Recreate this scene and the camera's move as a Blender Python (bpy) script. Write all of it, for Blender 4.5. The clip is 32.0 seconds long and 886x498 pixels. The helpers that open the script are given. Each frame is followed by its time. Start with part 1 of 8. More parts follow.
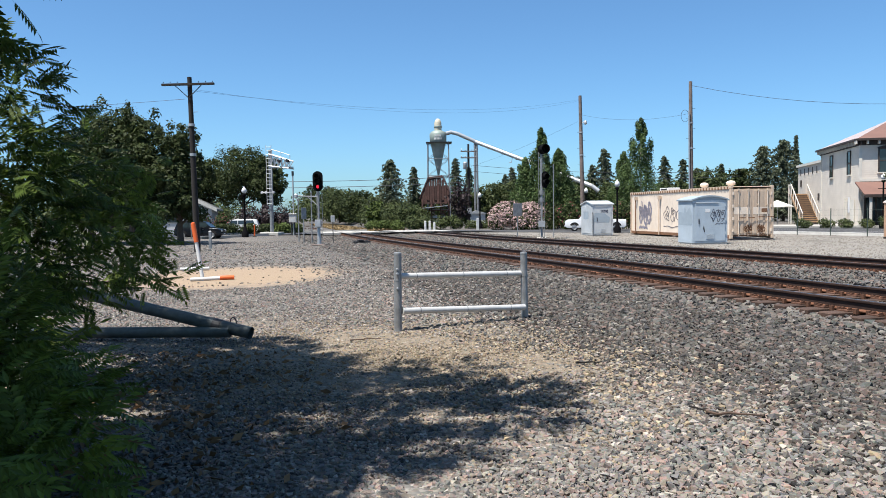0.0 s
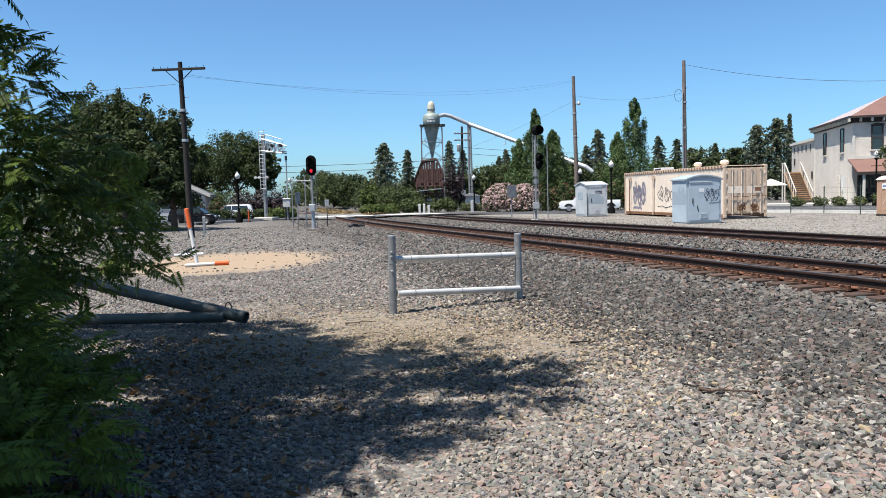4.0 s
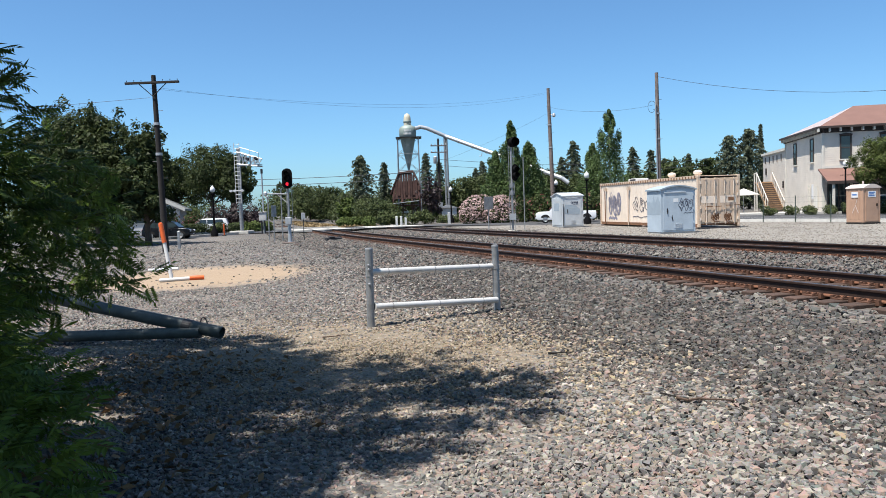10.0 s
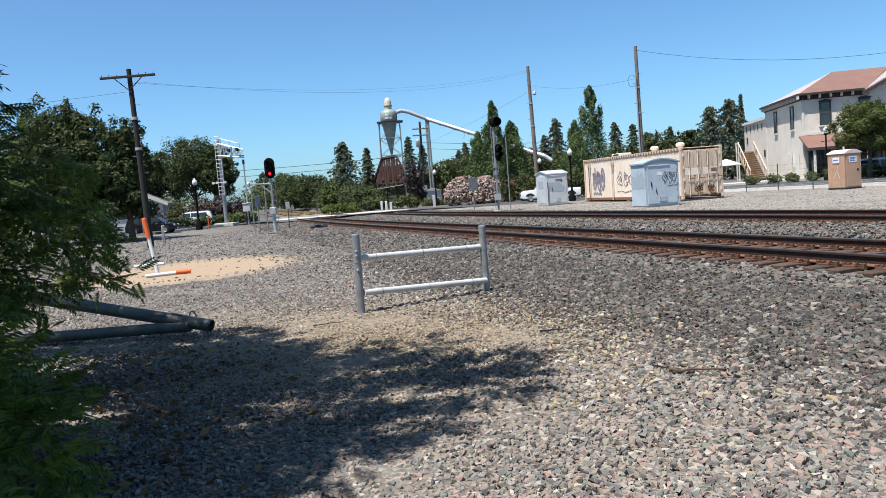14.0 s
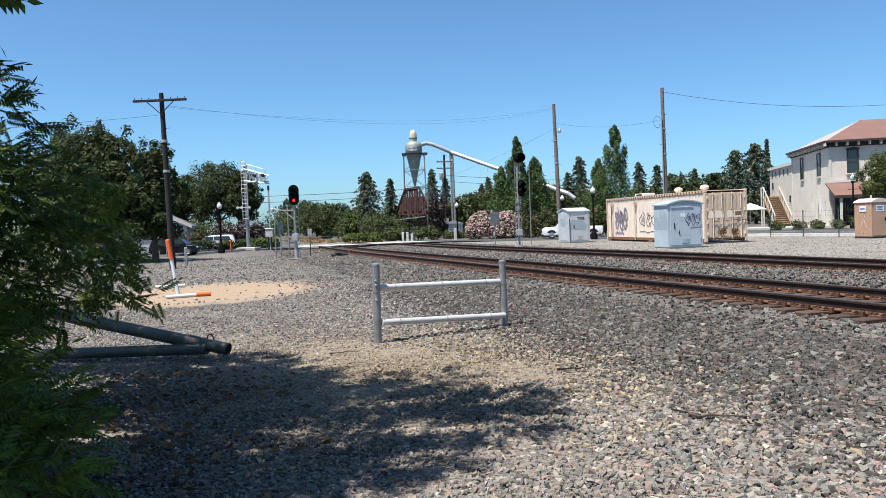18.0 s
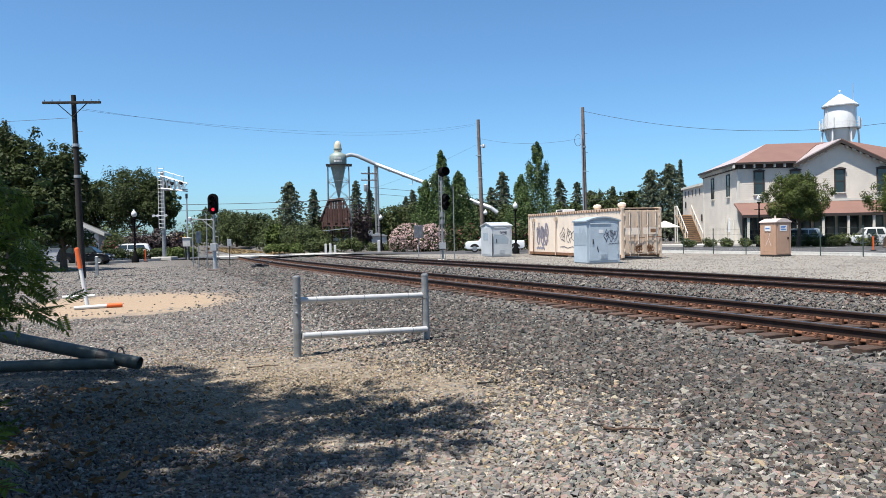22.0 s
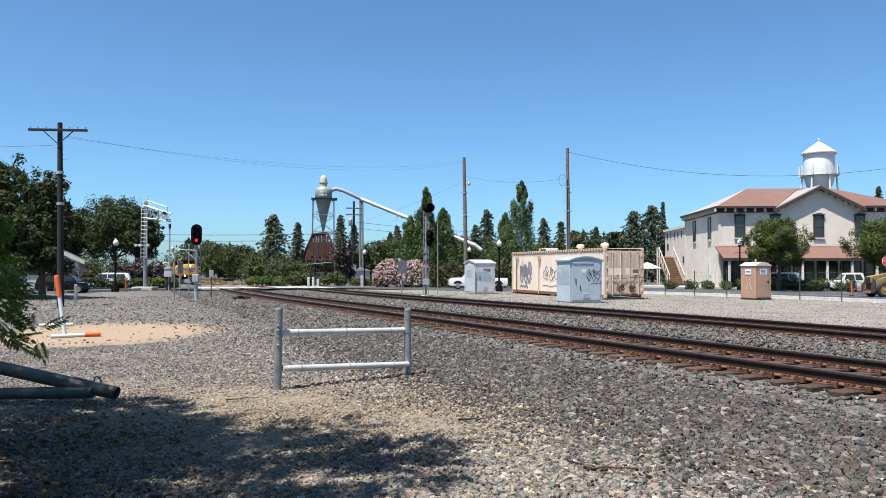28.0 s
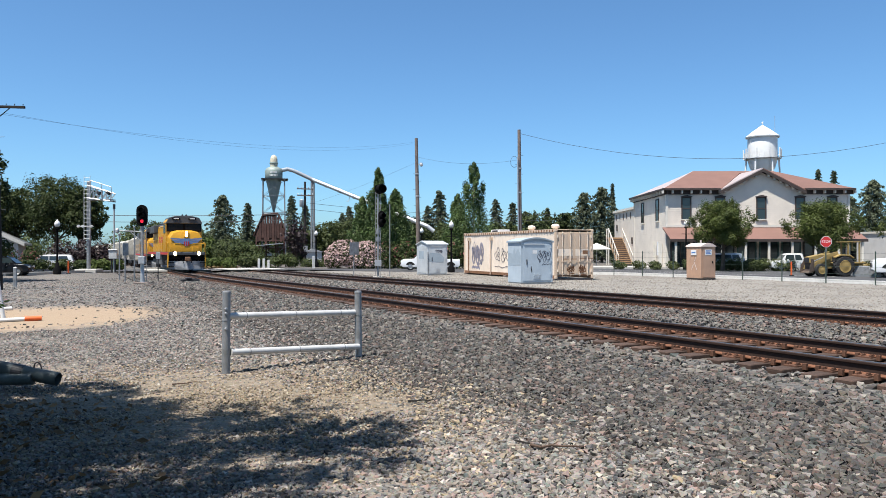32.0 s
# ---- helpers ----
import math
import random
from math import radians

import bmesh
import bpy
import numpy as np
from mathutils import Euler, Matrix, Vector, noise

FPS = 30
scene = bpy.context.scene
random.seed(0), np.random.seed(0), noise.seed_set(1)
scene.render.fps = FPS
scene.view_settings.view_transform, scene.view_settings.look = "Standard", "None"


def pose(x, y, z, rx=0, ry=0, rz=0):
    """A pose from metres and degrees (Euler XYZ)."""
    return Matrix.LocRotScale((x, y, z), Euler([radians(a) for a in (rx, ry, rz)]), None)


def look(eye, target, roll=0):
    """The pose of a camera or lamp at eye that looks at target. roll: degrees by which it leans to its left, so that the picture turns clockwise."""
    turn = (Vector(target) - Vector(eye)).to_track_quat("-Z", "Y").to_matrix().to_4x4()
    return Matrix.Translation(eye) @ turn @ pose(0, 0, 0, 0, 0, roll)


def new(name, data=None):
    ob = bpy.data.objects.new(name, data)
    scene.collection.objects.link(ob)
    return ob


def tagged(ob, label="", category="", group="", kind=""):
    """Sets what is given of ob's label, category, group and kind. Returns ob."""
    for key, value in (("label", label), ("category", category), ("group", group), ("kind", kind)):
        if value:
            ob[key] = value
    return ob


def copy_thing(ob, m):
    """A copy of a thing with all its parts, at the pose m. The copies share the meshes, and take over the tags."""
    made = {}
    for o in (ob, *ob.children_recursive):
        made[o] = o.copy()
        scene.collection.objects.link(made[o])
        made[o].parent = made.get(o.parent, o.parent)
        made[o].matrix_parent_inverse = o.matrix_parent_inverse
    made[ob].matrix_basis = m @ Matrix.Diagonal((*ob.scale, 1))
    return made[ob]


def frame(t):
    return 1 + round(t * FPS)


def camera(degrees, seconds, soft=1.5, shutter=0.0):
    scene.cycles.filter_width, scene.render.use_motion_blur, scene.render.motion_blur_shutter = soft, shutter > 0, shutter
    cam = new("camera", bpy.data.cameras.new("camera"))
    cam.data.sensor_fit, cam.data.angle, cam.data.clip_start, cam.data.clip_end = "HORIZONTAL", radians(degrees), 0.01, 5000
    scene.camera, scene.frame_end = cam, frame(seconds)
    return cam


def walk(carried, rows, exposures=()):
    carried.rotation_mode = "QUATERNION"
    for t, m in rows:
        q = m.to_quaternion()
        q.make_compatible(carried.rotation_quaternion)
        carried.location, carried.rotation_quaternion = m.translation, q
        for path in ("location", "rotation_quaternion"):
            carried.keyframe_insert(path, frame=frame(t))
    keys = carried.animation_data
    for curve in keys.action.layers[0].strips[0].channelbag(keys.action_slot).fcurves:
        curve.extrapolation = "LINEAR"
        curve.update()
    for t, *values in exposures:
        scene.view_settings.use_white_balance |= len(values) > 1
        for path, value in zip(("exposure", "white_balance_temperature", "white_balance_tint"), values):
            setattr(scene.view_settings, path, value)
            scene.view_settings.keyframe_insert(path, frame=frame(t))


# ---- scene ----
cam = camera(61.11, 32.0, 0.45)
PATH = [  # seconds, eye, yaw, pitch, lean to the right
    (0.0, (-0.008, -0.013, 1.615), 0.00, -2.74, 0.75),
    (0.5, (-0.018, -0.009, 1.613), 0.34, -2.37, 0.73),
    (1.0, (-0.014, -0.005, 1.619), 0.52, -2.32, 0.70),
    (1.5, (-0.019, -0.009, 1.615), 0.31, -2.34, 0.48),
    (2.0, (-0.020, -0.016, 1.612), -0.21, -2.68, 0.48),
    (2.5, (-0.017, -0.024, 1.613), -0.71, -3.42, 0.55),
    (3.0, (-0.005, -0.026, 1.622), -0.46, -3.63, 0.89),
    (3.5, (0.008, -0.028, 1.613), -0.28, -4.04, 1.25),
    (5.5, (-0.004, -0.021, 1.601), -0.81, -4.06, 2.05),
    (6.0, (-0.002, -0.019, 1.602), -1.21, -4.33, 1.87),
    (6.5, (0.004, -0.014, 1.606), -1.41, -4.40, 1.81),
    (7.0, (0.005, -0.013, 1.604), -1.34, -4.74, 1.90),
    (7.5, (-0.004, -0.010, 1.604), -1.97, -4.64, 1.19),
    (8.0, (-0.009, -0.010, 1.604), -2.26, -4.43, 0.76),
    (8.5, (-0.003, -0.009, 1.604), -2.21, -4.04, 0.80),
    (9.0, (-0.001, -0.009, 1.609), -2.01, -3.70, 1.15),
    (9.5, (0.009, -0.012, 1.609), -1.98, -3.35, 1.52),
    (10.0, (0.006, -0.013, 1.609), -2.11, -3.19, 1.94),
    (10.5, (0.001, -0.010, 1.608), -2.28, -3.21, 2.15),
    (11.0, (0.002, -0.012, 1.608), -2.30, -3.45, 2.20),
    (11.5, (0.009, -0.011, 1.602), -2.33, -4.13, 2.66),
    (12.0, (0.009, -0.005, 1.602), -2.39, -4.58, 3.29),
    (12.5, (0.005, -0.005, 1.599), -2.40, -5.17, 3.35),
    (13.0, (0.005, 0.000, 1.597), -2.11, -5.38, 3.48),
    (13.5, (-0.003, 0.009, 1.601), -2.67, -5.13, 4.02),
    (15.5, (-0.002, 0.018, 1.604), -3.35, -2.83, 4.74),
    (16.0, (-0.007, 0.031, 1.621), -2.89, -2.66, 4.65),
    (16.5, (0.006, 0.029, 1.610), -4.17, -2.17, 3.74),
    (17.0, (-0.007, 0.033, 1.610), -3.37, -1.75, 3.60),
    (17.5, (-0.007, 0.031, 1.604), -2.94, -1.41, 3.22),
    (18.0, (-0.006, 0.027, 1.600), -1.68, -1.96, 2.16),
    (18.5, (-0.002, 0.022, 1.610), -1.56, -2.19, 2.35),
    (19.0, (0.004, 0.014, 1.603), -2.26, -1.75, 1.73),
    (19.5, (0.004, 0.015, 1.610), -1.62, -1.53, 1.85),
    (20.0, (-0.010, 0.019, 1.612), -1.55, -1.12, 2.36),
    (20.5, (-0.006, 0.022, 1.607), -2.30, -0.85, 1.70),
    (21.0, (-0.023, 0.031, 1.612), -2.65, -0.89, 1.45),
    (21.5, (-0.004, 0.033, 1.606), -3.67, -0.84, 1.93),
    (22.0, (0.008, 0.034, 1.613), -7.53, -1.17, 1.19),
    (22.5, (0.004, 0.034, 1.613), -7.29, -0.72, 1.77),
    (23.0, (0.012, 0.026, 1.606), -7.49, -0.29, 1.02),
    (23.5, (0.003, 0.025, 1.609), -7.18, -0.42, 1.00),
    (24.0, (0.010, 0.028, 1.611), -6.22, 0.24, 0.87),
    (24.5, (-0.009, 0.029, 1.608), -5.79, 0.27, 0.83),
    (26.5, (-0.018, 0.003, 1.601), -5.81, 0.82, 1.53),
    (27.0, (-0.002, 0.002, 1.601), -7.91, 0.91, 1.06),
    (27.5, (-0.011, 0.006, 1.611), -7.87, 1.28, 1.12),
    (28.0, (-0.003, -0.004, 1.599), -8.81, 1.60, -0.10),
    (28.5, (0.009, -0.008, 1.605), -9.14, 0.71, -0.07),
    (29.0, (0.007, -0.014, 1.603), -9.51, 0.15, 0.19),
    (29.5, (0.009, -0.008, 1.601), -10.62, -0.69, -0.20),
    (30.0, (0.017, -0.010, 1.603), -10.85, -1.43, 0.03),
    (30.5, (0.024, -0.019, 1.599), -11.15, -1.74, -0.04),
    (31.0, (0.024, -0.022, 1.606), -11.90, -1.40, -0.36),
    (31.5, (0.024, -0.018, 1.610), -11.74, -0.72, -0.10),
    (32.0, (0.027, -0.017, 1.614), -12.42, 0.15, -0.00),
]
EXPOSURES = ()
walk(cam, [(t, look(e, (e[0] - math.sin(radians(yaw)) * math.cos(radians(up)), e[1] + math.cos(radians(yaw)) * math.cos(radians(up)), e[2] + math.sin(radians(up))), -lean)) for t, e, yaw, up, lean in PATH], EXPOSURES)

# ---- light ----
SUN_HIGH = 68.0
scene.view_settings.exposure = 1.0
world = bpy.data.worlds.new("sky")
scene.world = world
world.use_nodes = True
_nt = world.node_tree
_sky = _nt.nodes.new("ShaderNodeTexSky")
_sky.sky_type, _sky.sun_disc = "NISHITA", False
_sky.sun_elevation, _sky.sun_rotation = radians(SUN_HIGH), radians(232)
_sky.altitude, _sky.air_density, _sky.dust_density, _sky.ozone_density = 0, 0.8, 0.9, 5.0
_tint = _nt.nodes.new("ShaderNodeMix")
_tint.data_type, _tint.blend_type = "RGBA", "MULTIPLY"
_tint.inputs["Factor"].default_value, _tint.inputs["B"].default_value = 1.0, (0.71, 0.965, 1.05, 1)
_nt.links.new(_sky.outputs[0], _tint.inputs["A"])
_nt.links.new(_tint.outputs["Result"], _nt.nodes["Background"].inputs[0])
_nt.nodes["Background"].inputs[1].default_value = 0.085
sun = new("sun", bpy.data.lights.new("sun", "SUN"))
sun.data.energy, sun.data.angle, sun.data.color = 5.0, radians(0.53), (1.0, 0.95, 0.88)
sun.matrix_world = look((-22.3, -17.4, 70), (0.0, 0.0, 0), 0)


# ---- materials ----
def mat(name, col, rough=0.75, metal=0.0, var=0.25, scale=1.5, fine=30.0, bump=0.15, col2=None, island=0.0, rand=0.0, spec=0.4, emit=0.0, dist=0.01, thru=0.0):
    col = tuple(c * (0.56 if thru else 0.78) for c in col)
    col2 = tuple(c * 0.72 for c in col2) if col2 else None
    m = bpy.data.materials.new(name)
    m.use_nodes = True
    t = m.node_tree
    b = t.nodes["Principled BSDF"]
    co = t.nodes.new("ShaderNodeTexCoord")
    n1, n2 = t.nodes.new("ShaderNodeTexNoise"), t.nodes.new("ShaderNodeTexNoise")
    for n, s in ((n1, scale), (n2, fine)):
        n.inputs["Scale"].default_value = s
        n.inputs["Detail"].default_value = 6
        n.inputs["Roughness"].default_value = 0.65
        t.links.new(co.outputs["Object"], n.inputs["Vector"])
    dark = col2 or tuple(c * (1 - var) for c in col)
    mix = t.nodes.new("ShaderNodeMix")
    mix.data_type = "RGBA"
    mix.inputs["A"].default_value, mix.inputs["B"].default_value = (*dark, 1), (*col, 1)
    ramp = t.nodes.new("ShaderNodeMapRange")
    ramp.inputs["From Min"].default_value, ramp.inputs["From Max"].default_value = 0.35, 0.62
    t.links.new(n1.outputs["Fac"], ramp.inputs["Value"])
    t.links.new(ramp.outputs[0], mix.inputs["Factor"])
    out = mix.outputs["Result"]
    hsv = t.nodes.new("ShaderNodeHueSaturation")
    t.links.new(out, hsv.inputs["Color"])
    add = t.nodes.new("ShaderNodeMath")
    add.operation = "MULTIPLY_ADD"
    add.inputs[1].default_value, add.inputs[2].default_value = var * 1.2, 1 - var * 0.6
    t.links.new(n2.outputs["Fac"], add.inputs[0])
    val = add.outputs[0]
    for amount, node, sock in ((island, "ShaderNodeNewGeometry", "Random Per Island"), (rand, "ShaderNodeObjectInfo", "Random")):
        if amount:
            g = t.nodes.new(node)
            k = t.nodes.new("ShaderNodeMath")
            k.operation = "MULTIPLY_ADD"
            k.inputs[1].default_value, k.inputs[2].default_value = amount * 2, 1 - amount
            t.links.new(g.outputs[sock], k.inputs[0])
            p = t.nodes.new("ShaderNodeMath")
            p.operation = "MULTIPLY"
            t.links.new(val, p.inputs[0])
            t.links.new(k.outputs[0], p.inputs[1])
            val = p.outputs[0]
    t.links.new(val, hsv.inputs["Value"])
    t.links.new(hsv.outputs[0], b.inputs["Base Color"])
    b.inputs["Metallic"].default_value = metal
    b.inputs["Specular IOR Level"].default_value = spec
    rr = t.nodes.new("ShaderNodeMapRange")
    rr.inputs["To Min"].default_value, rr.inputs["To Max"].default_value = max(rough - 0.12, 0.02), min(rough + 0.1, 1)
    t.links.new(n2.outputs["Fac"], rr.inputs["Value"])
    t.links.new(rr.outputs[0], b.inputs["Roughness"])
    if bump:
        bp = t.nodes.new("ShaderNodeBump")
        bp.inputs["Strength"].default_value, bp.inputs["Distance"].default_value = bump, dist
        t.links.new(n2.outputs["Fac"], bp.inputs["Height"])
        t.links.new(bp.outputs[0], b.inputs["Normal"])
    if emit:
        b.inputs["Emission Color"].default_value, b.inputs["Emission Strength"].default_value = (*col, 1), emit
    if thru:
        tr = t.nodes.new("ShaderNodeBsdfTranslucent")
        ms = t.nodes.new("ShaderNodeMixShader")
        ms.inputs[0].default_value = thru
        t.links.new(hsv.outputs[0], tr.inputs["Color"])
        t.links.new(b.outputs[0], ms.inputs[1])
        t.links.new(tr.outputs[0], ms.inputs[2])
        t.links.new(ms.outputs[0], t.nodes["Material Output"].inputs["Surface"])
    return m


def gravel_mat(name, cell, tones, site):
    """Broken stone: every cell its own tone and tilt. site: whether the tan dirt and dark ballast zones of the yard lie on it."""
    m = bpy.data.materials.new(name)
    m.use_nodes = True
    t = m.node_tree
    b = t.nodes["Principled BSDF"]
    b.inputs["Roughness"].default_value, b.inputs["Specular IOR Level"].default_value = 0.9, 0.25
    co = t.nodes.new("ShaderNodeTexCoord")
    vo = t.nodes.new("ShaderNodeTexVoronoi")
    vo.inputs["Scale"].default_value = 1 / cell
    t.links.new(co.outputs["Object"], vo.inputs["Vector"])
    ramp = t.nodes.new("ShaderNodeValToRGB")
    while len(ramp.color_ramp.elements) < len(tones):
        ramp.color_ramp.elements.new(0.5)
    for k, c in enumerate(tones):
        ramp.color_ramp.elements[k].position = k / (len(tones) - 1)
        # tones lowered to put the shade of gaps between stones into the colour
        ramp.color_ramp.elements[k].color = (*(0.60 * v for v in c), 1)
    sep = t.nodes.new("ShaderNodeSeparateColor")
    t.links.new(vo.outputs["Color"], sep.inputs[0])
    t.links.new(sep.outputs[0], ramp.inputs[0])
    out = ramp.outputs[0]
    big = t.nodes.new("ShaderNodeTexNoise")
    big.inputs["Scale"].default_value, big.inputs["Detail"].default_value = 0.45, 8
    t.links.new(co.outputs["Object"], big.inputs["Vector"])

    def mixin(out, col, fac, mode="MIX"):
        x = t.nodes.new("ShaderNodeMix")
        x.data_type, x.blend_type = "RGBA", mode
        t.links.new(fac, x.inputs["Factor"])
        t.links.new(out, x.inputs["A"])
        x.inputs["B"].default_value = (*col, 1)
        return x.outputs["Result"]

    def span(value, a, z, top=1.0):
        r = t.nodes.new("ShaderNodeMapRange")
        r.inputs["From Min"].default_value, r.inputs["From Max"].default_value, r.inputs["To Max"].default_value = a, z, top
        t.links.new(value, r.inputs["Value"])
        return r.outputs[0]

    if site:
        # tan fines between the stones in drifts
        out = mixin(out, (0.17, 0.14, 0.105), span(big.outputs["Fac"], 0.48, 0.66, 0.45))
        # trodden tan fines before the barrier
        sub = t.nodes.new("ShaderNodeVectorMath")
        sub.operation, sub.inputs[1].default_value = "SUBTRACT", (-0.9, 8.6, 0)
        t.links.new(co.outputs["Object"], sub.inputs[0])
        ln = t.nodes.new("ShaderNodeVectorMath")
        ln.operation = "LENGTH"
        t.links.new(sub.outputs[0], ln.inputs[0])
        ad = t.nodes.new("ShaderNodeMath")
        ad.operation, ad.inputs[1].default_value = "MULTIPLY_ADD", 4.0
        t.links.new(big.outputs["Fac"], ad.inputs[0])
        t.links.new(ln.outputs["Value"], ad.inputs[2])
        out = mixin(out, (0.22, 0.17, 0.11), span(ad.outputs[0], 6.4, 4.2, 0.55))
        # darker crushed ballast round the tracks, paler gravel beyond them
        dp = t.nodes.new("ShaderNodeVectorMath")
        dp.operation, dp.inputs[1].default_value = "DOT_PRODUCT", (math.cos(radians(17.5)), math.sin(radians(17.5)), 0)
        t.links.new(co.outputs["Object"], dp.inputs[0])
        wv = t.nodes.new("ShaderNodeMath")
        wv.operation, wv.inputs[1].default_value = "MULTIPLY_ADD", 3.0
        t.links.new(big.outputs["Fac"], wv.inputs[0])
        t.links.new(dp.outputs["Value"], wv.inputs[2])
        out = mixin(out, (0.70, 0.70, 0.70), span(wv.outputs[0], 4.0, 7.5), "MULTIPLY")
        pale = mixin(out, (0.212, 0.197, 0.175), span(big.outputs["Fac"], 0.2, 0.5, 0.9))
        x = t.nodes.new("ShaderNodeMix")
        x.data_type = "RGBA"
        dl = t.nodes.new("ShaderNodeVectorMath")
        dl.operation, dl.inputs[1].default_value = "DOT_PRODUCT", (-math.sin(radians(17.5)), math.cos(radians(17.5)), 0)
        t.links.new(co.outputs["Object"], dl.inputs[0])
        both = t.nodes.new("ShaderNodeMath")
        both.operation = "MULTIPLY"
        t.links.new(span(wv.outputs[0], 19.6, 20.6), both.inputs[0])
        t.links.new(span(dl.outputs["Value"], 66, 60), both.inputs[1])
        t.links.new(both.outputs[0], x.inputs["Factor"])
        t.links.new(out, x.inputs["A"])
        t.links.new(pale, x.inputs["B"])
        out = x.outputs["Result"]
        # sandy patch spread on the stone
        sub = t.nodes.new("ShaderNodeVectorMath")
        sub.operation, sub.inputs[1].default_value = "SUBTRACT", (-5.6, 20.0, 0)
        t.links.new(co.outputs["Object"], sub.inputs[0])
        sc = t.nodes.new("ShaderNodeVectorMath")
        sc.operation, sc.inputs[1].default_value = "MULTIPLY", (1 / 3.0, 1 / 3.9, 0)
        t.links.new(sub.outputs[0], sc.inputs[0])
        ln = t.nodes.new("ShaderNodeVectorMath")
        ln.operation = "LENGTH"
        t.links.new(sc.outputs[0], ln.inputs[0])
        rag = t.nodes.new("ShaderNodeTexNoise")
        rag.inputs["Scale"].default_value, rag.inputs["Detail"].default_value = 1.6, 8
        t.links.new(co.outputs["Object"], rag.inputs["Vector"])
        ad = t.nodes.new("ShaderNodeMath")
        ad.operation = "MULTIPLY_ADD"
        ad.inputs[1].default_value = 0.9
        t.links.new(rag.outputs["Fac"], ad.inputs[0])
        t.links.new(ln.outputs["Value"], ad.inputs[2])
        out = mixin(out, (0.31, 0.225, 0.145), span(ad.outputs[0], 1.6, 1.15, 0.75))
    t.links.new(out, b.inputs["Base Color"])
    bp = t.nodes.new("ShaderNodeBump")
    bp.inputs["Strength"].default_value, bp.inputs["Distance"].default_value = 0.9, cell * 0.5
    bp.invert = True
    t.links.new(vo.outputs["Distance"], bp.inputs["Height"])
    t.links.new(bp.outputs[0], b.inputs["Normal"])
    return m


def island_mat(name, tones, rough=0.9, bump=0.3, fine=60):
    """Loose stone: each piece its own tone."""
    m = bpy.data.materials.new(name)
    m.use_nodes = True
    t = m.node_tree
    b = t.nodes["Principled BSDF"]
    b.inputs["Roughness"].default_value, b.inputs["Specular IOR Level"].default_value = rough, 0.3
    g = t.nodes.new("ShaderNodeNewGeometry")
    ramp = t.nodes.new("ShaderNodeValToRGB")
    while len(ramp.color_ramp.elements) < len(tones):
        ramp.color_ramp.elements.new(0.5)
    for k, c in enumerate(tones):
        ramp.color_ramp.elements[k].position = k / (len(tones) - 1)
        ramp.color_ramp.elements[k].color = (*(k_ * v for k_, v in zip((0.94, 0.90, 0.87), c)), 1)
    t.links.new(g.outputs["Random Per Island"], ramp.inputs[0])
    co, n = t.nodes.new("ShaderNodeTexCoord"), t.nodes.new("ShaderNodeTexNoise")
    n.inputs["Scale"].default_value, n.inputs["Detail"].default_value = fine, 5
    t.links.new(co.outputs["Object"], n.inputs["Vector"])
    x = t.nodes.new("ShaderNodeMix")
    x.data_type, x.blend_type = "RGBA", "MULTIPLY"
    x.inputs["Factor"].default_value = 0.5
    t.links.new(ramp.outputs[0], x.inputs["A"])
    t.links.new(n.outputs["Color"], x.inputs["B"])
    hs = t.nodes.new("ShaderNodeHueSaturation")
    hs.inputs["Value"].default_value = 1.08
    hs.inputs["Saturation"].default_value = 0.95
    t.links.new(x.outputs["Result"], hs.inputs["Color"])
    t.links.new(hs.outputs[0], b.inputs["Base Color"])
    bp = t.nodes.new("ShaderNodeBump")
    bp.inputs["Strength"].default_value, bp.inputs["Distance"].default_value = bump, 0.01
    t.links.new(n.outputs["Fac"], bp.inputs["Height"])
    t.links.new(bp.outputs[0], b.inputs["Normal"])
    return m


def glow_mat(name, col, strength):
    m = bpy.data.materials.new(name)
    m.use_nodes = True
    b = m.node_tree.nodes["Principled BSDF"]
    b.inputs["Base Color"].default_value = (*col, 1)
    b.inputs["Emission Color"].default_value, b.inputs["Emission Strength"].default_value = (*col, 1), strength
    return m


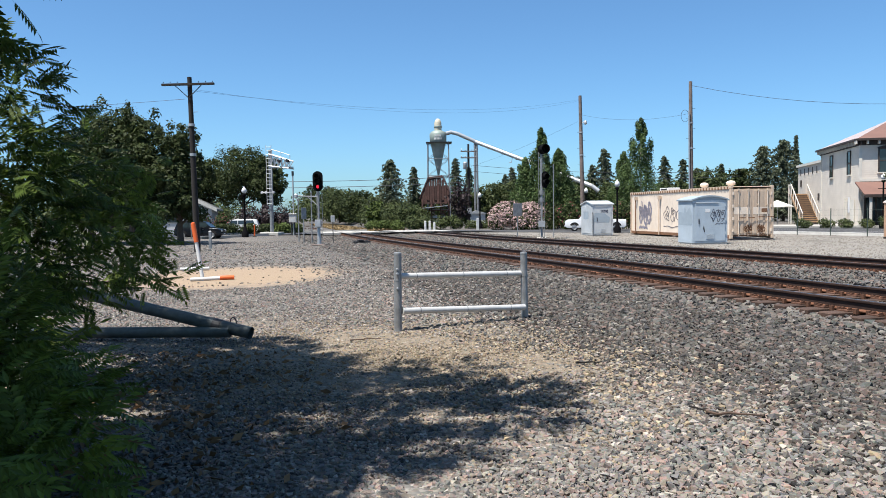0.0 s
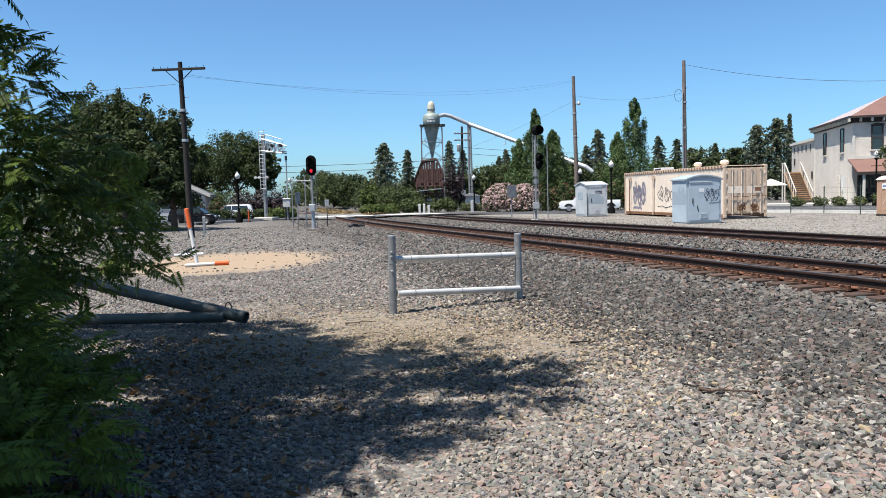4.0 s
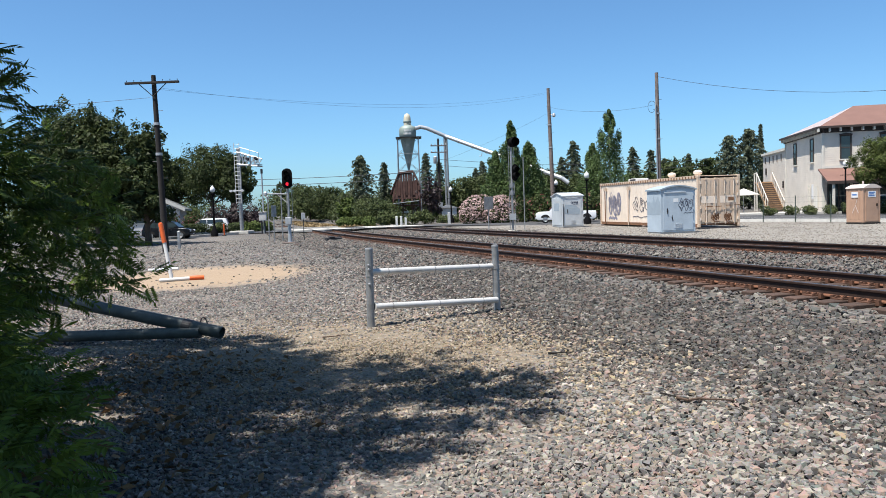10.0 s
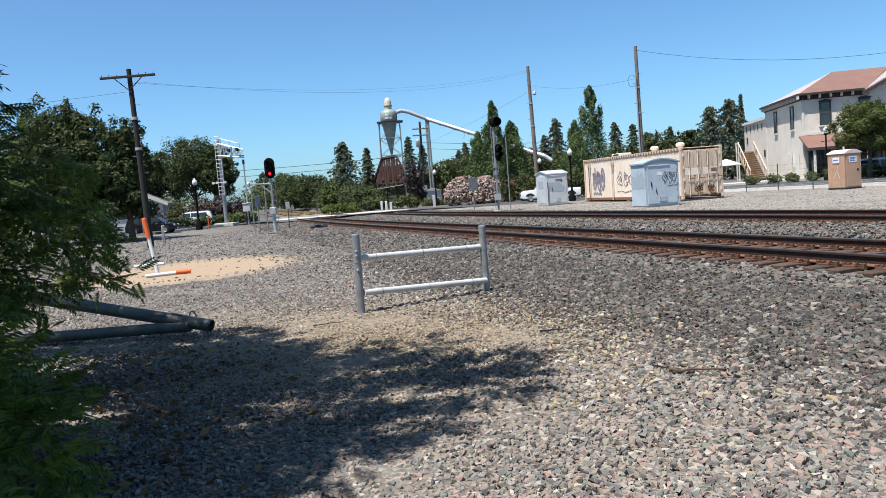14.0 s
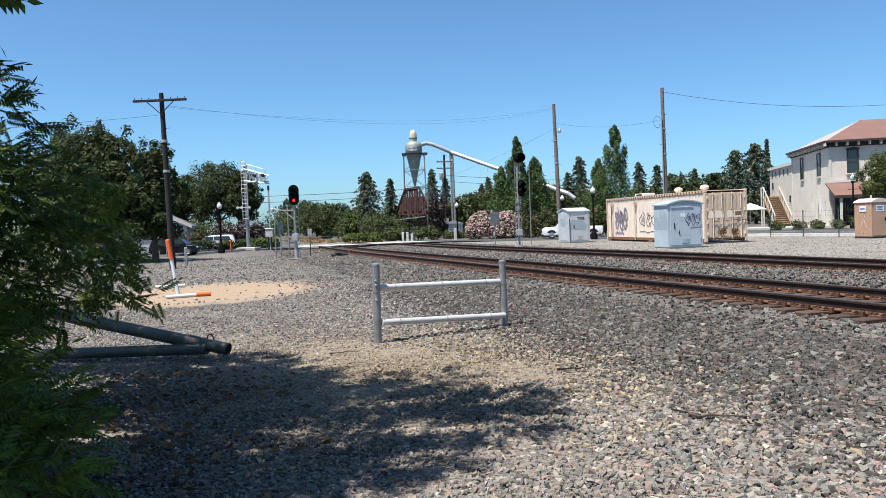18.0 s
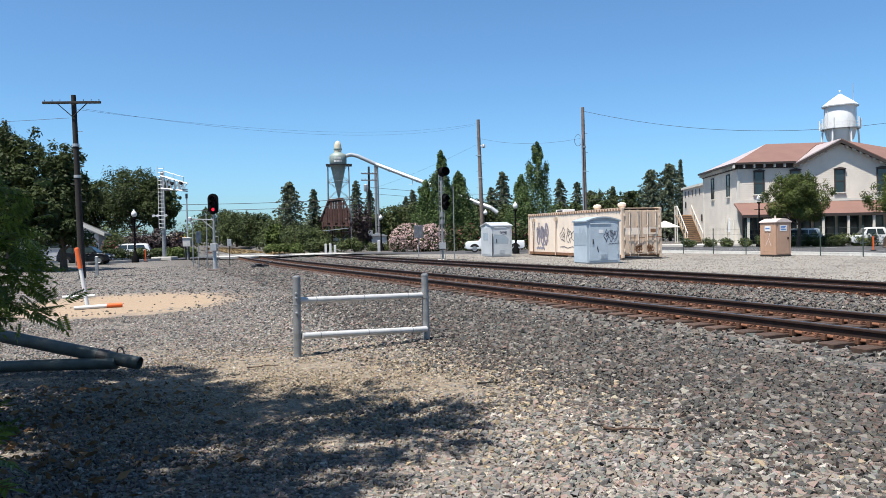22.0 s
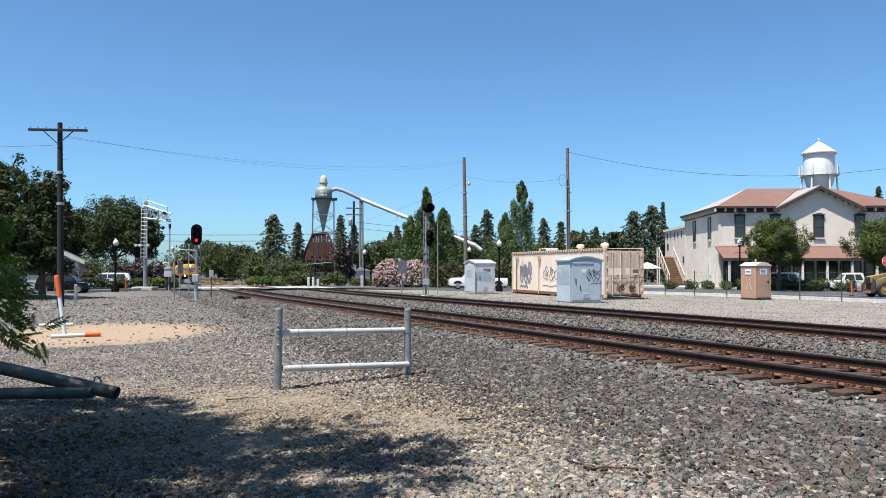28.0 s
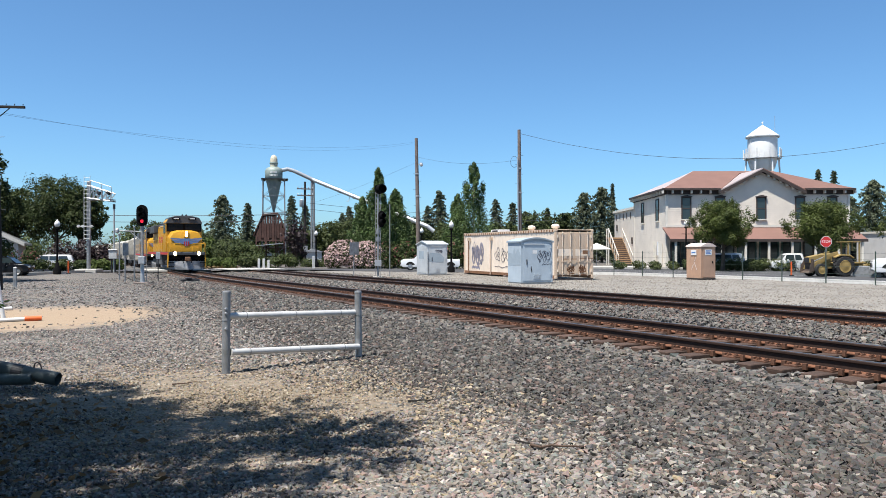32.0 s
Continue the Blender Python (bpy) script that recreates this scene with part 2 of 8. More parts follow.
STONES = [(0.045, 0.046, 0.05), (0.17, 0.17, 0.17), (0.27, 0.255, 0.235), (0.13, 0.155, 0.15), (0.235, 0.20, 0.165), (0.075, 0.08, 0.088), (0.33, 0.31, 0.275), (0.20, 0.17, 0.155), (0.31, 0.225, 0.195), (0.16, 0.165, 0.17), (0.46, 0.435, 0.39)]
M = {
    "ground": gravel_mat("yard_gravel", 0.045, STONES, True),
    "ballast": gravel_mat("ballast_bed", 0.06, [tuple(c * 0.72 for c in s) for s in STONES], False),
    "stone": island_mat("loose_stone", STONES),
    "pale_stone": island_mat("pale_stone", [(0.19, 0.17, 0.145), (0.25, 0.23, 0.20), (0.30, 0.275, 0.24), (0.22, 0.20, 0.175), (0.36, 0.335, 0.30)]),
    "tan_stone": island_mat("tan_stone", [(0.13, 0.105, 0.075), (0.30, 0.245, 0.165), (0.38, 0.31, 0.21), (0.22, 0.19, 0.145), (0.45, 0.39, 0.29), (0.20, 0.185, 0.165), (0.34, 0.26, 0.17)]),
    "ballast_stone": island_mat("ballast_stone", [tuple(c * 0.385 for c in s) for s in STONES]),
    "track_stone": island_mat("track_stone", [tuple(c * 0.62 for c in s) for s in STONES]),
    "asphalt": mat("asphalt", (0.075, 0.075, 0.078), 0.9, var=0.3, scale=0.35, fine=60, bump=0.3),
    "concrete": mat("concrete", (0.50, 0.48, 0.44), 0.85, var=0.18, scale=0.8, fine=25),
    "kerb_white": mat("painted_kerb", (0.68, 0.67, 0.64), 0.8, var=0.2, scale=2, fine=30),
    "line": mat("road_paint", (0.62, 0.62, 0.60), 0.8, var=0.3, scale=3),
    "rail_side": mat("dark_brown_steel", (0.050, 0.029, 0.022), 0.7, 0.0, var=0.4, scale=6, fine=50, spec=0.25),
    "rail_foot": mat("rusty_rail_foot", (0.19, 0.085, 0.05), 0.85, 0.0, var=0.35, scale=6, fine=50, spec=0.2),
    "rail_top": mat("worn_rail_head", (0.20, 0.19, 0.19), 0.38, 0.8, var=0.25, scale=8, bump=0.02),
    "plate": mat("rusty_plate", (0.16, 0.075, 0.045), 0.85, 0.1, var=0.35, scale=9, fine=70, rand=0.2),
    "tie": mat("creosoted_tie", (0.10, 0.060, 0.044), 0.9, var=0.45, scale=5, fine=45, bump=0.5, rand=0.3),
    "galv": mat("galvanised_steel", (0.52, 0.53, 0.54), 0.5, 0.55, var=0.18, scale=4, fine=40, bump=0.05),
    "galv_post": mat("weathered_zinc_pipe", (0.36, 0.37, 0.38), 0.55, 0.5, var=0.35, scale=5, fine=35, bump=0.08),
    "white_pipe": mat("silvery_painted_pipe", (0.66, 0.66, 0.65), 0.42, 0.15, var=0.22, scale=4, fine=25, bump=0.08),
    "gate_pipe": mat("chalky_green_pipe", (0.085, 0.105, 0.105), 0.6, 0.2, var=0.35, scale=5, fine=30, bump=0.08),
    # near-black for unlit lenses and for shade painted into hollows
    "inside": mat("hollow_and_lens_black", (0.01, 0.01, 0.01), 0.9, var=0.2),
    "black": mat("black_enamel", (0.010, 0.010, 0.011), 0.9, var=0.2, bump=0.03, spec=0.03),
    "dark_steel": mat("dark_steel", (0.05, 0.05, 0.055), 0.55, 0.4, var=0.3, scale=3),
    "orange": mat("orange_plastic", (0.78, 0.14, 0.03), 0.5, var=0.15, bump=0.04),
    "white_plastic": mat("white_plastic", (0.75, 0.75, 0.74), 0.5, var=0.12, bump=0.03),
    "pole_wood": mat("weathered_pole", (0.22, 0.175, 0.155), 0.9, var=0.4, scale=2.5, fine=40, bump=0.4),
    "pole_dark": mat("tarred_pole", (0.026, 0.022, 0.02), 0.9, var=0.4, scale=2.5, fine=40, bump=0.4),
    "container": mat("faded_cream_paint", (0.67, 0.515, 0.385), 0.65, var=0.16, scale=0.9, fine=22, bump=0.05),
    "container_pale": mat("pale_cream", (0.89, 0.755, 0.62), 0.65, var=0.14, scale=0.8, fine=22, bump=0.05),
    "bucket": mat("worn_bucket_steel", (0.13, 0.095, 0.075), 0.7, 0.2, var=0.4, scale=4),
    "rust": mat("rust_streaks", (0.26, 0.13, 0.07), 0.9, var=0.4, scale=5),
    "cabinet": mat("pale_blue_grey_paint", (0.47, 0.55, 0.62), 0.55, var=0.14, scale=1.2, fine=30, bump=0.04),
    "cabinet_patch": mat("grey_overpaint", (0.36, 0.43, 0.49), 0.6, var=0.12, scale=2),
    "silver": mat("aluminium_paint", (0.60, 0.64, 0.67), 0.45, 0.2, var=0.12, scale=1.5, bump=0.04),
    "ink": mat("spray_ink", (0.06, 0.06, 0.10), 0.7, var=0.3),
    "ink_blue": mat("spray_blue", (0.36, 0.36, 0.46), 0.7, var=0.3),
    "ink_faint": mat("faded_spray_violet", (0.42, 0.38, 0.42), 0.7, var=0.3),
    "potty": mat("tan_plastic", (0.50, 0.315, 0.215), 0.6, var=0.14, scale=2, bump=0.04),
    "potty_roof": mat("bleached_plastic", (0.72, 0.60, 0.54), 0.6, var=0.12, scale=3),
    "sticker": mat("white_sticker", (0.80, 0.80, 0.80), 0.5, var=0.08),
    "sticker_blue": mat("blue_print", (0.10, 0.22, 0.52), 0.5, var=0.1),
    "siding": mat("grey_beige_paint", (0.77, 0.695, 0.60), 0.75, var=0.12, scale=0.7, fine=18, rand=0.05),
    "trim_dark": mat("dark_brown_trim", (0.055, 0.04, 0.035), 0.7, var=0.25),
    "trim_white": mat("cream_trim", (0.74, 0.70, 0.62), 0.7, var=0.12),
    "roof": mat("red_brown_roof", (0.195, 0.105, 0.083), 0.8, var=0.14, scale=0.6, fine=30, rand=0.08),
    # paler roof copy with the sky glare put into the colour
    "roof_glare": mat("glare_metal_roof", (0.50, 0.42, 0.40), 0.5, 0.1, var=0.12, scale=0.8),
    "stair_wood": mat("new_lumber", (0.47, 0.31, 0.18), 0.8, var=0.18, scale=4, rand=0.12),
    "glass": mat("dark_window_glass", (0.03, 0.045, 0.05), 0.08, var=0.2, bump=0.0, spec=0.7),
    "loco_glass": mat("black_cab_glass", (0.008, 0.009, 0.012), 0.25, var=0.2, bump=0.0, spec=0.12),
    "green_frame": mat("green_shopfront", (0.03, 0.10, 0.09), 0.5, var=0.2),
    "tank_white": mat("white_tank_paint", (0.76, 0.77, 0.77), 0.55, var=0.10, scale=0.4, fine=8, bump=0.02),
    "silo": mat("pale_green_grey_steel", (0.30, 0.36, 0.33), 0.6, 0.2, var=0.2, scale=0.6, fine=10, bump=0.04),
    "silo_dome": mat("cream_dome", (0.56, 0.52, 0.40), 0.6, var=0.12),
    "barn": mat("rusty_red_boards", (0.10, 0.05, 0.04), 0.9, var=0.4, scale=1.5, fine=20, rand=0.25),
    "tube": mat("bright_steel_tube", (0.60, 0.62, 0.63), 0.4, 0.4, var=0.14, scale=0.8, bump=0.03),
    "bark": mat("bark", (0.10, 0.075, 0.055), 0.95, var=0.4, scale=4, fine=25, bump=0.7, dist=0.03),
    "pale_bark": mat("pale_bark", (0.34, 0.31, 0.26), 0.9, var=0.35, scale=4, fine=25, bump=0.4, dist=0.02),
    "near_leaf": mat("fresh_leaf", (0.255, 0.345, 0.06), 0.42, var=0.25, scale=0.7, fine=30, bump=0.05, island=0.4, thru=0.42, spec=0.2, col2=(0.05, 0.09, 0.022)),
    "leaf": mat("dusty_leaf", (0.090, 0.115, 0.038), 0.55, var=0.3, scale=0.5, fine=9, bump=0.0, spec=0.12, island=0.3, thru=0.25, col2=(0.035, 0.052, 0.02)),
    "leaf_light": mat("yellow_green_leaf", (0.15, 0.20, 0.06), 0.6, var=0.3, scale=0.6, fine=9, bump=0.0, spec=0.12, island=0.35, thru=0.25, col2=(0.07, 0.10, 0.025)),
    "leaf_mid": mat("mid_green_leaf", (0.130, 0.160, 0.058), 0.55, var=0.4, scale=0.25, fine=9, bump=0.0, spec=0.12, island=0.3, thru=0.25, col2=(0.058, 0.078, 0.03)),
    "needle": mat("dark_needles", (0.185, 0.210, 0.128), 0.6, var=0.35, scale=0.5, fine=9, bump=0.0, spec=0.12, island=0.3, thru=0.15, col2=(0.085, 0.105, 0.066)),
    "street_leaf": mat("sunny_street_leaf", (0.15, 0.19, 0.05), 0.55, var=0.3, scale=0.8, fine=9, bump=0.0, spec=0.12, island=0.25, thru=0.25, col2=(0.065, 0.085, 0.028)),
    "poplar_leaf": mat("fluttering_poplar_leaf", (0.165, 0.245, 0.085), 0.5, var=0.3, scale=0.6, fine=9, bump=0.0, spec=0.15, island=0.35, thru=0.25, col2=(0.055, 0.095, 0.034)),
    "plum": mat("plum_leaf", (0.055, 0.032, 0.035), 0.6, var=0.3, scale=0.6, island=0.35, thru=0.2),
    "pink": mat("pale_pink_petals", (0.82, 0.58, 0.54), 0.6, var=0.2, island=0.3, thru=0.3),
    "dry": mat("dry_twig", (0.11, 0.07, 0.05), 0.9, var=0.35),
    "litter": mat("fallen_dry_leaf", (0.40, 0.22, 0.10), 0.9, var=0.4, scale=3, island=0.45, thru=0.1),
    "straw": mat("dry_grass", (0.42, 0.30, 0.15), 0.9, var=0.3, island=0.3, thru=0.2),
    "yellow": mat("locomotive_yellow", (0.66, 0.33, 0.02), 0.45, var=0.10, scale=1.2, fine=25, bump=0.03),
    "loco_grey": mat("locomotive_grey", (0.07, 0.073, 0.08), 0.6, var=0.18, scale=1.2),
    "red": mat("signal_red_paint", (0.55, 0.03, 0.03), 0.5, var=0.12),
    "wing": mat("blue_emblem", (0.16, 0.25, 0.46), 0.5, var=0.1),
    "hopper": mat("cream_grey_hopper", (0.50, 0.47, 0.41), 0.65, var=0.2, scale=0.7, fine=15),
    "boxcar": mat("brown_freight_paint", (0.14, 0.085, 0.065), 0.75, var=0.25, scale=0.8),
    "loader": mat("worn_digger_yellow", (0.34, 0.235, 0.08), 0.7, var=0.35, scale=2),
    "tyre": mat("tyre_rubber", (0.022, 0.022, 0.023), 0.85, var=0.25, scale=6),
    "rim": mat("alloy_rim", (0.45, 0.46, 0.47), 0.35, 0.7, var=0.1, bump=0.02),
    "car_black": mat("black_car_paint", (0.010, 0.012, 0.016), 0.22, var=0.1, bump=0.0, spec=0.25),
    "car_white": mat("white_car_paint", (0.70, 0.71, 0.72), 0.22, var=0.05, bump=0.0, spec=0.6),
    "car_blue": mat("silver_blue_car_paint", (0.50, 0.56, 0.62), 0.22, 0.3, var=0.08, bump=0.0, spec=0.6),
    "lamp_red": glow_mat("red_signal_lens", (0.8, 0.02, 0.05), 0.55),
    "lamp_warm": glow_mat("lit_headlight", (1.0, 0.72, 0.34), 9.0),
    "globe": mat("milk_glass", (0.74, 0.75, 0.74), 0.3, var=0.06, bump=0.0),
    "wire": mat("cable_sheath", (0.05, 0.05, 0.055), 0.7, var=0.2),
    "fence_green": mat("dark_green_post", (0.05, 0.075, 0.06), 0.6, var=0.2),
    "stucco": mat("white_stucco", (0.62, 0.62, 0.62), 0.85, var=0.12, scale=0.8),
    "bougainvillea": mat("faded_red_flower", (0.42, 0.12, 0.12), 0.7, var=0.25, island=0.3, thru=0.2),
}


# ---- shaping helpers ----
def part(name, bm, material, parent=None, label="", smooth=False):
    me = bpy.data.meshes.new(name)
    bmesh.ops.recalc_face_normals(bm, faces=bm.faces)
    bm.to_mesh(me)
    bm.free()
    if smooth:
        me.shade_smooth()
        me.set_sharp_from_angle(angle=radians(40))
    me.materials.append(M[material])
    ob = new(name, me)
    ob.parent = parent
    if label:
        tagged(ob, label)
    return ob


def thing(name, label, category, m=None, group="", kind=""):
    ob = tagged(new(name), label, category, group, kind)
    if m is not None:
        ob.matrix_basis = m
    return ob


def put(bm, verts, faces):
    vs = [bm.verts.new(v) for v in verts]
    for f in faces:
        bm.faces.new([vs[i] for i in f])
    return vs


BOX = [(0, 2, 3, 1), (4, 5, 7, 6), (0, 1, 5, 4), (2, 6, 7, 3), (0, 4, 6, 2), (1, 3, 7, 5)]


def box(bm, x0, x1, y0, y1, z0, z1, m=None):
    vs = [Vector((x, y, z)) for x in (x0, x1) for y in (y0, y1) for z in (z0, z1)]
    put(bm, [m @ v for v in vs] if m else vs, BOX)
    return bm


def boxes(*rows):
    bm = bmesh.new()
    for r in rows:
        box(bm, *r)
    return bm


def soft(bm, w=0.02, seg=2):
    bmesh.ops.bevel(bm, geom=bm.edges[:], offset=w, segments=seg, affect="EDGES", profile=0.6)
    return bm


def tube(bm, a, b, r, r2=None, seg=10, cap=True):
    a, b = Vector(a), Vector(b)
    q = (b - a).to_track_quat("Z", "Y").to_matrix()
    rings = []
    for p, rad in ((a, r), (b, r if r2 is None else r2)):
        rings.append([bm.verts.new(p + q @ Vector((rad * math.cos(2 * math.pi * k / seg), rad * math.sin(2 * math.pi * k / seg), 0))) for k in range(seg)])
    for k in range(seg):
        bm.faces.new((rings[0][k], rings[0][(k + 1) % seg], rings[1][(k + 1) % seg], rings[1][k]))
    if cap:
        bm.faces.new(rings[0][::-1])
        bm.faces.new(rings[1])
    return bm


def tubes(rows, seg=8):
    bm = bmesh.new()
    for r in rows:
        tube(bm, *r, seg=seg)
    return bm


def lathe(bm, profile, seg=20, at=(0, 0, 0), m=None):
    """Turned shape from rows of radius and height."""
    rings = []
    for r, z in profile:
        ring = []
        for k in range(seg):
            v = Vector((at[0] + r * math.cos(2 * math.pi * k / seg), at[1] + r * math.sin(2 * math.pi * k / seg), at[2] + z))
            ring.append(bm.verts.new(m @ v if m else v))
        rings.append(ring)
    for a, b in zip(rings, rings[1:]):
        for k in range(seg):
            bm.faces.new((a[k], a[(k + 1) % seg], b[(k + 1) % seg], b[k]))
    bm.faces.new(rings[0][::-1])
    bm.faces.new(rings[-1])
    return bm


def slab(bm, outline, a, b, axis="x", m=None):
    """A flat outline pushed from a to b along an axis. Outline rows are the two other coordinates."""
    def spot(p, q, w):
        v = {"x": (w, p, q), "y": (p, w, q), "z": (p, q, w)}[axis]
        return m @ Vector(v) if m else Vector(v)
    n = len(outline)
    vs = [bm.verts.new(spot(*p, a)) for p in outline] + [bm.verts.new(spot(*p, b)) for p in outline]
    bm.faces.new(vs[:n])
    bm.faces.new(vs[n:][::-1])
    for k in range(n):
        bm.faces.new((vs[k], vs[(k + 1) % n], vs[n + (k + 1) % n], vs[n + k]))
    return bm


def sheet(name, verts, faces, material, kind="", label="", category="", parent=None, smooth=False):
    me = bpy.data.meshes.new(name)
    verts, faces = np.asarray(verts, np.float32), np.asarray(faces, np.int32)
    k = faces.shape[1]
    me.vertices.add(len(verts))
    me.vertices.foreach_set("co", verts.ravel())
    me.loops.add(faces.size)
    me.loops.foreach_set("vertex_index", faces.ravel())
    me.polygons.add(len(faces))
    me.polygons.foreach_set("loop_start", np.arange(0, faces.size, k, dtype=np.int32))
    me.polygons.foreach_set("use_smooth", np.full(len(faces), smooth))
    me.update(calc_edges=True)
    me.materials.append(M[material])
    ob = new(name, me)
    ob.parent = parent
    return tagged(ob, label, category, "", kind)


def bent_tube(bm, pts, r, seg=6):
    """One tube through all the points."""
    pts = [Vector(p) for p in pts]
    rings = []
    for k, p in enumerate(pts):
        d = (pts[min(k + 1, len(pts) - 1)] - pts[max(k - 1, 0)]).to_track_quat("Z", "Y").to_matrix()
        rings.append([bm.verts.new(p + d @ Vector((r * math.cos(2 * math.pi * i / seg), r * math.sin(2 * math.pi * i / seg), 0))) for i in range(seg)])
    for a, b in zip(rings, rings[1:]):
        for i in range(seg):
            bm.faces.new((a[i], a[(i + 1) % seg], b[(i + 1) % seg], b[i]))
    bm.faces.new(rings[0][::-1])
    bm.faces.new(rings[-1])
    return bm


def wire_between(name, a, b, sag, r=0.008, label="thin black overhead cable between poles", steps=16):
    a, b = Vector(a), Vector(b)
    pts = [a.lerp(b, k / steps) - Vector((0, 0, 4 * sag * (k / steps) * (1 - k / steps))) for k in range(steps + 1)]
    return tagged(part(name, bent_tube(bmesh.new(), pts, r, 5), "wire"), label, "cable", "overhead cables")


# ---- the lie of the land ----
TRACK_TURN = radians(17.5)
ALONG = np.array([-math.sin(TRACK_TURN), math.cos(TRACK_TURN)])
ACROSS = np.array([ALONG[1], -ALONG[0]])
SIDING = 6.05


def bend(s):
    """Distance of the main track's middle from the start line, at s metres along it."""
    s = np.asarray(s, float)
    a = np.clip(s - 12, 0, 48)
    far = np.clip(s - 60, 0, None)
    ease = np.clip(s - 130, 0, None)
    turn = np.clip(s - 285, 0, 60)
    last = np.clip(s - 345, 0, None)
    return 9.65 + 0.067 * a * a / 96 + 0.079 * far - 0.022 * ease - 0.30 * turn * turn / 120 - 0.30 * last


def sink(s):
    """How far the line has dropped, at s metres along it."""
    k = np.clip((np.asarray(s, float) - 12) / 44, 0, 1)
    j = np.clip((np.asarray(s, float) - 58) / 50, 0, 1)
    return 0.15 * k * k * (3 - 2 * k) + 0.7 * j * j * (3 - 2 * j)


def on_track(s, off=0.0):
    p = bend(s)
    e = (bend(s + 0.5) - bend(s - 0.5))
    d = ALONG + e * ACROSS
    d = d / np.linalg.norm(d)
    side = np.array([d[1], -d[0]])
    xy = ALONG * s + ACROSS * p + side * off
    return xy, d, side


def land(x, y):
    """Height of the ground."""
    s = ALONG[0] * x + ALONG[1] * y
    q = ACROSS[0] * x + ACROSS[1] * y - bend(s)
    rise = np.clip((q + 4.6) / 2.9, 0, 1)
    fall = np.clip((10.2 - q) / 2.2, 0, 1)
    k = np.minimum(rise, fall)
    return (0.075 - sink(s)) * k * k * (3 - 2 * k)


# ---- ground, roads ----
def spread(lo, hi, step, far, grow=1.22):
    xs = list(np.arange(lo, hi + 1e-6, step))
    for sign in (1, -1):
        d, x = step, xs[-1] if sign > 0 else xs[0]
        while abs(x) < far:
            d *= grow
            x += sign * d
            xs.append(x) if sign > 0 else xs.insert(0, x)
    return np.array(xs)


def build_ground():
    xs, ys = spread(-12, 16, 0.25, 3500), spread(1, 30, 0.25, 3500)
    gx, gy = np.meshgrid(xs, ys)
    gz = land(gx, gy)
    wob = np.sin(gx * 1.9 + np.sin(gy * 1.3)) * np.cos(gy * 2.3 + np.sin(gx * 0.9)) * 0.012 + np.random.RandomState(3).normal(0, 0.004, gx.shape)
    gz = gz + wob * np.exp(-(gx**2 + gy**2) / 900)
    n, m = len(xs), len(ys)
    idx = np.arange(n * m).reshape(m, n)
    faces = np.stack([idx[:-1, :-1], idx[:-1, 1:], idx[1:, 1:], idx[1:, :-1]], -1).reshape(-1, 4)
    sheet("ground", np.stack([gx, gy, gz], -1).reshape(-1, 3), faces, "ground", "structure", "grey and tan gravel railway yard with a sandy patch", "ground", smooth=True)


build_ground()

ROAD_NEAR = [(-60, 36), (-24, 50.5), (-17, 53.0), (-13.9, 59.6), (-7.4, 60.6), (3, 61.2), (9.0, 57.8), (18.5, 51.5), (22.3, 46.8), (26, 38.4), (28.0, 31), (33, 14), (38, -4)]
ROAD_FAR = [(-62, 46), (-27, 57), (-20, 62), (-14.5, 67.5), (-7.0, 69.0), (2.6, 68.2), (10.2, 66.5), (23, 67), (31.5, 62), (40, 57.2), (52, 54), (64, 44), (74, 30)]


def road_height(x, y):
    s = ALONG[0] * x + ALONG[1] * y
    q = ACROSS[0] * x + ACROSS[1] * y - bend(s)
    k = np.minimum(np.clip((q + 9) / 7, 0, 1), np.clip((15 - q) / 7, 0, 1))
    return 0.02 + (0.105 - np.maximum(sink(s) - 0.15, 0)) * k * k * (3 - 2 * k)


def strip(name, near, far, lift, material, label, category, across=6, cuts=10, z=road_height):
    vs, fs = [], []
    rows = []
    for (a, b), (c, d) in zip(zip(near, near[1:]), zip(far, far[1:])):
        for k in range(cuts):
            rows.append((Vector(a).lerp(Vector(b), k / cuts), Vector(c).lerp(Vector(d), k / cuts)))
    rows.append((Vector(near[-1]), Vector(far[-1])))
    for p, q in rows:
        for j in range(across + 1):
            v = p.lerp(q, j / across)
            vs.append((v.x, v.y, float(z(v.x, v.y)) + lift))
    w = across + 1
    for r in range(len(rows) - 1):
        for j in range(across):
            fs.append((r * w + j, r * w + j + 1, (r + 1) * w + j + 1, (r + 1) * w + j))
    return sheet(name, vs, fs, material, "structure", label, category)


strip("road", ROAD_NEAR, ROAD_FAR, 0.0, "asphalt", "dark asphalt road crossing the tracks and passing the storefront", "road")


def kerb_run(name, line, material, w=0.16, h=0.14):
    bm = bmesh.new()
    for a, b in zip(line, line[1:]):
        a, b = Vector((*a, 0)), Vector((*b, 0))
        d = (b - a).normalized()
        side = Vector((d.y, -d.x, 0)) * w / 2
        zs = [float(road_height(p.x, p.y)) for p in (a, b)]
        vs = [a - side, a + side, b + side, b - side]
        low = [Vector((v.x, v.y, zs[k // 2] - 0.1)) for k, v in enumerate(vs)]
        top = [Vector((v.x, v.y, zs[k // 2] + h)) for k, v in enumerate(vs)]
        put(bm, low + top, [(3, 2, 1, 0), (4, 5, 6, 7), (0, 1, 5, 4), (1, 2, 6, 5), (2, 3, 7, 6), (3, 0, 4, 7)])
    return tagged(part(name, bm, material), "pale concrete kerb along the road edge", "kerb", "", "structure")


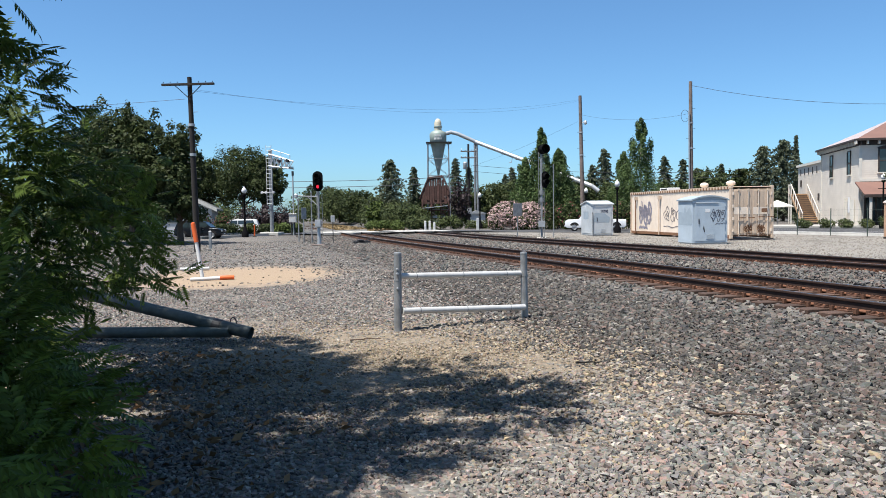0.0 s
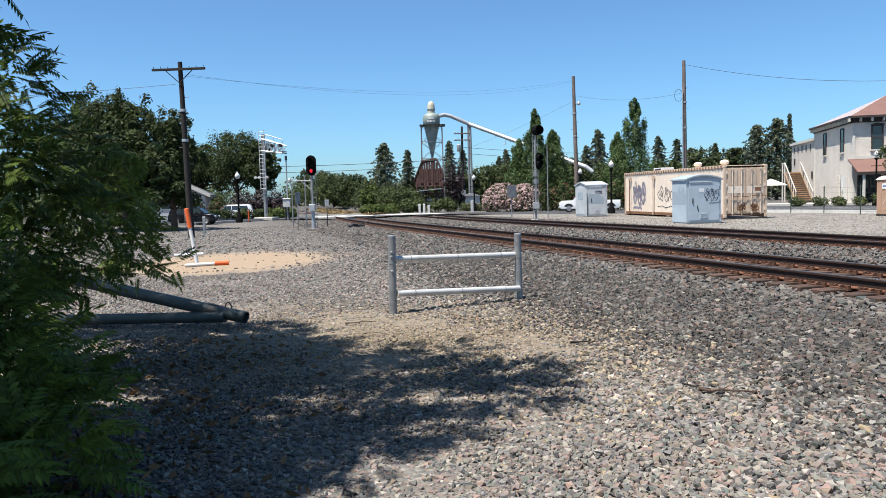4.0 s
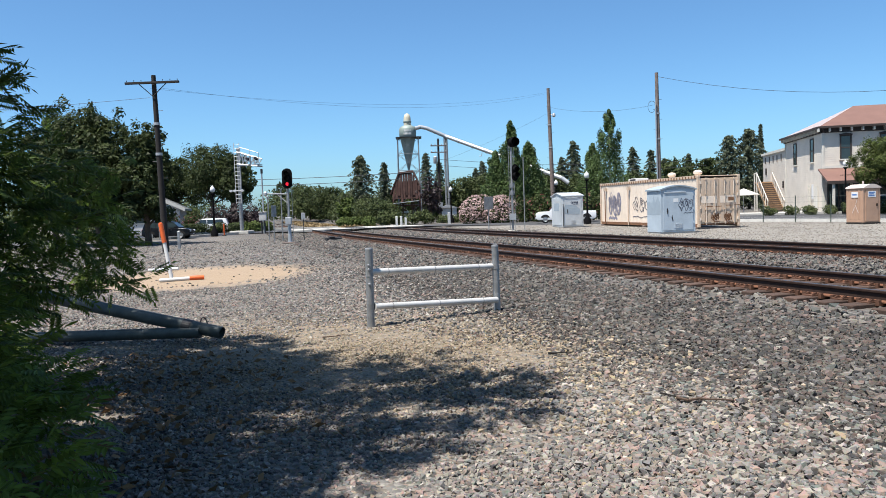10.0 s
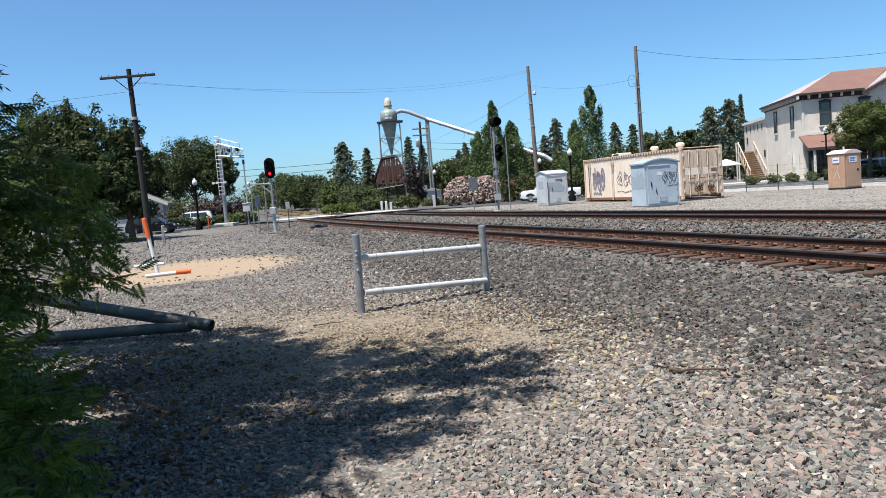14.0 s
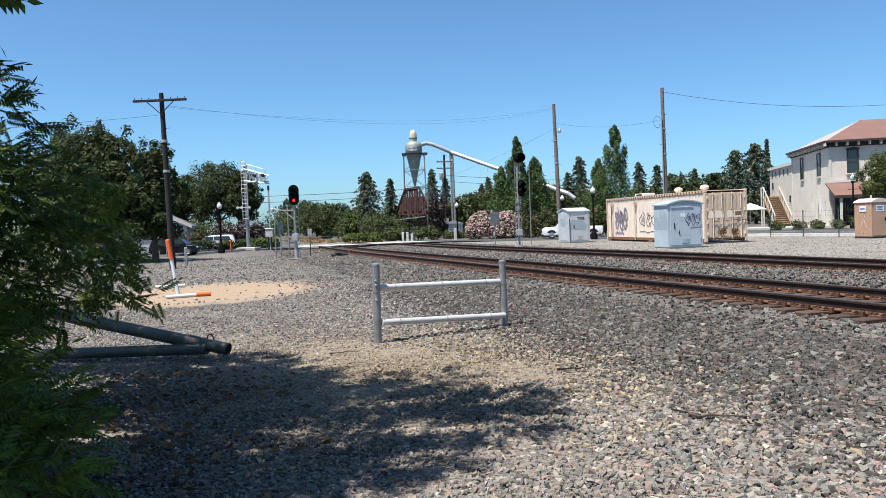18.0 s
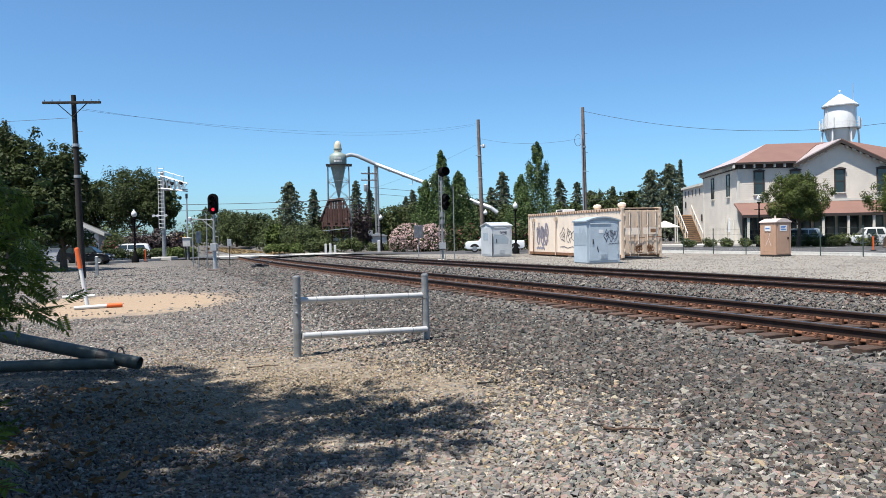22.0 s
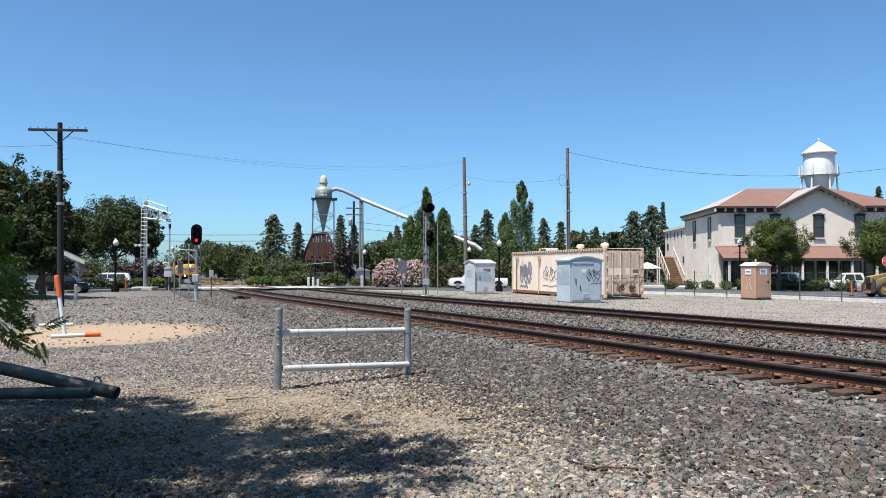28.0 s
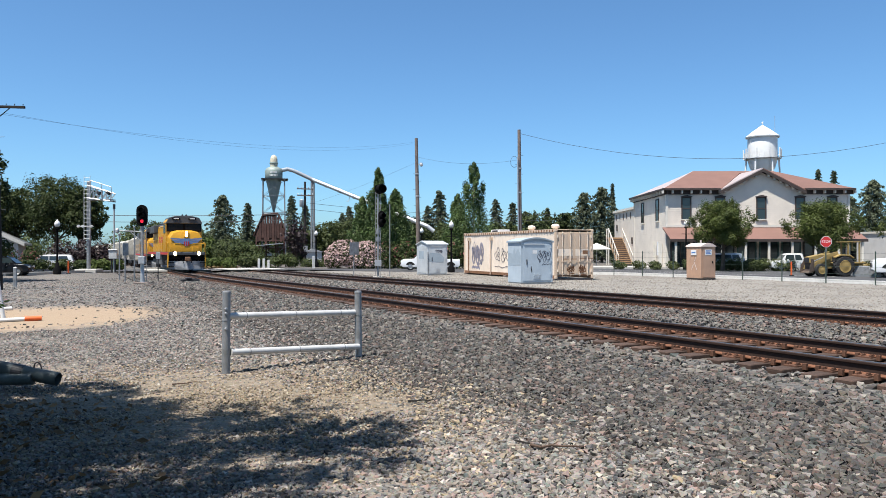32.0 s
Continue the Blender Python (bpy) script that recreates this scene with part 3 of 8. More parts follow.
kerb_run("kerb_1", ROAD_NEAR[0:4], "concrete")
kerb_run("kerb_2", ROAD_NEAR[7:], "kerb_white", 0.22, 0.16)
kerb_run("kerb_3", ROAD_FAR[7:], "concrete", 0.2, 0.15)
kerb_run("kerb_4", ROAD_FAR[0:5], "concrete", 0.2, 0.15)
strip("pavement", ROAD_FAR[7:], [(24, 71), (34, 66.5), (42, 61.5), (53.5, 58.0), (67, 47), (77, 33)], 0.14, "concrete", "pale concrete footpath before the storefront", "pavement", across=2, cuts=3)
# painted stop lines and the pale concrete panels of the crossing
strip("crossing_line", [(-11.5, 60.9), (-3, 61.6)], [(-11.5, 61.3), (-3, 62.0)], 0.006, "line", "worn white stop line on asphalt", "road marking", across=1, cuts=8)
strip("road_line_1", [(24, 57), (40, 47)], [(24.1, 57.15), (40.1, 47.15)], 0.006, "line", "worn white lane line", "road marking", across=1, cuts=6)
strip("road_line_2", [(27, 52), (34, 40)], [(27.15, 52.1), (34.15, 40.1)], 0.006, "line", "worn white lane line", "road marking", across=1, cuts=6)

# ---- railway tracks ----
RAIL = [(-0.07, 0), (0.07, 0), (0.07, 0.014), (0.014, 0.032), (0.012, 0.118), (0.036, 0.128), (0.037, 0.152), (0.03, 0.16), (-0.03, 0.16), (-0.037, 0.152), (-0.036, 0.128), (-0.012, 0.118), (-0.014, 0.032), (-0.07, 0.014)]
TIE_TOP = 0.140


def rail_run(parent, off, z):
    ss = np.r_[np.arange(-60, 40, 4.0), np.arange(40, 230, 2.5), np.arange(230, 900, 10.0)]
    vs, fs, tv, tf = [], [], [], []
    n = len(RAIL)
    for k, s in enumerate(ss):
        xy, d, side = on_track(s, off)
        for u, v in RAIL:
            vs.append((*(xy + side * u), z + v - float(sink(s))))
        for u in (-0.027, 0.027):
            tv.append((*(xy + side * u), z + 0.1615 - float(sink(s))))
        if k:
            for j in range(n):
                fs.append(((k - 1) * n + j, (k - 1) * n + (j + 1) % n, k * n + (j + 1) % n, k * n + j))
            tf.append((2 * k - 2, 2 * k - 1, 2 * k + 1, 2 * k))
    ob = sheet("rail", vs, fs, "rail_side", parent=parent)
    ob.data.materials.append(M["rail_foot"])
    # web and head in the dark tone, foot in rust
    ob.data.polygons.foreach_set("material_index", [1 if j % n in (0, 1, 2, 12, 13) else 0 for j in range(len(fs))])
    tagged(ob, "dark steel rail with a rust-orange foot")
    sheet("running_surface", tv, tf, "rail_top", parent=ob)
    return ob


def track(label, off, ties, z):
    ob = thing("railway_track", label, "railway track", kind="structure")
    for k in (-1, 1):
        rail_run(ob, off + 0.80 * k, z)
    # sleepers
    bm = bmesh.new()
    box(bm, -1.32, 1.32, -0.115, 0.115, -0.17, 0.0)
    soft(bm, 0.012, 1)
    me = bpy.data.meshes.new("tie")
    bm.to_mesh(me)
    me.materials.append(M["tie"])
    # steel plate under a rail with its spikes and clips
    pb = bmesh.new()
    box(pb, -0.20, 0.20, -0.098, 0.098, 0.0, 0.018)
    # anchors gripping the foot of the rail on both sides of the sleeper
    for v in (-0.15, 0.15):
        box(pb, -0.105, 0.105, v - 0.018, v + 0.018, -0.03, 0.012)
        for u in (-0.10, 0.10):
            box(pb, u - 0.024, u + 0.024, v - 0.026, v + 0.026, -0.03, 0.048)
    for u in (-0.115, 0.115):
        for v in (-0.06, 0.06):
            box(pb, u - 0.022, u + 0.022, v - 0.016, v + 0.016, 0.018, 0.05)
        box(pb, u - 0.05, u + 0.05, -0.075, -0.05, 0.018, 0.036)
        box(pb, u - 0.05, u + 0.05, 0.05, 0.075, 0.018, 0.036)
    pm = bpy.data.meshes.new("tie_plate")
    pb.to_mesh(pm)
    pm.materials.append(M["plate"])
    rng = random.Random(5)
    far_v, far_f = [], []
    for k in range(ties):
        s = -8 + 0.47 * k
        xy, d, side = on_track(s, off)
        if 60 < s < 70:
            continue
        yaw = math.atan2(side[1], side[0]) + rng.uniform(-0.012, 0.012)
        m = Matrix.LocRotScale((xy[0] + rng.uniform(-0.03, 0.03) * side[0], xy[1] + rng.uniform(-0.03, 0.03) * side[1], z - float(sink(s)) - 0.004 + rng.uniform(-0.008, 0.002)), Euler((0, 0, yaw)), None)
        if k < 140:
            t = new("tie", me)
            t.parent, t.matrix_basis = ob, m
            for e in (-0.8, 0.8):
                p = new("tie_plate", pm)
                p.parent = t
                p.matrix_basis = Matrix.Translation((e, 0, 0.001))
        else:
            b = len(far_v)
            far_v += [tuple(m @ Vector((x, y, w))) for x in (-1.32, 1.32) for y in (-0.115, 0.115) for w in (-0.1, 0.0)]
            far_f += [tuple(b + i for i in f) for f in BOX]
    if far_v:
        tagged(sheet("far_ties", far_v, far_f, "tie", "stuff", parent=ob), "dark timber sleepers running into the distance")
    return ob


track("main line track of rusty rails on dark timber sleepers", 0.0, 460, TIE_TOP)
track("second track of rusty rails with sleepers sunk in ballast", SIDING, 130, TIE_TOP - 0.01)


def crossing_panels():
    ob = thing("level_crossing", "pale concrete crossing panels set between the rails", "railway crossing", kind="structure")
    for off in (0.0, SIDING):
        for a, b in ((-2.3, -0.9), (-0.70, 0.70), (0.9, 2.3)):
            bm = bmesh.new()
            for k in range(4):
                s0, s1 = 60.0 + 2.2 * k, 62.17 + 2.2 * k
                pts = []
                for s, u in ((s0, a), (s0, b), (s1, b), (s1, a)):
                    xy, d, side = on_track(s, off + u)
                    pts.append((*xy, -float(np.maximum(sink(s) - 0.15, 0))))
                put(bm, [(p[0], p[1], p[2]) for p in pts] + [(p[0], p[1], p[2] + 0.146) for p in pts], [(3, 2, 1, 0), (4, 5, 6, 7), (0, 1, 5, 4), (1, 2, 6, 5), (2, 3, 7, 6), (3, 0, 4, 7)])
            part("panel", bm, "concrete", ob)


crossing_panels()


# ---- loose stone ----
def rocks(name, spots, sizes, material, label, seed):
    """Crushed stone: a steep crooked shard on three corners, its broken top turned against its foot."""
    rng = np.random.RandomState(seed)
    n = len(spots)
    ring = np.array([2.0944 * k for k in range(3)] + [2.0944 * k + 1.05 for k in range(3)])[None] + rng.uniform(-0.45, 0.45, (n, 6))
    rad = np.array([0.56] * 3 + [0.50] * 3)[None] * rng.uniform(0.75, 1.2, (n, 6))
    v = np.stack([rad * np.cos(ring), rad * np.sin(ring), np.array([-0.5] * 3 + [0.5] * 3)[None] + rng.uniform(-0.22, 0.22, (n, 6))], -1)
    v = v * (sizes[:, None] * rng.uniform(0.75, 1.2, (n, 3)) * np.array([1.32, 1.0, 0.62]))[:, None, :]
    a, b, c = rng.uniform(0, 6.28, n), rng.uniform(-0.4, 0.4, n), rng.uniform(-0.4, 0.4, n)
    ca, sa, cb, sb, cc, sc = np.cos(a), np.sin(a), np.cos(b), np.sin(b), np.cos(c), np.sin(c)
    zero, one = np.zeros(n), np.ones(n)
    rz = np.stack([ca, -sa, zero, sa, ca, zero, zero, zero, one], -1).reshape(n, 3, 3)
    ry = np.stack([cb, zero, sb, zero, one, zero, -sb, zero, cb], -1).reshape(n, 3, 3)
    rx = np.stack([one, zero, zero, zero, cc, -sc, zero, sc, cc], -1).reshape(n, 3, 3)
    v = np.einsum("nij,nkj->nki", rz @ ry @ rx, v) + spots[:, None, :]
    f = np.array([(3, 4, 5), (0, 1, 3), (1, 4, 3), (1, 2, 4), (2, 5, 4), (2, 0, 5), (0, 3, 5)])[None, :] + 6 * np.arange(n)[:, None, None]
    return sheet(name, v.reshape(-1, 3), f.reshape(-1, 3), material, "stuff", label, "gravel")


def strew():
    rng = np.random.RandomState(11)
    n = 215000
    r, a = 3.5 + 17.0 * rng.uniform(0, 1, n) ** 1.03, radians(-35) + radians(81) * rng.uniform(0, 1, n)
    x, y = r * np.sin(a), r * np.cos(a)
    q = ACROSS[0] * x + ACROSS[1] * y - 9.65
    worn = np.exp(-((x + 0.3) ** 2 / 8.0 + (y - 8.3) ** 2 / 5.0))
    keep = (q < -2.2) & (((x + 5.6) / 2.9) ** 2 + ((y - 20) / 3.7) ** 2 > 1) & (rng.uniform(0, 1, n) > 0.15 * worn)
    x, y, q, worn = x[keep], y[keep], q[keep], worn[keep]
    size = (0.017 + 0.034 * rng.uniform(0, 1, len(x)) ** 1.5) * (0.85 + 0.5 * np.clip((q + 8.5) / 4, 0, 1)) * (1 - 0.38 * worn)
    near = q + rng.normal(0, 0.7, len(q)) > -5.4
    tan = ~near & (rng.uniform(0, 1, len(q)) < 0.9 * worn)
    near = near & ~tan
    spots = np.stack([x, y, land(x, y) + size * rng.uniform(0.0, 0.35, len(x))], -1)
    rocks("tan_gravel", spots[tan], size[tan], "tan_stone", "trodden fine tan gravel before the barrier", 5)
    for some, name, m, label in ((~near & ~tan, "gravel", "stone", "loose grey and tan angular gravel over the yard"), (near, "dark_gravel", "ballast_stone", "darker angular gravel towards the tracks")):
        rocks(name, spots[some], size[some], m, label, 1)
    # thinner and coarser further off
    n = 56000
    r, a = 18 + 30 * rng.uniform(0, 1, n) ** 1.4, radians(-32) + radians(62) * rng.uniform(0, 1, n)
    x, y = r * np.sin(a), r * np.cos(a)
    s = ALONG[0] * x + ALONG[1] * y
    q = ACROSS[0] * x + ACROSS[1] * y - bend(s)
    keep = (q < -3.0) & ((((x + 5.6) / 2.8) ** 2 + ((y - 20) / 3.6) ** 2 > 1 + 0.3 * rng.normal(size=n)) | (rng.uniform(0, 1, n) < 0.012)) & (y < 58 + 0.3 * x)
    x, y = x[keep], y[keep]
    size = 0.026 + 0.045 * rng.uniform(0, 1, len(x)) ** 1.8
    dim = rng.uniform(0, 1, len(x)) < 0.22
    for some, name, m in ((dim, "coarse_gravel", "ballast_stone"), (~dim, "coarse_gravel", "stone")):
        rocks(name, np.stack([x, y, land(x, y) + size * 0.1], -1)[some], size[some], m, "coarse grey gravel towards the crossing", 3)
    # pale gravel beyond the tracks
    n = 27000
    s, q = 6 + 44 * rng.uniform(0, 1, n) ** 1.2, 9.5 + 17 * rng.uniform(0, 1, n) ** 1.3
    xy = ALONG[None] * s[:, None] + ACROSS[None] * (bend(s) + q)[:, None]
    xy = xy[(xy[:, 0] * 0.9 + xy[:, 1] * 0.42 < 39.2)]
    size = 0.026 + 0.036 * rng.uniform(0, 1, len(xy)) ** 2.5
    rocks("pale_gravel", np.stack([xy[:, 0], xy[:, 1], land(xy[:, 0], xy[:, 1]) + size * 0.05], -1), size, "pale_stone", "fine pale tan gravel between tracks and road", 4)
    n = 74000
    s, q = -9 + 66 * rng.uniform(0, 1, n) ** 1.6, rng.uniform(-4.6, 9.2, n)
    for u in (-0.8, 0.8, SIDING - 0.8, SIDING + 0.8):
        keep = np.abs(q - u) > 0.23
        s, q = s[keep], q[keep]
    tie = np.abs((s + 8) / 0.47 - np.round((s + 8) / 0.47)) * 0.47 < 0.15
    keep = ~(tie & (np.abs(q) < 1.36))
    s, q = s[keep], q[keep]
    xy = ALONG[None] * s[:, None] + ACROSS[None] * (bend(s) + q)[:, None]
    size = (0.048 + 0.045 * rng.uniform(0, 1, len(s)) ** 1.3) * (1 + np.clip((s - 15) / 60, 0, 1))
    lift = np.where(np.abs(q - SIDING) < 3.6, 0.04, 0.0)
    rocks("ballast", np.stack([xy[:, 0], xy[:, 1], land(xy[:, 0], xy[:, 1]) + size * 0.18 + lift], -1), size, "track_stone", "coarse dark grey crushed-stone ballast round the tracks", 2)


strew()


# ---- things beside the near side of the tracks ----
def pipe_barrier():
    ob = thing("pipe_barrier", "galvanised pipe barrier with two white-painted rails set in gravel", "barrier", pose(-0.64, 10.22, 0))
    r = Vector((1.22 + 0.64, 11.30 - 10.22, 0))
    for foot, h, lean in ((Vector((0, 0, 0)), 1.06, 0.012), (r, 0.985, -0.012)):
        bm = bmesh.new()
        top = foot + Vector((lean, 0, h))
        tube(bm, foot - Vector((0, 0, 0.25)), top, 0.052, seg=18)
        lathe(bm, [(0.054, 0), (0.054, 0.018), (0.05, 0.03), (0.03, 0.036)], 18, top - Vector((0, 0, 0.004)))
        p = part("post", bm, "galv_post", ob, "weathered grey steel post", True)
        part("collar", tubes([(foot + Vector((lean * 0.7, 0, h * 0.69 - 0.03)), foot + Vector((lean * 0.7, 0, h * 0.69 - 0.015)), 0.057)], 18), "galv_post", p)
        if h > 1.05:
            for z in (0.86, 0.80, 0.60):
                part("bolt", tubes([(foot + Vector((0.0, -0.05, z)), foot + Vector((0.02, -0.085, z)), 0.014)], 8), "galv", p)
    for z0, z1 in ((0.755, 0.690), (0.285, 0.185)):
        bm = bmesh.new()
        off = Vector((0.6, -0.8, 0)) * (0.05 if z0 < 0.5 else -0.035)
        a, b = Vector((0.04, 0.03, z0)) + off, r + Vector((-0.04, -0.03, z1)) + off
        tube(bm, a, b, 0.043, seg=18)
        p = part("rail", bm, "white_pipe", ob, "white-painted pipe rail, paint worn at the ends", True)
        for k in (0.13, 0.5, 0.87):
            c = a.lerp(b, k)
            d = (b - a).normalized()
            part("weld", tubes([(c - d * 0.006, c + d * 0.006, 0.0445)], 18), "galv_post", p)


pipe_barrier()


def fallen_pipes():
    ob = thing("pipe_gate", "fallen dark pipe gate lying half under the tree", "gate", pose(-2.42, 9.30, 0))
    a, b = Vector((0, 0, 0.15)), Vector((-2.35, 0.55, 0.62))
    d = (b - a).normalized()
    bm = tube(bmesh.new(), a, b + d * 1.8, 0.077, seg=20, cap=False)
    tube(bm, a, b, 0.066, seg=20, cap=False)
    top = part("upper_pipe", bm, "gate_pipe", ob, "", True)
    # black disc paints the shade inside the open pipe end
    part("bore_shade", tubes([(a + d * 0.12, a + d * 0.14, 0.07)], 18), "inside", top)
    c, e = Vector((-0.27, 0.02, 0.165)), Vector((-3.9, 0.75, 0.075))
    part("lower_pipe", tubes([(c, e, 0.07)], 20), "gate_pipe", ob, "", True)
    ring = [a + d * (0.24 + 0.045 * math.cos(t)) + Vector((0, 0, 0.07 + 0.075 * math.sin(t))) for t in np.linspace(0, math.pi, 11)]
    bm = bent_tube(bmesh.new(), ring, 0.008, 6)
    part("ring", bm, "dark_steel", top)
    part("strap", tubes([(a + d * 0.40, a + d * 0.52, 0.082)], 18), "dark_steel", top)


fallen_pipes()


def marker_post(x, y, length, lean, label, flat=False, turn=0.0, reach=0.32):
    ob = thing("marker_post", label, "marker post", pose(x, y, 0.045 if flat else 0, 0, 0, turn), "white and orange marker posts")
    a = Vector((0, 0, 0))
    b = Vector((length, 0, 0.02)) if flat else Vector((lean[0], lean[1], length))
    c = a.lerp(b, 1 - reach)
    part("shaft", tubes([(a, c, 0.045)], 14), "white_plastic", ob, "dusty white plastic tube", True)
    if reach:
        bm = tubes([(c, b, 0.057)], 14)
        lathe(bm, [(0.057, 0), (0.05, 0.03), (0.02, 0.045)], 14, b) if not flat else None
        part("sleeve", bm, "orange", ob, "faded orange sleeve", True)


marker_post(-6.02, 18.7, 1.42, (-0.24, 0.1), "leaning white marker post with a faded orange sleeve")
marker_post(-6.30, 18.6, 1.05, None, "white marker post with orange end lying on sand", True, 17, 0.33)
marker_post(-7.85, 22.3, 0.86, None, "plain white marker post lying on sand", True, 2, 0.0)


def stick(x, y, z, length, yaw, r, mat_, label, seed):
    rng = random.Random(seed)
    ob = thing("stick", label, "stick", pose(x, y, z, 0, 0, yaw), "dry sticks on the gravel")
    bm = bmesh.new()
    pts = [Vector((length * k / 5, rng.uniform(-0.02, 0.02), rng.uniform(0, 0.012))) for k in range(6)]
    for k in range(5):
        tube(bm, pts[k], pts[k + 1], r * (1 - 0.1 * k), r * (0.9 - 0.1 * k), seg=7)
    part("branch", bm, mat_, ob)
    part("twig", tubes([(pts[2], pts[2] + Vector((0.06, 0.05, 0.015)), r * 0.5, r * 0.2)], 6), mat_, ob)


stick(1.36, 7.75, 0.035, 0.28, 3, 0.011, "pole_dark", "short dark stick lying on gravel", 1)
stick(2.02, 5.75, 0.035, 0.42, -14, 0.012, "dry", "reddish dry stick lying on gravel", 2)
stick(1.96, 5.95, 0.035, 0.25, -55, 0.009, "pole_dark", "dark crooked twig lying on gravel", 3)
stick(-1.2, 9.4, 0.03, 0.4, 8, 0.008, "dry", "thin dry twig lying on gravel", 4)


def trackside_signal():
    ob = thing("railway_signal", "black oval railway signal showing red on a steel mast", "railway signal", pose(-6.42, 38.9, 0, 0, 0, -4))
    part("base", soft(boxes((-0.36, 0.30, -0.25, 0.25, 0, 0.09)), 0.02, 1), "pole_wood", ob)
    bm = lathe(bmesh.new(), [(0.12, 0.07), (0.10, 0.3), (0.07, 1.0), (0.06, 1.05)], 14)
    part("stand", bm, "galv", ob, "pale tapered stand", True)
    part("mast", tubes([((0, 0, 1.0), (0, 0, 2.92), 0.055)], 14), "galv_post", ob, "", True)
    bx = part("relay_box", soft(boxes((-0.16, 0.16, -0.22, -0.04, 0.98, 1.36)), 0.015), "galv", ob, "pale grey relay box")
    part("box_door", soft(boxes((-0.14, 0.14, -0.236, -0.222, 1.0, 1.34)), 0.004, 1), "galv", bx)
    oval = [(0.265 * math.cos(math.pi * k / 12), 0.26 + 0.26 * math.sin(math.pi * k / 12)) for k in range(13)] + [(0.265 * math.cos(math.pi * (1 + k / 12)), -0.26 + 0.26 * math.sin(math.pi * (1 + k / 12))) for k in range(13)]
    bm = slab(bmesh.new(), [(p, q + 3.34) for p, q in oval], -0.10, -0.06, "y")
    head = part("backing_shield", bm, "black", ob, "black oval backing shield")
    part("housing", soft(boxes((-0.16, 0.16, -0.06, 0.2, 2.95, 3.74)), 0.03), "black", ob)
    for z, m in ((3.60, "inside"), (3.34, "inside"), (3.06, "lamp_red")):
        part("lens", tubes([((0, -0.112, z), (0, -0.10, z), 0.085)], 20), m, head, "glowing red lens" if m == "lamp_red" else "dark unlit lens")
        hb = bmesh.new()
        for k in range(12):
            t0, t1 = radians(-30 + 20 * k), radians(-30 + 20 * (k + 1))
            p = [Vector((0.125 * math.cos(t), -0.10 - dd, z + 0.125 * math.sin(t))) for dd, t in ((0, t0), (0, t1), (0.24, t1), (0.24, t0))]
            put(hb, p + [v * 1.0 + Vector((0.008 * math.cos(t0), 0, 0.008 * math.sin(t0))) for v in p], [(0, 1, 2, 3), (7, 6, 5, 4), (0, 3, 7, 4), (1, 5, 6, 2), (2, 6, 7, 3), (0, 4, 5, 1)])
        bmesh.ops.remove_doubles(hb, verts=hb.verts, dist=0.003)
        part("hood", hb, "black", head)
    part("bracket", tubes([((0, 0, 2.55), (-1.15, 0.1, 2.6), 0.03), ((0, 0, 2.05), (-0.6, 0.05, 2.57), 0.025)]), "galv_post", ob)
    part("bracket_lamp", lathe(bmesh.new(), [(0.05, 0), (0.1, 0.05), (0.1, 0.18), (0.05, 0.24)], 12, (-1.2, 0.1, 2.48)), "galv", ob)
    lad = bmesh.new()
    for x in (-0.14, 0.14):
        tube(lad, (x, 0.22, 0.1), (x, 0.22, 3.05), 0.014, seg=6)
    for k in range(10):
        tube(lad, (-0.14, 0.22, 0.35 + 0.27 * k), (0.14, 0.22, 0.35 + 0.27 * k), 0.01, seg=6)
    part("ladder", lad, "galv_post", ob)


trackside_signal()


def sign_post(x, y, h, w, ph, label, face=0.0, plate="galv_post", post="galv_post", thick=0.035):
    ob = thing("sign_post", label, "sign", pose(x, y, float(land(x, y)), 0, 0, face), "small trackside signs")
    part("post", tubes([((0, 0, -0.1), (0, 0, h), thick)], 8), post, ob)
    p = part("plate", soft(boxes((-w / 2, w / 2, -thick - 0.014, -thick, h - ph, h + 0.02)), 0.004, 1), plate, ob, "blank metal sign plate")
    for z in (h - ph * 0.8, h - ph * 0.2):
        part("bolt", tubes([((0, -thick - 0.022, z), (0, -thick - 0.012, z), 0.014)], 6), "dark_steel", p)


sign_post(-7.75, 41.8, 2.0, 0.32, 0.62, "grey steel sign back on a post beside the signal", 40)
sign_post(-8.45, 44.0, 2.55, 0.16, 0.10, "tall thin steel post beside the signal", 0)
sign_post(-7.4, 42.4, 2.9, 0.10, 0.06, "tall thin grey pole behind the signal")
sign_post(-6.05, 41.3, 1.55, 0.22, 0.34, "low yellowed marker plate on a thin post", 0, "galv", "dark_steel", 0.025)
sign_post(4.79, 48.2, 2.2, 0.72, 0.80, "square grey sign back on a steel post", 30)
sign_post(-17.6, 52.5, 2.6, 0.30, 0.62, "narrow grey sign seen edge-on by the kerb", 55)


def derail(x, y):
    ob = thing("derail_block", "dark iron derail block lying beside the rail", "track fitting", pose(x, y, float(land(x, y)), 0, 0, 20))
    part("block", soft(boxes((-0.45, 0.5, -0.12, 0.12, 0.03, 0.16), (-0.2, 0.1, -0.2, 0.2, 0.16, 0.24)), 0.02, 1), "dark_steel", ob)
    part("lever", tubes([((0.2, 0, 0.15), (0.75, 0.1, 0.32), 0.03)]), "dark_steel", ob)


derail(-4.55, 41.8)


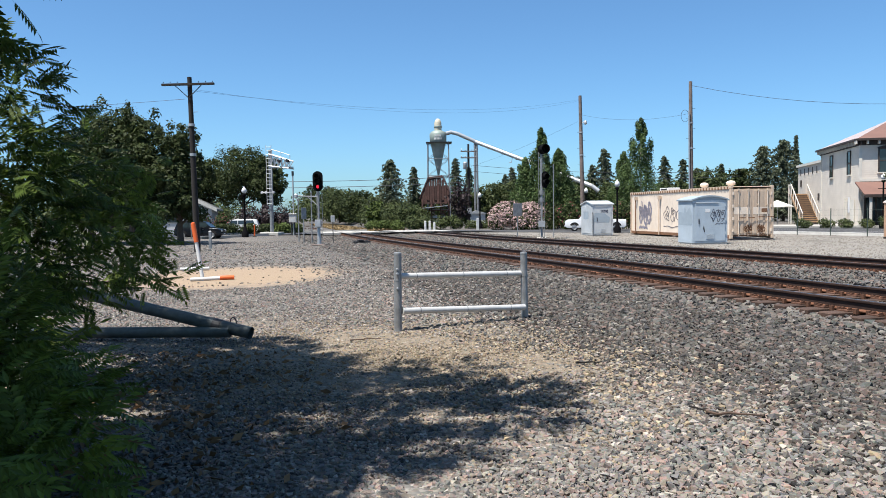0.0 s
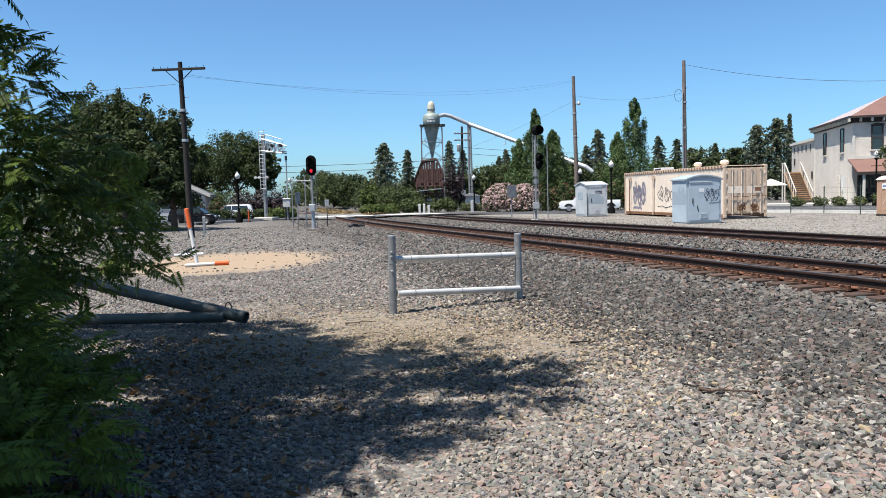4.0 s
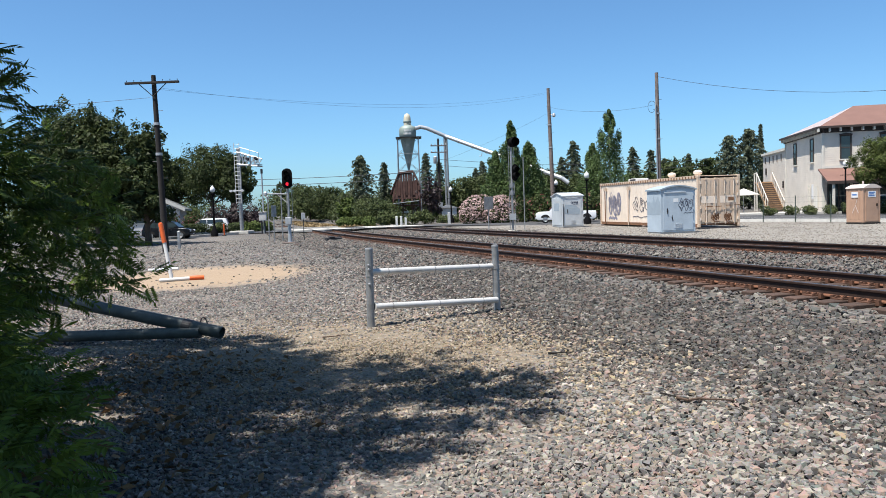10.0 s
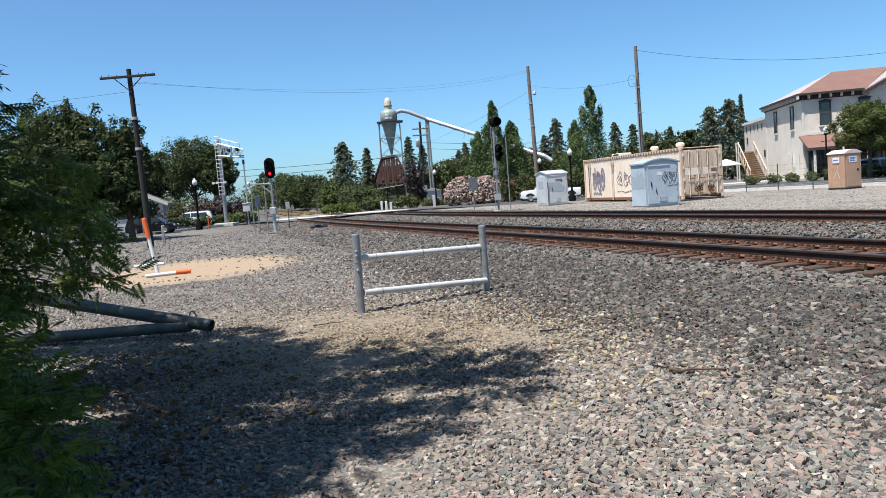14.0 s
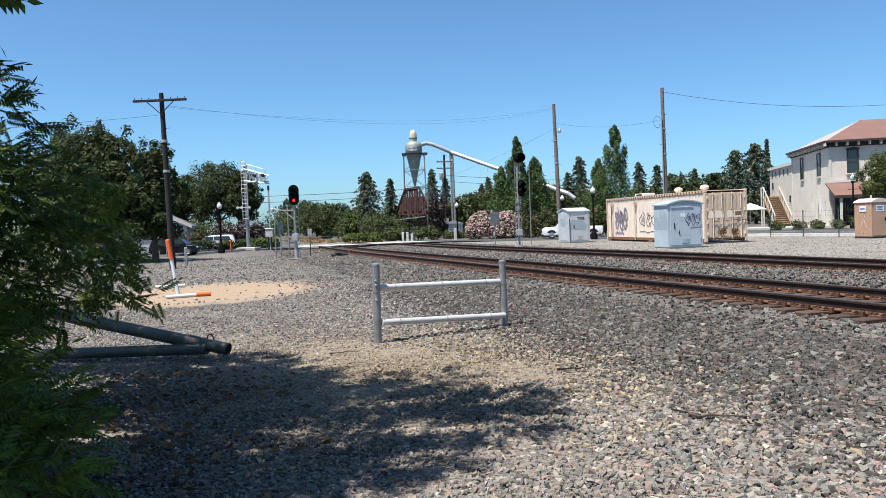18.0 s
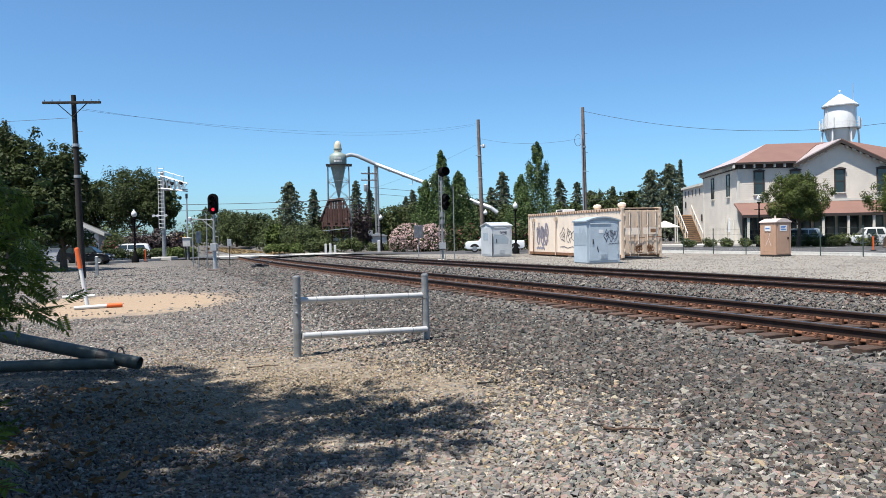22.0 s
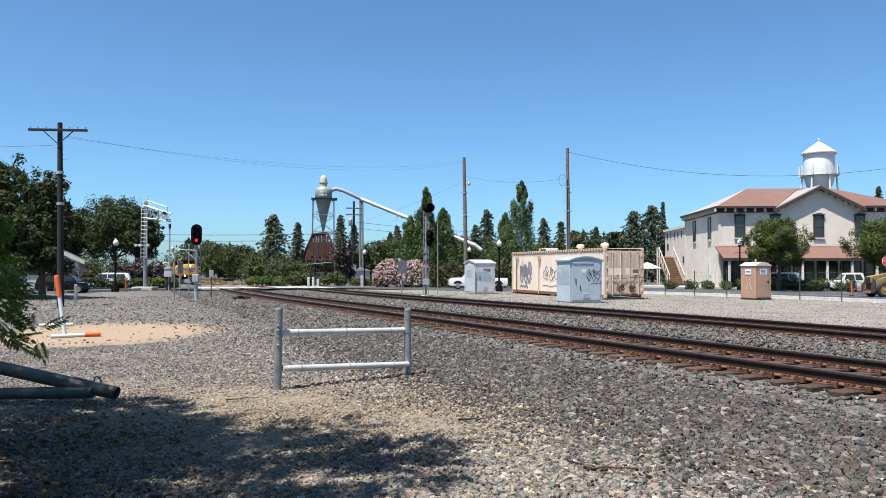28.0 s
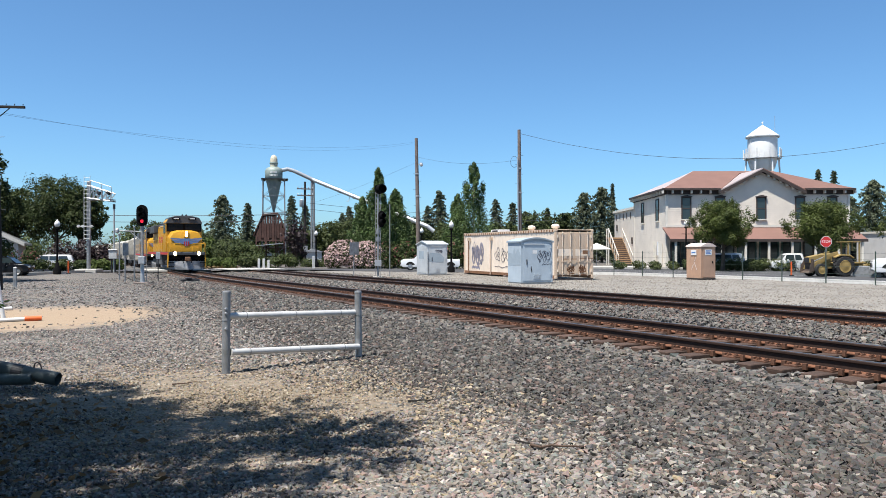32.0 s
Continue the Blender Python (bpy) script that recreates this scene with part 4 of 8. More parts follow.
def power_pole(x, y, h, label, material="pole_wood", lean=(0.0, 0.0), arm=0.0, turn=0.0, r=0.15):
    ob = thing("utility_pole", label, "utility pole", pose(x, y, 0, 0, 0, turn), "wooden utility poles")
    part("shaft", tubes([((0, 0, -0.2), (lean[0], lean[1], h), r, r * 0.66)], 14), material, ob, "", True)
    if arm:
        a = part("crossarm", soft(boxes((-arm / 2 + lean[0], arm / 2 + lean[0], lean[1] - r - 0.1, lean[1] - r + 0.02, h - 0.40, h - 0.30)), 0.01, 1), material, ob, "long horizontal timber crossarm")
        for k in range(8):
            u = lean[0] + arm * (-0.47 + 0.94 * k / 7)
            if abs(u - lean[0]) > 0.2:
                part("insulator", lathe(bmesh.new(), [(0.008, 0), (0.008, 0.03), (0.016, 0.035), (0.018, 0.07), (0.01, 0.085)], 8, (u, lean[1] - r - 0.04, h - 0.30)), "dark_steel", a)
        part("brace", tubes([((lean[0] - 0.6, lean[1] - r, h - 0.4), (lean[0], lean[1] - r, h - 0.95), 0.02), ((lean[0] + 0.6, lean[1] - r, h - 0.4), (lean[0], lean[1] - r, h - 0.95), 0.02)], 6), material, ob)
    for k in range(7):
        z = h * 0.42 + 0.75 * k
        if z < h - 1.2:
            side = -1 if k % 2 else 1
            part("step_bolt", tubes([((lean[0] * z / h, 0, z), (lean[0] * z / h + side * (r + 0.16), 0, z + 0.02), 0.012)], 6), "dark_steel", ob)
    for z in (h * 0.55, h * 0.72):
        part("band", tubes([((lean[0] * z / h, lean[1] * z / h, z), (lean[0] * z / h, lean[1] * z / h, z + 0.12), r * 0.9 + 0.01)], 14), "galv", ob)
    return ob


power_pole(-11.22, 34.23, 7.90, "dark tarred utility pole with one long crossarm", "pole_dark", (-0.15, 0.0), 2.42, -4, 0.15)
power_pole(13.1, 70.0, 12.3, "plain weathered utility pole with a small lamp bracket", "pole_wood", (-0.25, 0.0), 0.0, 0, 0.22)
power_pole(18.95, 57.2, 11.3, "tall plain weathered utility pole with a side conduit", "pole_wood", (-0.10, 0.0), 0.0, 0, 0.19)
power_pole(-33.0, 95.0, 10.8, "far utility pole with a short crossarm over the trees", "pole_dark", (0, 0), 2.2, -10, 0.16)
power_pole(27.5, 101.5, 9.6, "far utility pole with a short crossarm among trees", "pole_dark", (0, 0), 1.6, 20, 0.16)


def pole_fittings():
    ob = thing("cable_conduit", "pale steel cable conduit strapped to a utility pole", "conduit", pose(18.74, 57.0, 0))
    part("pipe", tubes([((0, 0, 0), (-0.06, 0, 9.1), 0.05)], 10), "galv", ob)
    part("drip_loop", tubes([((-0.06 + 0.3 * math.cos(a) - 0.3, 0, 9.0 + 0.45 * math.sin(a) - 0.3), (-0.06 + 0.3 * math.cos(a + 0.5) - 0.3, 0, 9.0 + 0.45 * math.sin(a + 0.5) - 0.3), 0.015) for a in np.arange(0.6, 5.2, 0.5)], 5), "wire", ob)
    ob = thing("pole_lamp", "small grey floodlight bracketed to a utility pole", "lamp", pose(13.1, 69.8, 0))
    part("bracket", tubes([((-0.1, 0, 9.8), (0.18, -0.1, 9.9), 0.03)]), "galv", ob)
    part("head", lathe(bmesh.new(), [(0.06, 0), (0.15, 0.08), (0.15, 0.26), (0.08, 0.36)], 12, (0.18, -0.1, 9.6)), "galv", ob, "", True)


pole_fittings()
ob = thing("bollard", "squat weathered timber bollard beside the dark pole", "bollard", pose(-11.45, 36.9, 0))
part("post", soft(boxes((-0.065, 0.065, -0.055, 0.055, -0.1, 0.86)), 0.015), "galv_post", ob)
part("cap", soft(boxes((-0.07, 0.07, -0.06, 0.06, 0.86, 0.885)), 0.01, 1), "galv", ob)


def right_signal():
    ob = thing("railway_signal", "slim railway signal mast with two dark unlit heads", "railway signal", pose(5.92, 44.9, float(land(5.92, 44.9)), 0, 0, -7))
    part("base", soft(boxes((-0.3, 0.3, -0.3, 0.3, -0.1, 0.1)), 0.02, 1), "concrete", ob)
    part("mast", tubes([((0, 0, 0.1), (0, 0, 5.55), 0.065)], 14), "galv_post", ob, "", True)
    oval = [(0.30 * math.cos(2 * math.pi * k / 20), 0.30 * math.sin(2 * math.pi * k / 20)) for k in range(20)]
    up = part("upper_shield", slab(bmesh.new(), [(p + 0.08, q + 5.35) for p, q in oval], -0.14, -0.09, "y"), "black", ob, "round black signal head")
    part("upper_housing", soft(boxes((-0.05, 0.21, -0.09, 0.3, 5.2, 5.5)), 0.02), "black", ob)
    part("lens", tubes([((0.08, -0.15, 5.35), (0.08, -0.135, 5.35), 0.13)], 20), "inside", up)
    long = [(0.19 * math.cos(math.pi * k / 10), 0.26 + 0.24 * math.sin(math.pi * k / 10)) for k in range(11)] + [(0.19 * math.cos(math.pi * (1 + k / 10)), -0.26 + 0.24 * math.sin(math.pi * (1 + k / 10))) for k in range(11)]
    lo = part("lower_shield", slab(bmesh.new(), [(p + 0.2, q + 3.55) for p, q in long], -0.14, -0.06, "y"), "black", ob, "tall black signal head")
    part("lower_housing", soft(boxes((0.06, 0.34, -0.06, 0.3, 3.15, 3.95)), 0.03), "black", ob)
    part("upper_hood", lathe(bmesh.new(), [(0.24, -0.02), (0.27, 0.0), (0.27, 0.42), (0.25, 0.42), (0.24, 0.05)], 20, m=pose(0.1, -0.12, 5.35, 90, 0, 24)), "black", up)
    for z in (3.75, 3.4):
        part("lower_hood", lathe(bmesh.new(), [(0.14, -0.02), (0.16, 0.0), (0.16, 0.34), (0.15, 0.34), (0.14, 0.05)], 16, m=pose(0.2, -0.12, z, 90, 0, 24)), "black", lo)
        part("lens", tubes([((0.2, -0.15, z), (0.2, -0.135, z), 0.09)], 16), "inside", lo)
    part("junction_box", soft(boxes((-0.2, 0.2, -0.24, -0.06, 0.72, 1.1)), 0.02), "galv", ob)
    for z in (2.65, 2.2):
        part("clamp", tubes([((0, 0, z), (0, 0, z + 0.28), 0.12)], 12), "galv_post", ob)
    lad = bmesh.new()
    for x in (-0.16, 0.16):
        tube(lad, (x, 0.3, 0.0), (x, 0.3, 5.3), 0.016, seg=6)
    for k in range(17):
        tube(lad, (-0.16, 0.3, 0.3 + 0.3 * k), (0.16, 0.3, 0.3 + 0.3 * k), 0.011, seg=6)
    part("ladder", lad, "galv_post", ob)
    ob = thing("wind_post", "thin tall steel post beside the signal mast", "post", pose(7.0, 47.4, 0))
    part("post", tubes([((0, 0, 0), (0, 0, 4.6), 0.03)]), "galv_post", ob)


right_signal()


# ---- cabinets, container, portable toilet ----
def tag_strokes(to, u0, u1, v0, v1, r, seed, letters):
    """Sprayed bubble shapes that spell nothing: lobed outlines, an inner loop in each, and a loose tail. to: puts u, v on the wall."""
    rng = random.Random(seed)
    bm = bmesh.new()
    step, mid = (u1 - u0) / letters, (v0 + v1) / 2
    runs = []
    for k in range(letters):
        cu, ph, lobes = u0 + step * (k + 0.5), rng.uniform(0, 6.28), rng.choice((2, 3, 3, 4))
        hw, hh = step * rng.uniform(0.5, 0.68), (v1 - v0) / 2 * rng.uniform(0.75, 1.0)
        cv = mid + (v1 - v0) * rng.uniform(-0.08, 0.08)
        for size, du, dv in ((1.0, 0, 0), (rng.uniform(0.22, 0.4), rng.uniform(-0.25, 0.25), rng.uniform(0.0, 0.35))):
            turn = [2 * math.pi * i / 22 for i in range(23)]
            runs.append([(cu + hw * (du + size * (0.74 + 0.26 * math.sin(lobes * t + ph)) * math.cos(t)), cv + hh * (dv + size * (0.76 + 0.24 * math.sin(lobes * t + ph + 1.3)) * math.sin(t))) for t in turn])
        runs.append([(cu + hw * rng.uniform(-0.8, 0.8), cv + hh * rng.uniform(-1.0, 0.9)) for _ in range(3)])
    runs.append([(u0 + (u1 - u0) * i / 9, v0 - 0.06 * (v1 - v0) * (1 + (i % 2) * rng.uniform(0.3, 1.6))) for i in range(3, 10)])
    for run in runs:
        for (a, b), (c, d) in zip(run, run[1:]):
            n = math.hypot(c - a, d - b)
            if n > 1e-4:
                su, sv, eu, ev = -(d - b) / n * r, (c - a) / n * r, (c - a) / n * r * 0.6, (d - b) / n * r * 0.6
                put(bm, [to(a - su - eu, b - sv - ev), to(a + su - eu, b + sv - ev), to(c + su + eu, d + sv + ev), to(c - su + eu, d - sv + ev)], [(0, 1, 2, 3)])
    return bm


def scrawl(parent, name, w, h, x0, z0, y, material, seed, letters=4, r=0.016, label="illegible looping spray scrawl"):
    return part(name, tag_strokes(lambda u, v: Vector((u, y, v)), x0, x0 + w, z0, z0 + h, r, seed, letters), material, parent, label)


def shipping_container():
    L, W, H = 12.3, 2.44, 2.72
    ob = thing("shipping_container", "cream steel shipping container with graffiti and rust on blocks", "container", pose(14.86, 38.75, 0.10, 0, 0, 10))
    bm = bmesh.new()
    n = 88
    prof = []
    for k in range(n):
        y = 0.15 + (L - 0.3) * k / (n - 1)
        prof.append((0.036 if k % 4 in (0, 1) else 0.046, y))
    for k in range(n - 1):
        (x0, y0), (x1, y1) = prof[k], prof[k + 1]
        put(bm, [(x0, y0, 0.15), (x1, y1, 0.15), (x1, y1, H - 0.12), (x0, y0, H - 0.12)], [(0, 1, 2, 3)])
    # side panel in a lighter cream than the doors and other sides
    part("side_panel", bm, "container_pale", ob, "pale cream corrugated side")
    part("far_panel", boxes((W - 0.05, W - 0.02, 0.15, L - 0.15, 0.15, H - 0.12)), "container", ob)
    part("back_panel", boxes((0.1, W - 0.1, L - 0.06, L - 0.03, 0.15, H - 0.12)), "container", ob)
    part("roof", soft(boxes((0.04, W - 0.04, 0.06, L - 0.06, H - 0.06, H - 0.02)), 0.01, 1), "container", ob)
    part("floor_frame", boxes((0.06, W - 0.06, 0.06, L - 0.06, 0.1, 0.16)), "rust", ob)
    for x in (0, W - 0.12):
        part("top_rail", boxes((x, x + 0.12, 0.1, L - 0.1, H - 0.14, H)), "container", ob)
        part("bottom_rail", boxes((x, x + 0.1, 0.1, L - 0.1, 0.0, 0.17)), "rust" if x == 0 else "container", ob)
        for y in (0, L - 0.14):
            p = part("corner_post", boxes((x, x + 0.12, y, y + 0.14, 0.1, H - 0.1)), "container", ob)
            for z in (0, H - 0.13):
                part("corner_casting", soft(boxes((x - 0.008, x + 0.135, y - 0.008, y + 0.155, z - 0.006, z + 0.14)), 0.012, 1), "container", p)
    for k in range(40):
        y = 0.25 + 0.303 * k
        part("roof_clip", boxes((-0.02, 0.0, y, y + 0.09, H - 0.17, H - 0.03)), "rust", ob)
    for side, x0 in enumerate((0.13, W / 2 + 0.01)):
        d = part("door", soft(boxes((x0, x0 + W / 2 - 0.14, 0.03, 0.075, 0.18, H - 0.16)), 0.008, 1), "container", ob, "cream steel door leaf")
        for k in range(3):
            xa = x0 + 0.08 + 0.33 * k
            part("door_rib", soft(boxes((xa, xa + 0.2, 0.012, 0.03, 0.25, H - 0.25)), 0.006, 1), "container", d)
        for k in (0.3, 0.78):
            xr = x0 + (W / 2 - 0.14) * k
            part("lock_rod", tubes([((xr, -0.015, 0.12), (xr, -0.015, H - 0.12), 0.019)], 8), "container_pale", d)
            for z in (0.2, 0.9, 1.7, H - 0.25):
                part("rod_bracket", boxes((xr - 0.05, xr + 0.05, -0.035, 0.028, z, z + 0.05)), "container", d)
            part("handle", boxes((xr, xr + 0.38, -0.045, -0.025, 1.05 + 0.04 * side, 1.09 + 0.04 * side)), "rust", d)
        for z in (0.35, 0.95, 1.6, 2.25):
            xh = 0.10 if side == 0 else W - 0.16
            part("hinge", boxes((xh, xh + 0.06, -0.02, 0.03, z, z + 0.16)), "container_pale", d)
        part("faded_patch", boxes((x0 + 0.05, x0 + W / 2 - 0.25, 0.0095, 0.0115, 1.25, 1.62)), "container_pale", d, "bleached band across the door")
    scrawl(ob, "graffiti", 0.42, 0.42, 0.75, 0.30, -0.05, "rust", 4, 3, 0.022)
    scrawl(ob, "graffiti", 0.40, 0.50, 1.5, 0.26, -0.05, "rust", 5, 3, 0.02)
    part("placard", boxes((1.72, 2.05, -0.05, -0.047, 1.35, 1.55)), "rust", ob, "small unreadable dark label")
    # graffiti along the side
    for k, (y0, y1, z0, z1, m, w, n) in enumerate(((9.2, 11.0, 0.55, 2.05, "ink_blue", 0.075, 3), (9.3, 10.9, 0.6, 2.1, "ink_faint", 0.03, 3), (2.6, 7.5, 0.62, 1.75, "ink", 0.018, 6), (2.2, 4.3, 0.3, 1.3, "ink_faint", 0.04, 3))):
        x = 0.030 - 0.003 * k
        part("graffiti", tag_strokes(lambda u, v: Vector((x, u, v)), y0, y1, z0, z1, w, 40 + k, n), m, ob, "illegible sprayed bubble shapes")
    for y in (11.3, 7.9):
        p = part("downpipe", tubes([((-0.10, y, 0.0), (-0.10, y, 2.2), 0.035)], 8), "rust" if y > 9 else "container", ob)
        part("pipe_head", boxes((-0.16, 0.02, y - 0.09, y + 0.09, 2.2, 2.4)), "container", p)
    # on the roof
    for y in (2.0, 4.8):
        v = thing("roof_ventilator", "cream mushroom ventilator on the container roof", "ventilator", pose(14.86 - math.sin(radians(10)) * y + 1.2 * math.cos(radians(10)), 38.75 + math.cos(radians(10)) * y + 1.2 * math.sin(radians(10)), 0.10 + H - 0.02), "roof ventilators")
        part("neck", tubes([((0, 0, 0), (0, 0, 0.2), 0.15)], 14), "container_pale", v)
        part("cap", lathe(bmesh.new(), [(0.13, 0.12), (0.23, 0.16), (0.24, 0.27), (0.17, 0.35), (0.04, 0.38)], 18), "container_pale", v, "", True)
    v = thing("roof_unit", "low pale air unit on the container roof", "air unit", pose(14.86 - math.sin(radians(10)) * 9.3 + 1.2, 38.75 + math.cos(radians(10)) * 9.3, 0.10 + H - 0.02, 0, 0, 10))
    part("casing", soft(boxes((-0.4, 0.4, -0.7, 0.5, 0.02, 0.22)), 0.04), "white_plastic", v)
    part("grille", boxes((-0.415, -0.4, -0.5, 0.3, 0.07, 0.18)), "dark_steel", v)
    # timbers under it
    for y in (0.2, 6.0, 11.9):
        t = thing("timber_block", "weathered timber block under the container", "timber", pose(14.86 - math.sin(radians(10)) * y + 1.2 * math.cos(radians(10)), 38.75 + math.cos(radians(10)) * y + 1.2 * math.sin(radians(10)), 0, 0, 0, 10), "timber blocks")
        part("beam", soft(boxes((-1.3, 1.3, -0.12, 0.12, -0.02, 0.098)), 0.01, 1), "pole_wood", t)


shipping_container()


def hut(x, y, turn, w, d, h, peak, ridge, label, material, seed):
    ob = thing("equipment_cabinet", label, "cabinet", pose(x, y, 0, 0, 0, turn), "trackside equipment cabinets")
    part("plinth", boxes((0.02, w - 0.02, 0.02, d - 0.02, -0.05, 0.07)), "concrete", ob)
    part("body", soft(boxes((0, w, 0, d, 0.07, h)), 0.012, 1), material, ob)
    e = 0.06
    if ridge == "y":
        arc = [(-e + (w + 2 * e) * k / 10, h + (peak - h) * math.sin(math.pi * (0.12 + 0.76 * k / 10)) - (peak - h) * 0.37) for k in range(11)]
        out = [(u, v - 0.03) for u, v in arc] + [(u, v + 0.035) for u, v in arc[::-1]]
        part("gable", slab(bmesh.new(), [(0.01, h - 0.01)] + [(min(max(u, 0.01), w - 0.01), max(v - 0.03, h - 0.008)) for u, v in arc] + [(w - 0.01, h - 0.01)], 0.004, d - 0.004, "y"), "cabinet_patch", ob)
        part("roof", slab(bmesh.new(), out, -e, d + e, "y"), "cabinet_patch", ob)
    else:
        out = [(-e, h - 0.03), (d / 2, peak - 0.05), (d + e, h - 0.03), (d + e, h + 0.03), (d / 2, peak), (-e, h + 0.03)]
        part("gable", slab(bmesh.new(), [(0.01, h), (d - 0.01, h), (d / 2, peak - 0.05)], 0.004, w - 0.004, "x"), material, ob)
        part("roof", slab(bmesh.new(), out, -e, w + e, "x"), "silver", ob)
    dr = part("door", soft(boxes((0.12, w - 0.12, -0.022, -0.002, 0.16, h - 0.12)), 0.008, 1), material, ob)
    part("drip_strip", soft(boxes((0.15, w * 0.72, -0.05, -0.002, h - 0.14, h - 0.09)), 0.006, 1), "silver", dr)
    part("handle", boxes((0.3, 0.34, -0.05, -0.022, 0.95, 1.2)), "dark_steel", dr)
    vent = part("vent", boxes((w * 0.38, w * 0.62, -0.03, -0.022, 0.25, 0.5)), material, dr)
    for k in range(5):
        part("louvre", boxes((w * 0.4, w * 0.6, -0.042, -0.03, 0.27 + 0.045 * k, 0.29 + 0.045 * k)), "silver", vent)
    for z in (0.45, 1.1, 1.75):
        part("hinge", boxes((w - 0.14, w - 0.10, -0.035, -0.002, z, z + 0.12)), material, dr)
    if ridge == "y":
        scrawl(ob, "graffiti", 0.72, 0.70, w * 0.52, h * 0.50, -0.028, "ink", seed, 3, 0.011)
        part("notice", boxes((w * 0.36, w * 0.5, -0.027, -0.023, h * 0.72, h * 0.80)), "sticker", dr, "pale unreadable notice")
        part("dark_smear", slab(bmesh.new(), [(w * 0.30, 0.75), (w * 0.33, 0.55), (w * 0.35, 0.6), (w * 0.32, 0.9)], -0.027, -0.023, "y"), "dark_steel", dr)
        bm = slab(bmesh.new(), [(d * 0.02, 0.9), (d * 0.98, 0.9), (d * 0.98, h * 0.74), (d * 0.6, h * 0.72), (d * 0.5, h * 0.9), (d * 0.4, h * 0.72), (d * 0.2, h * 0.85), (d * 0.02, h * 0.7)], -0.0045, -0.0025, "x")
        part("overpainted_patch", bm, "cabinet_patch", ob, "darker grey patch of overpainted graffiti")
    else:
        scrawl(ob, "graffiti", 0.5, 0.2, w * 0.4, h * 0.74, -0.028, "ink", seed, 3, 0.01)
        part("overpainted_patch", slab(bmesh.new(), [(w * 0.08, 0.9), (w * 0.8, 0.85), (w * 0.84, 1.2), (w * 0.6, 1.45), (w * 0.1, 1.5)], -0.027, -0.024, "y"), "cabinet_patch", ob)
        sd = part("side_door", soft(boxes((-0.022, -0.002, 0.2, d - 0.2, 0.16, h - 0.1)), 0.008, 1), material, ob)
        part("overpainted_patch", boxes((-0.027, -0.0235, d * 0.3, d * 0.75, 1.1, 1.6)), "cabinet_patch", sd)
        part("door_edge", tubes([((0.02, -0.05, 0.1), (0.02, -0.05, h - 0.5), 0.025)], 8), "dark_steel", ob)


hut(11.55, 34.75, 10, 1.78, 1.35, 2.06, 2.36, "y", "pale blue-grey metal equipment cabinet with graffiti", "cabinet", 21)
hut(9.62, 48.3, 10, 1.42, 2.0, 2.05, 2.30, "x", "pale silver metal equipment cabinet with grey patches", "silver", 22)


def portable_toilet():
    ob = thing("portable_toilet", "tan plastic portable toilet with pale curved roof", "portable toilet", pose(22.95, 37.55, 0, 0, 0, 14) @ Matrix.Diagonal((0.91, 0.91, 0.92, 1)))
    w = 1.18
    part("skid", soft(boxes((-0.03, w + 0.03, -0.03, w + 0.03, 0.0, 0.1)), 0.02, 1), "pole_dark", ob)
    part("body", soft(boxes((0, w, 0, w, 0.1, 2.02)), 0.03), "potty", ob)
    for x in (0.0, w - 0.09):
        for y in (0.0, w - 0.09):
            part("corner_post", soft(boxes((x - 0.012, x + 0.10, y - 0.012, y + 0.10, 0.1, 2.04)), 0.02), "potty", ob)
    arch = [(-0.06 + (w + 0.12) * k / 12, 2.04 + 0.20 * math.sin(math.pi * k / 12)) for k in range(13)]
    arch = [(-0.06, 2.0)] + arch + [(w + 0.06, 2.0)]
    part("roof", soft(slab(bmesh.new(), arch, -0.06, w + 0.06, "y"), 0.02, 1), "potty_roof", ob, "sun-bleached curved roof")
    d = part("door", soft(boxes((0.14, w - 0.14, -0.03, 0.0, 0.16, 1.95)), 0.012), "potty", ob)
    part("door_latch", boxes((w - 0.3, w - 0.22, -0.055, -0.03, 1.0, 1.14)), "black", d)
    p = part("notice", boxes((0.3, 0.85, -0.038, -0.031, 1.50, 1.84)), "sticker", d, "white notice with blue bars")
    for z, x1, m in ((1.74, 0.78, "sticker_blue"), (1.66, 0.7, "sticker_blue"), (1.57, 0.76, "sticker_blue")):
        part("notice_bar", boxes((0.36, x1, -0.042, -0.0385, z, z + 0.05)), m, p)
    for u in (0.3, 0.6, 0.9):
        part("side_rib", soft(boxes((-0.02, 0.0, u - 0.05, u + 0.05, 0.3, 1.9)), 0.008, 1), "potty", ob)
    q = part("notice", boxes((-0.034, -0.022, 0.35, 0.8, 1.50, 1.82)), "sticker", ob, "white round notice with blue bars")
    part("notice_bar", boxes((-0.038, -0.0345, 0.42, 0.74, 1.62, 1.70)), "sticker_blue", q)
    for a, b in (((0.32, 0.62), (0.55, 1.1)), ((0.75, 0.62), (0.6, 0.95)), ((0.4, 1.4), (0.5, 1.15))):
        v = Vector((0, b[0] - a[0], b[1] - a[1]))
        s = Vector((0, -v.z, v.y)).normalized() * 0.02
        part("scrape", put_bm([Vector((-0.021, *a)) - s, Vector((-0.021, *a)) + s, Vector((-0.021, *b)) + s, Vector((-0.021, *b)) - s]), "potty_roof", ob, "pale scrape in the plastic")
    part("vent_pipe", tubes([((w - 0.2, w - 0.2, 2.0), (w - 0.2, w - 0.2, 2.42), 0.05)], 10), "potty_roof", ob)


def put_bm(vs):
    bm = bmesh.new()
    put(bm, vs, [tuple(range(len(vs)))])
    return bm


portable_toilet()


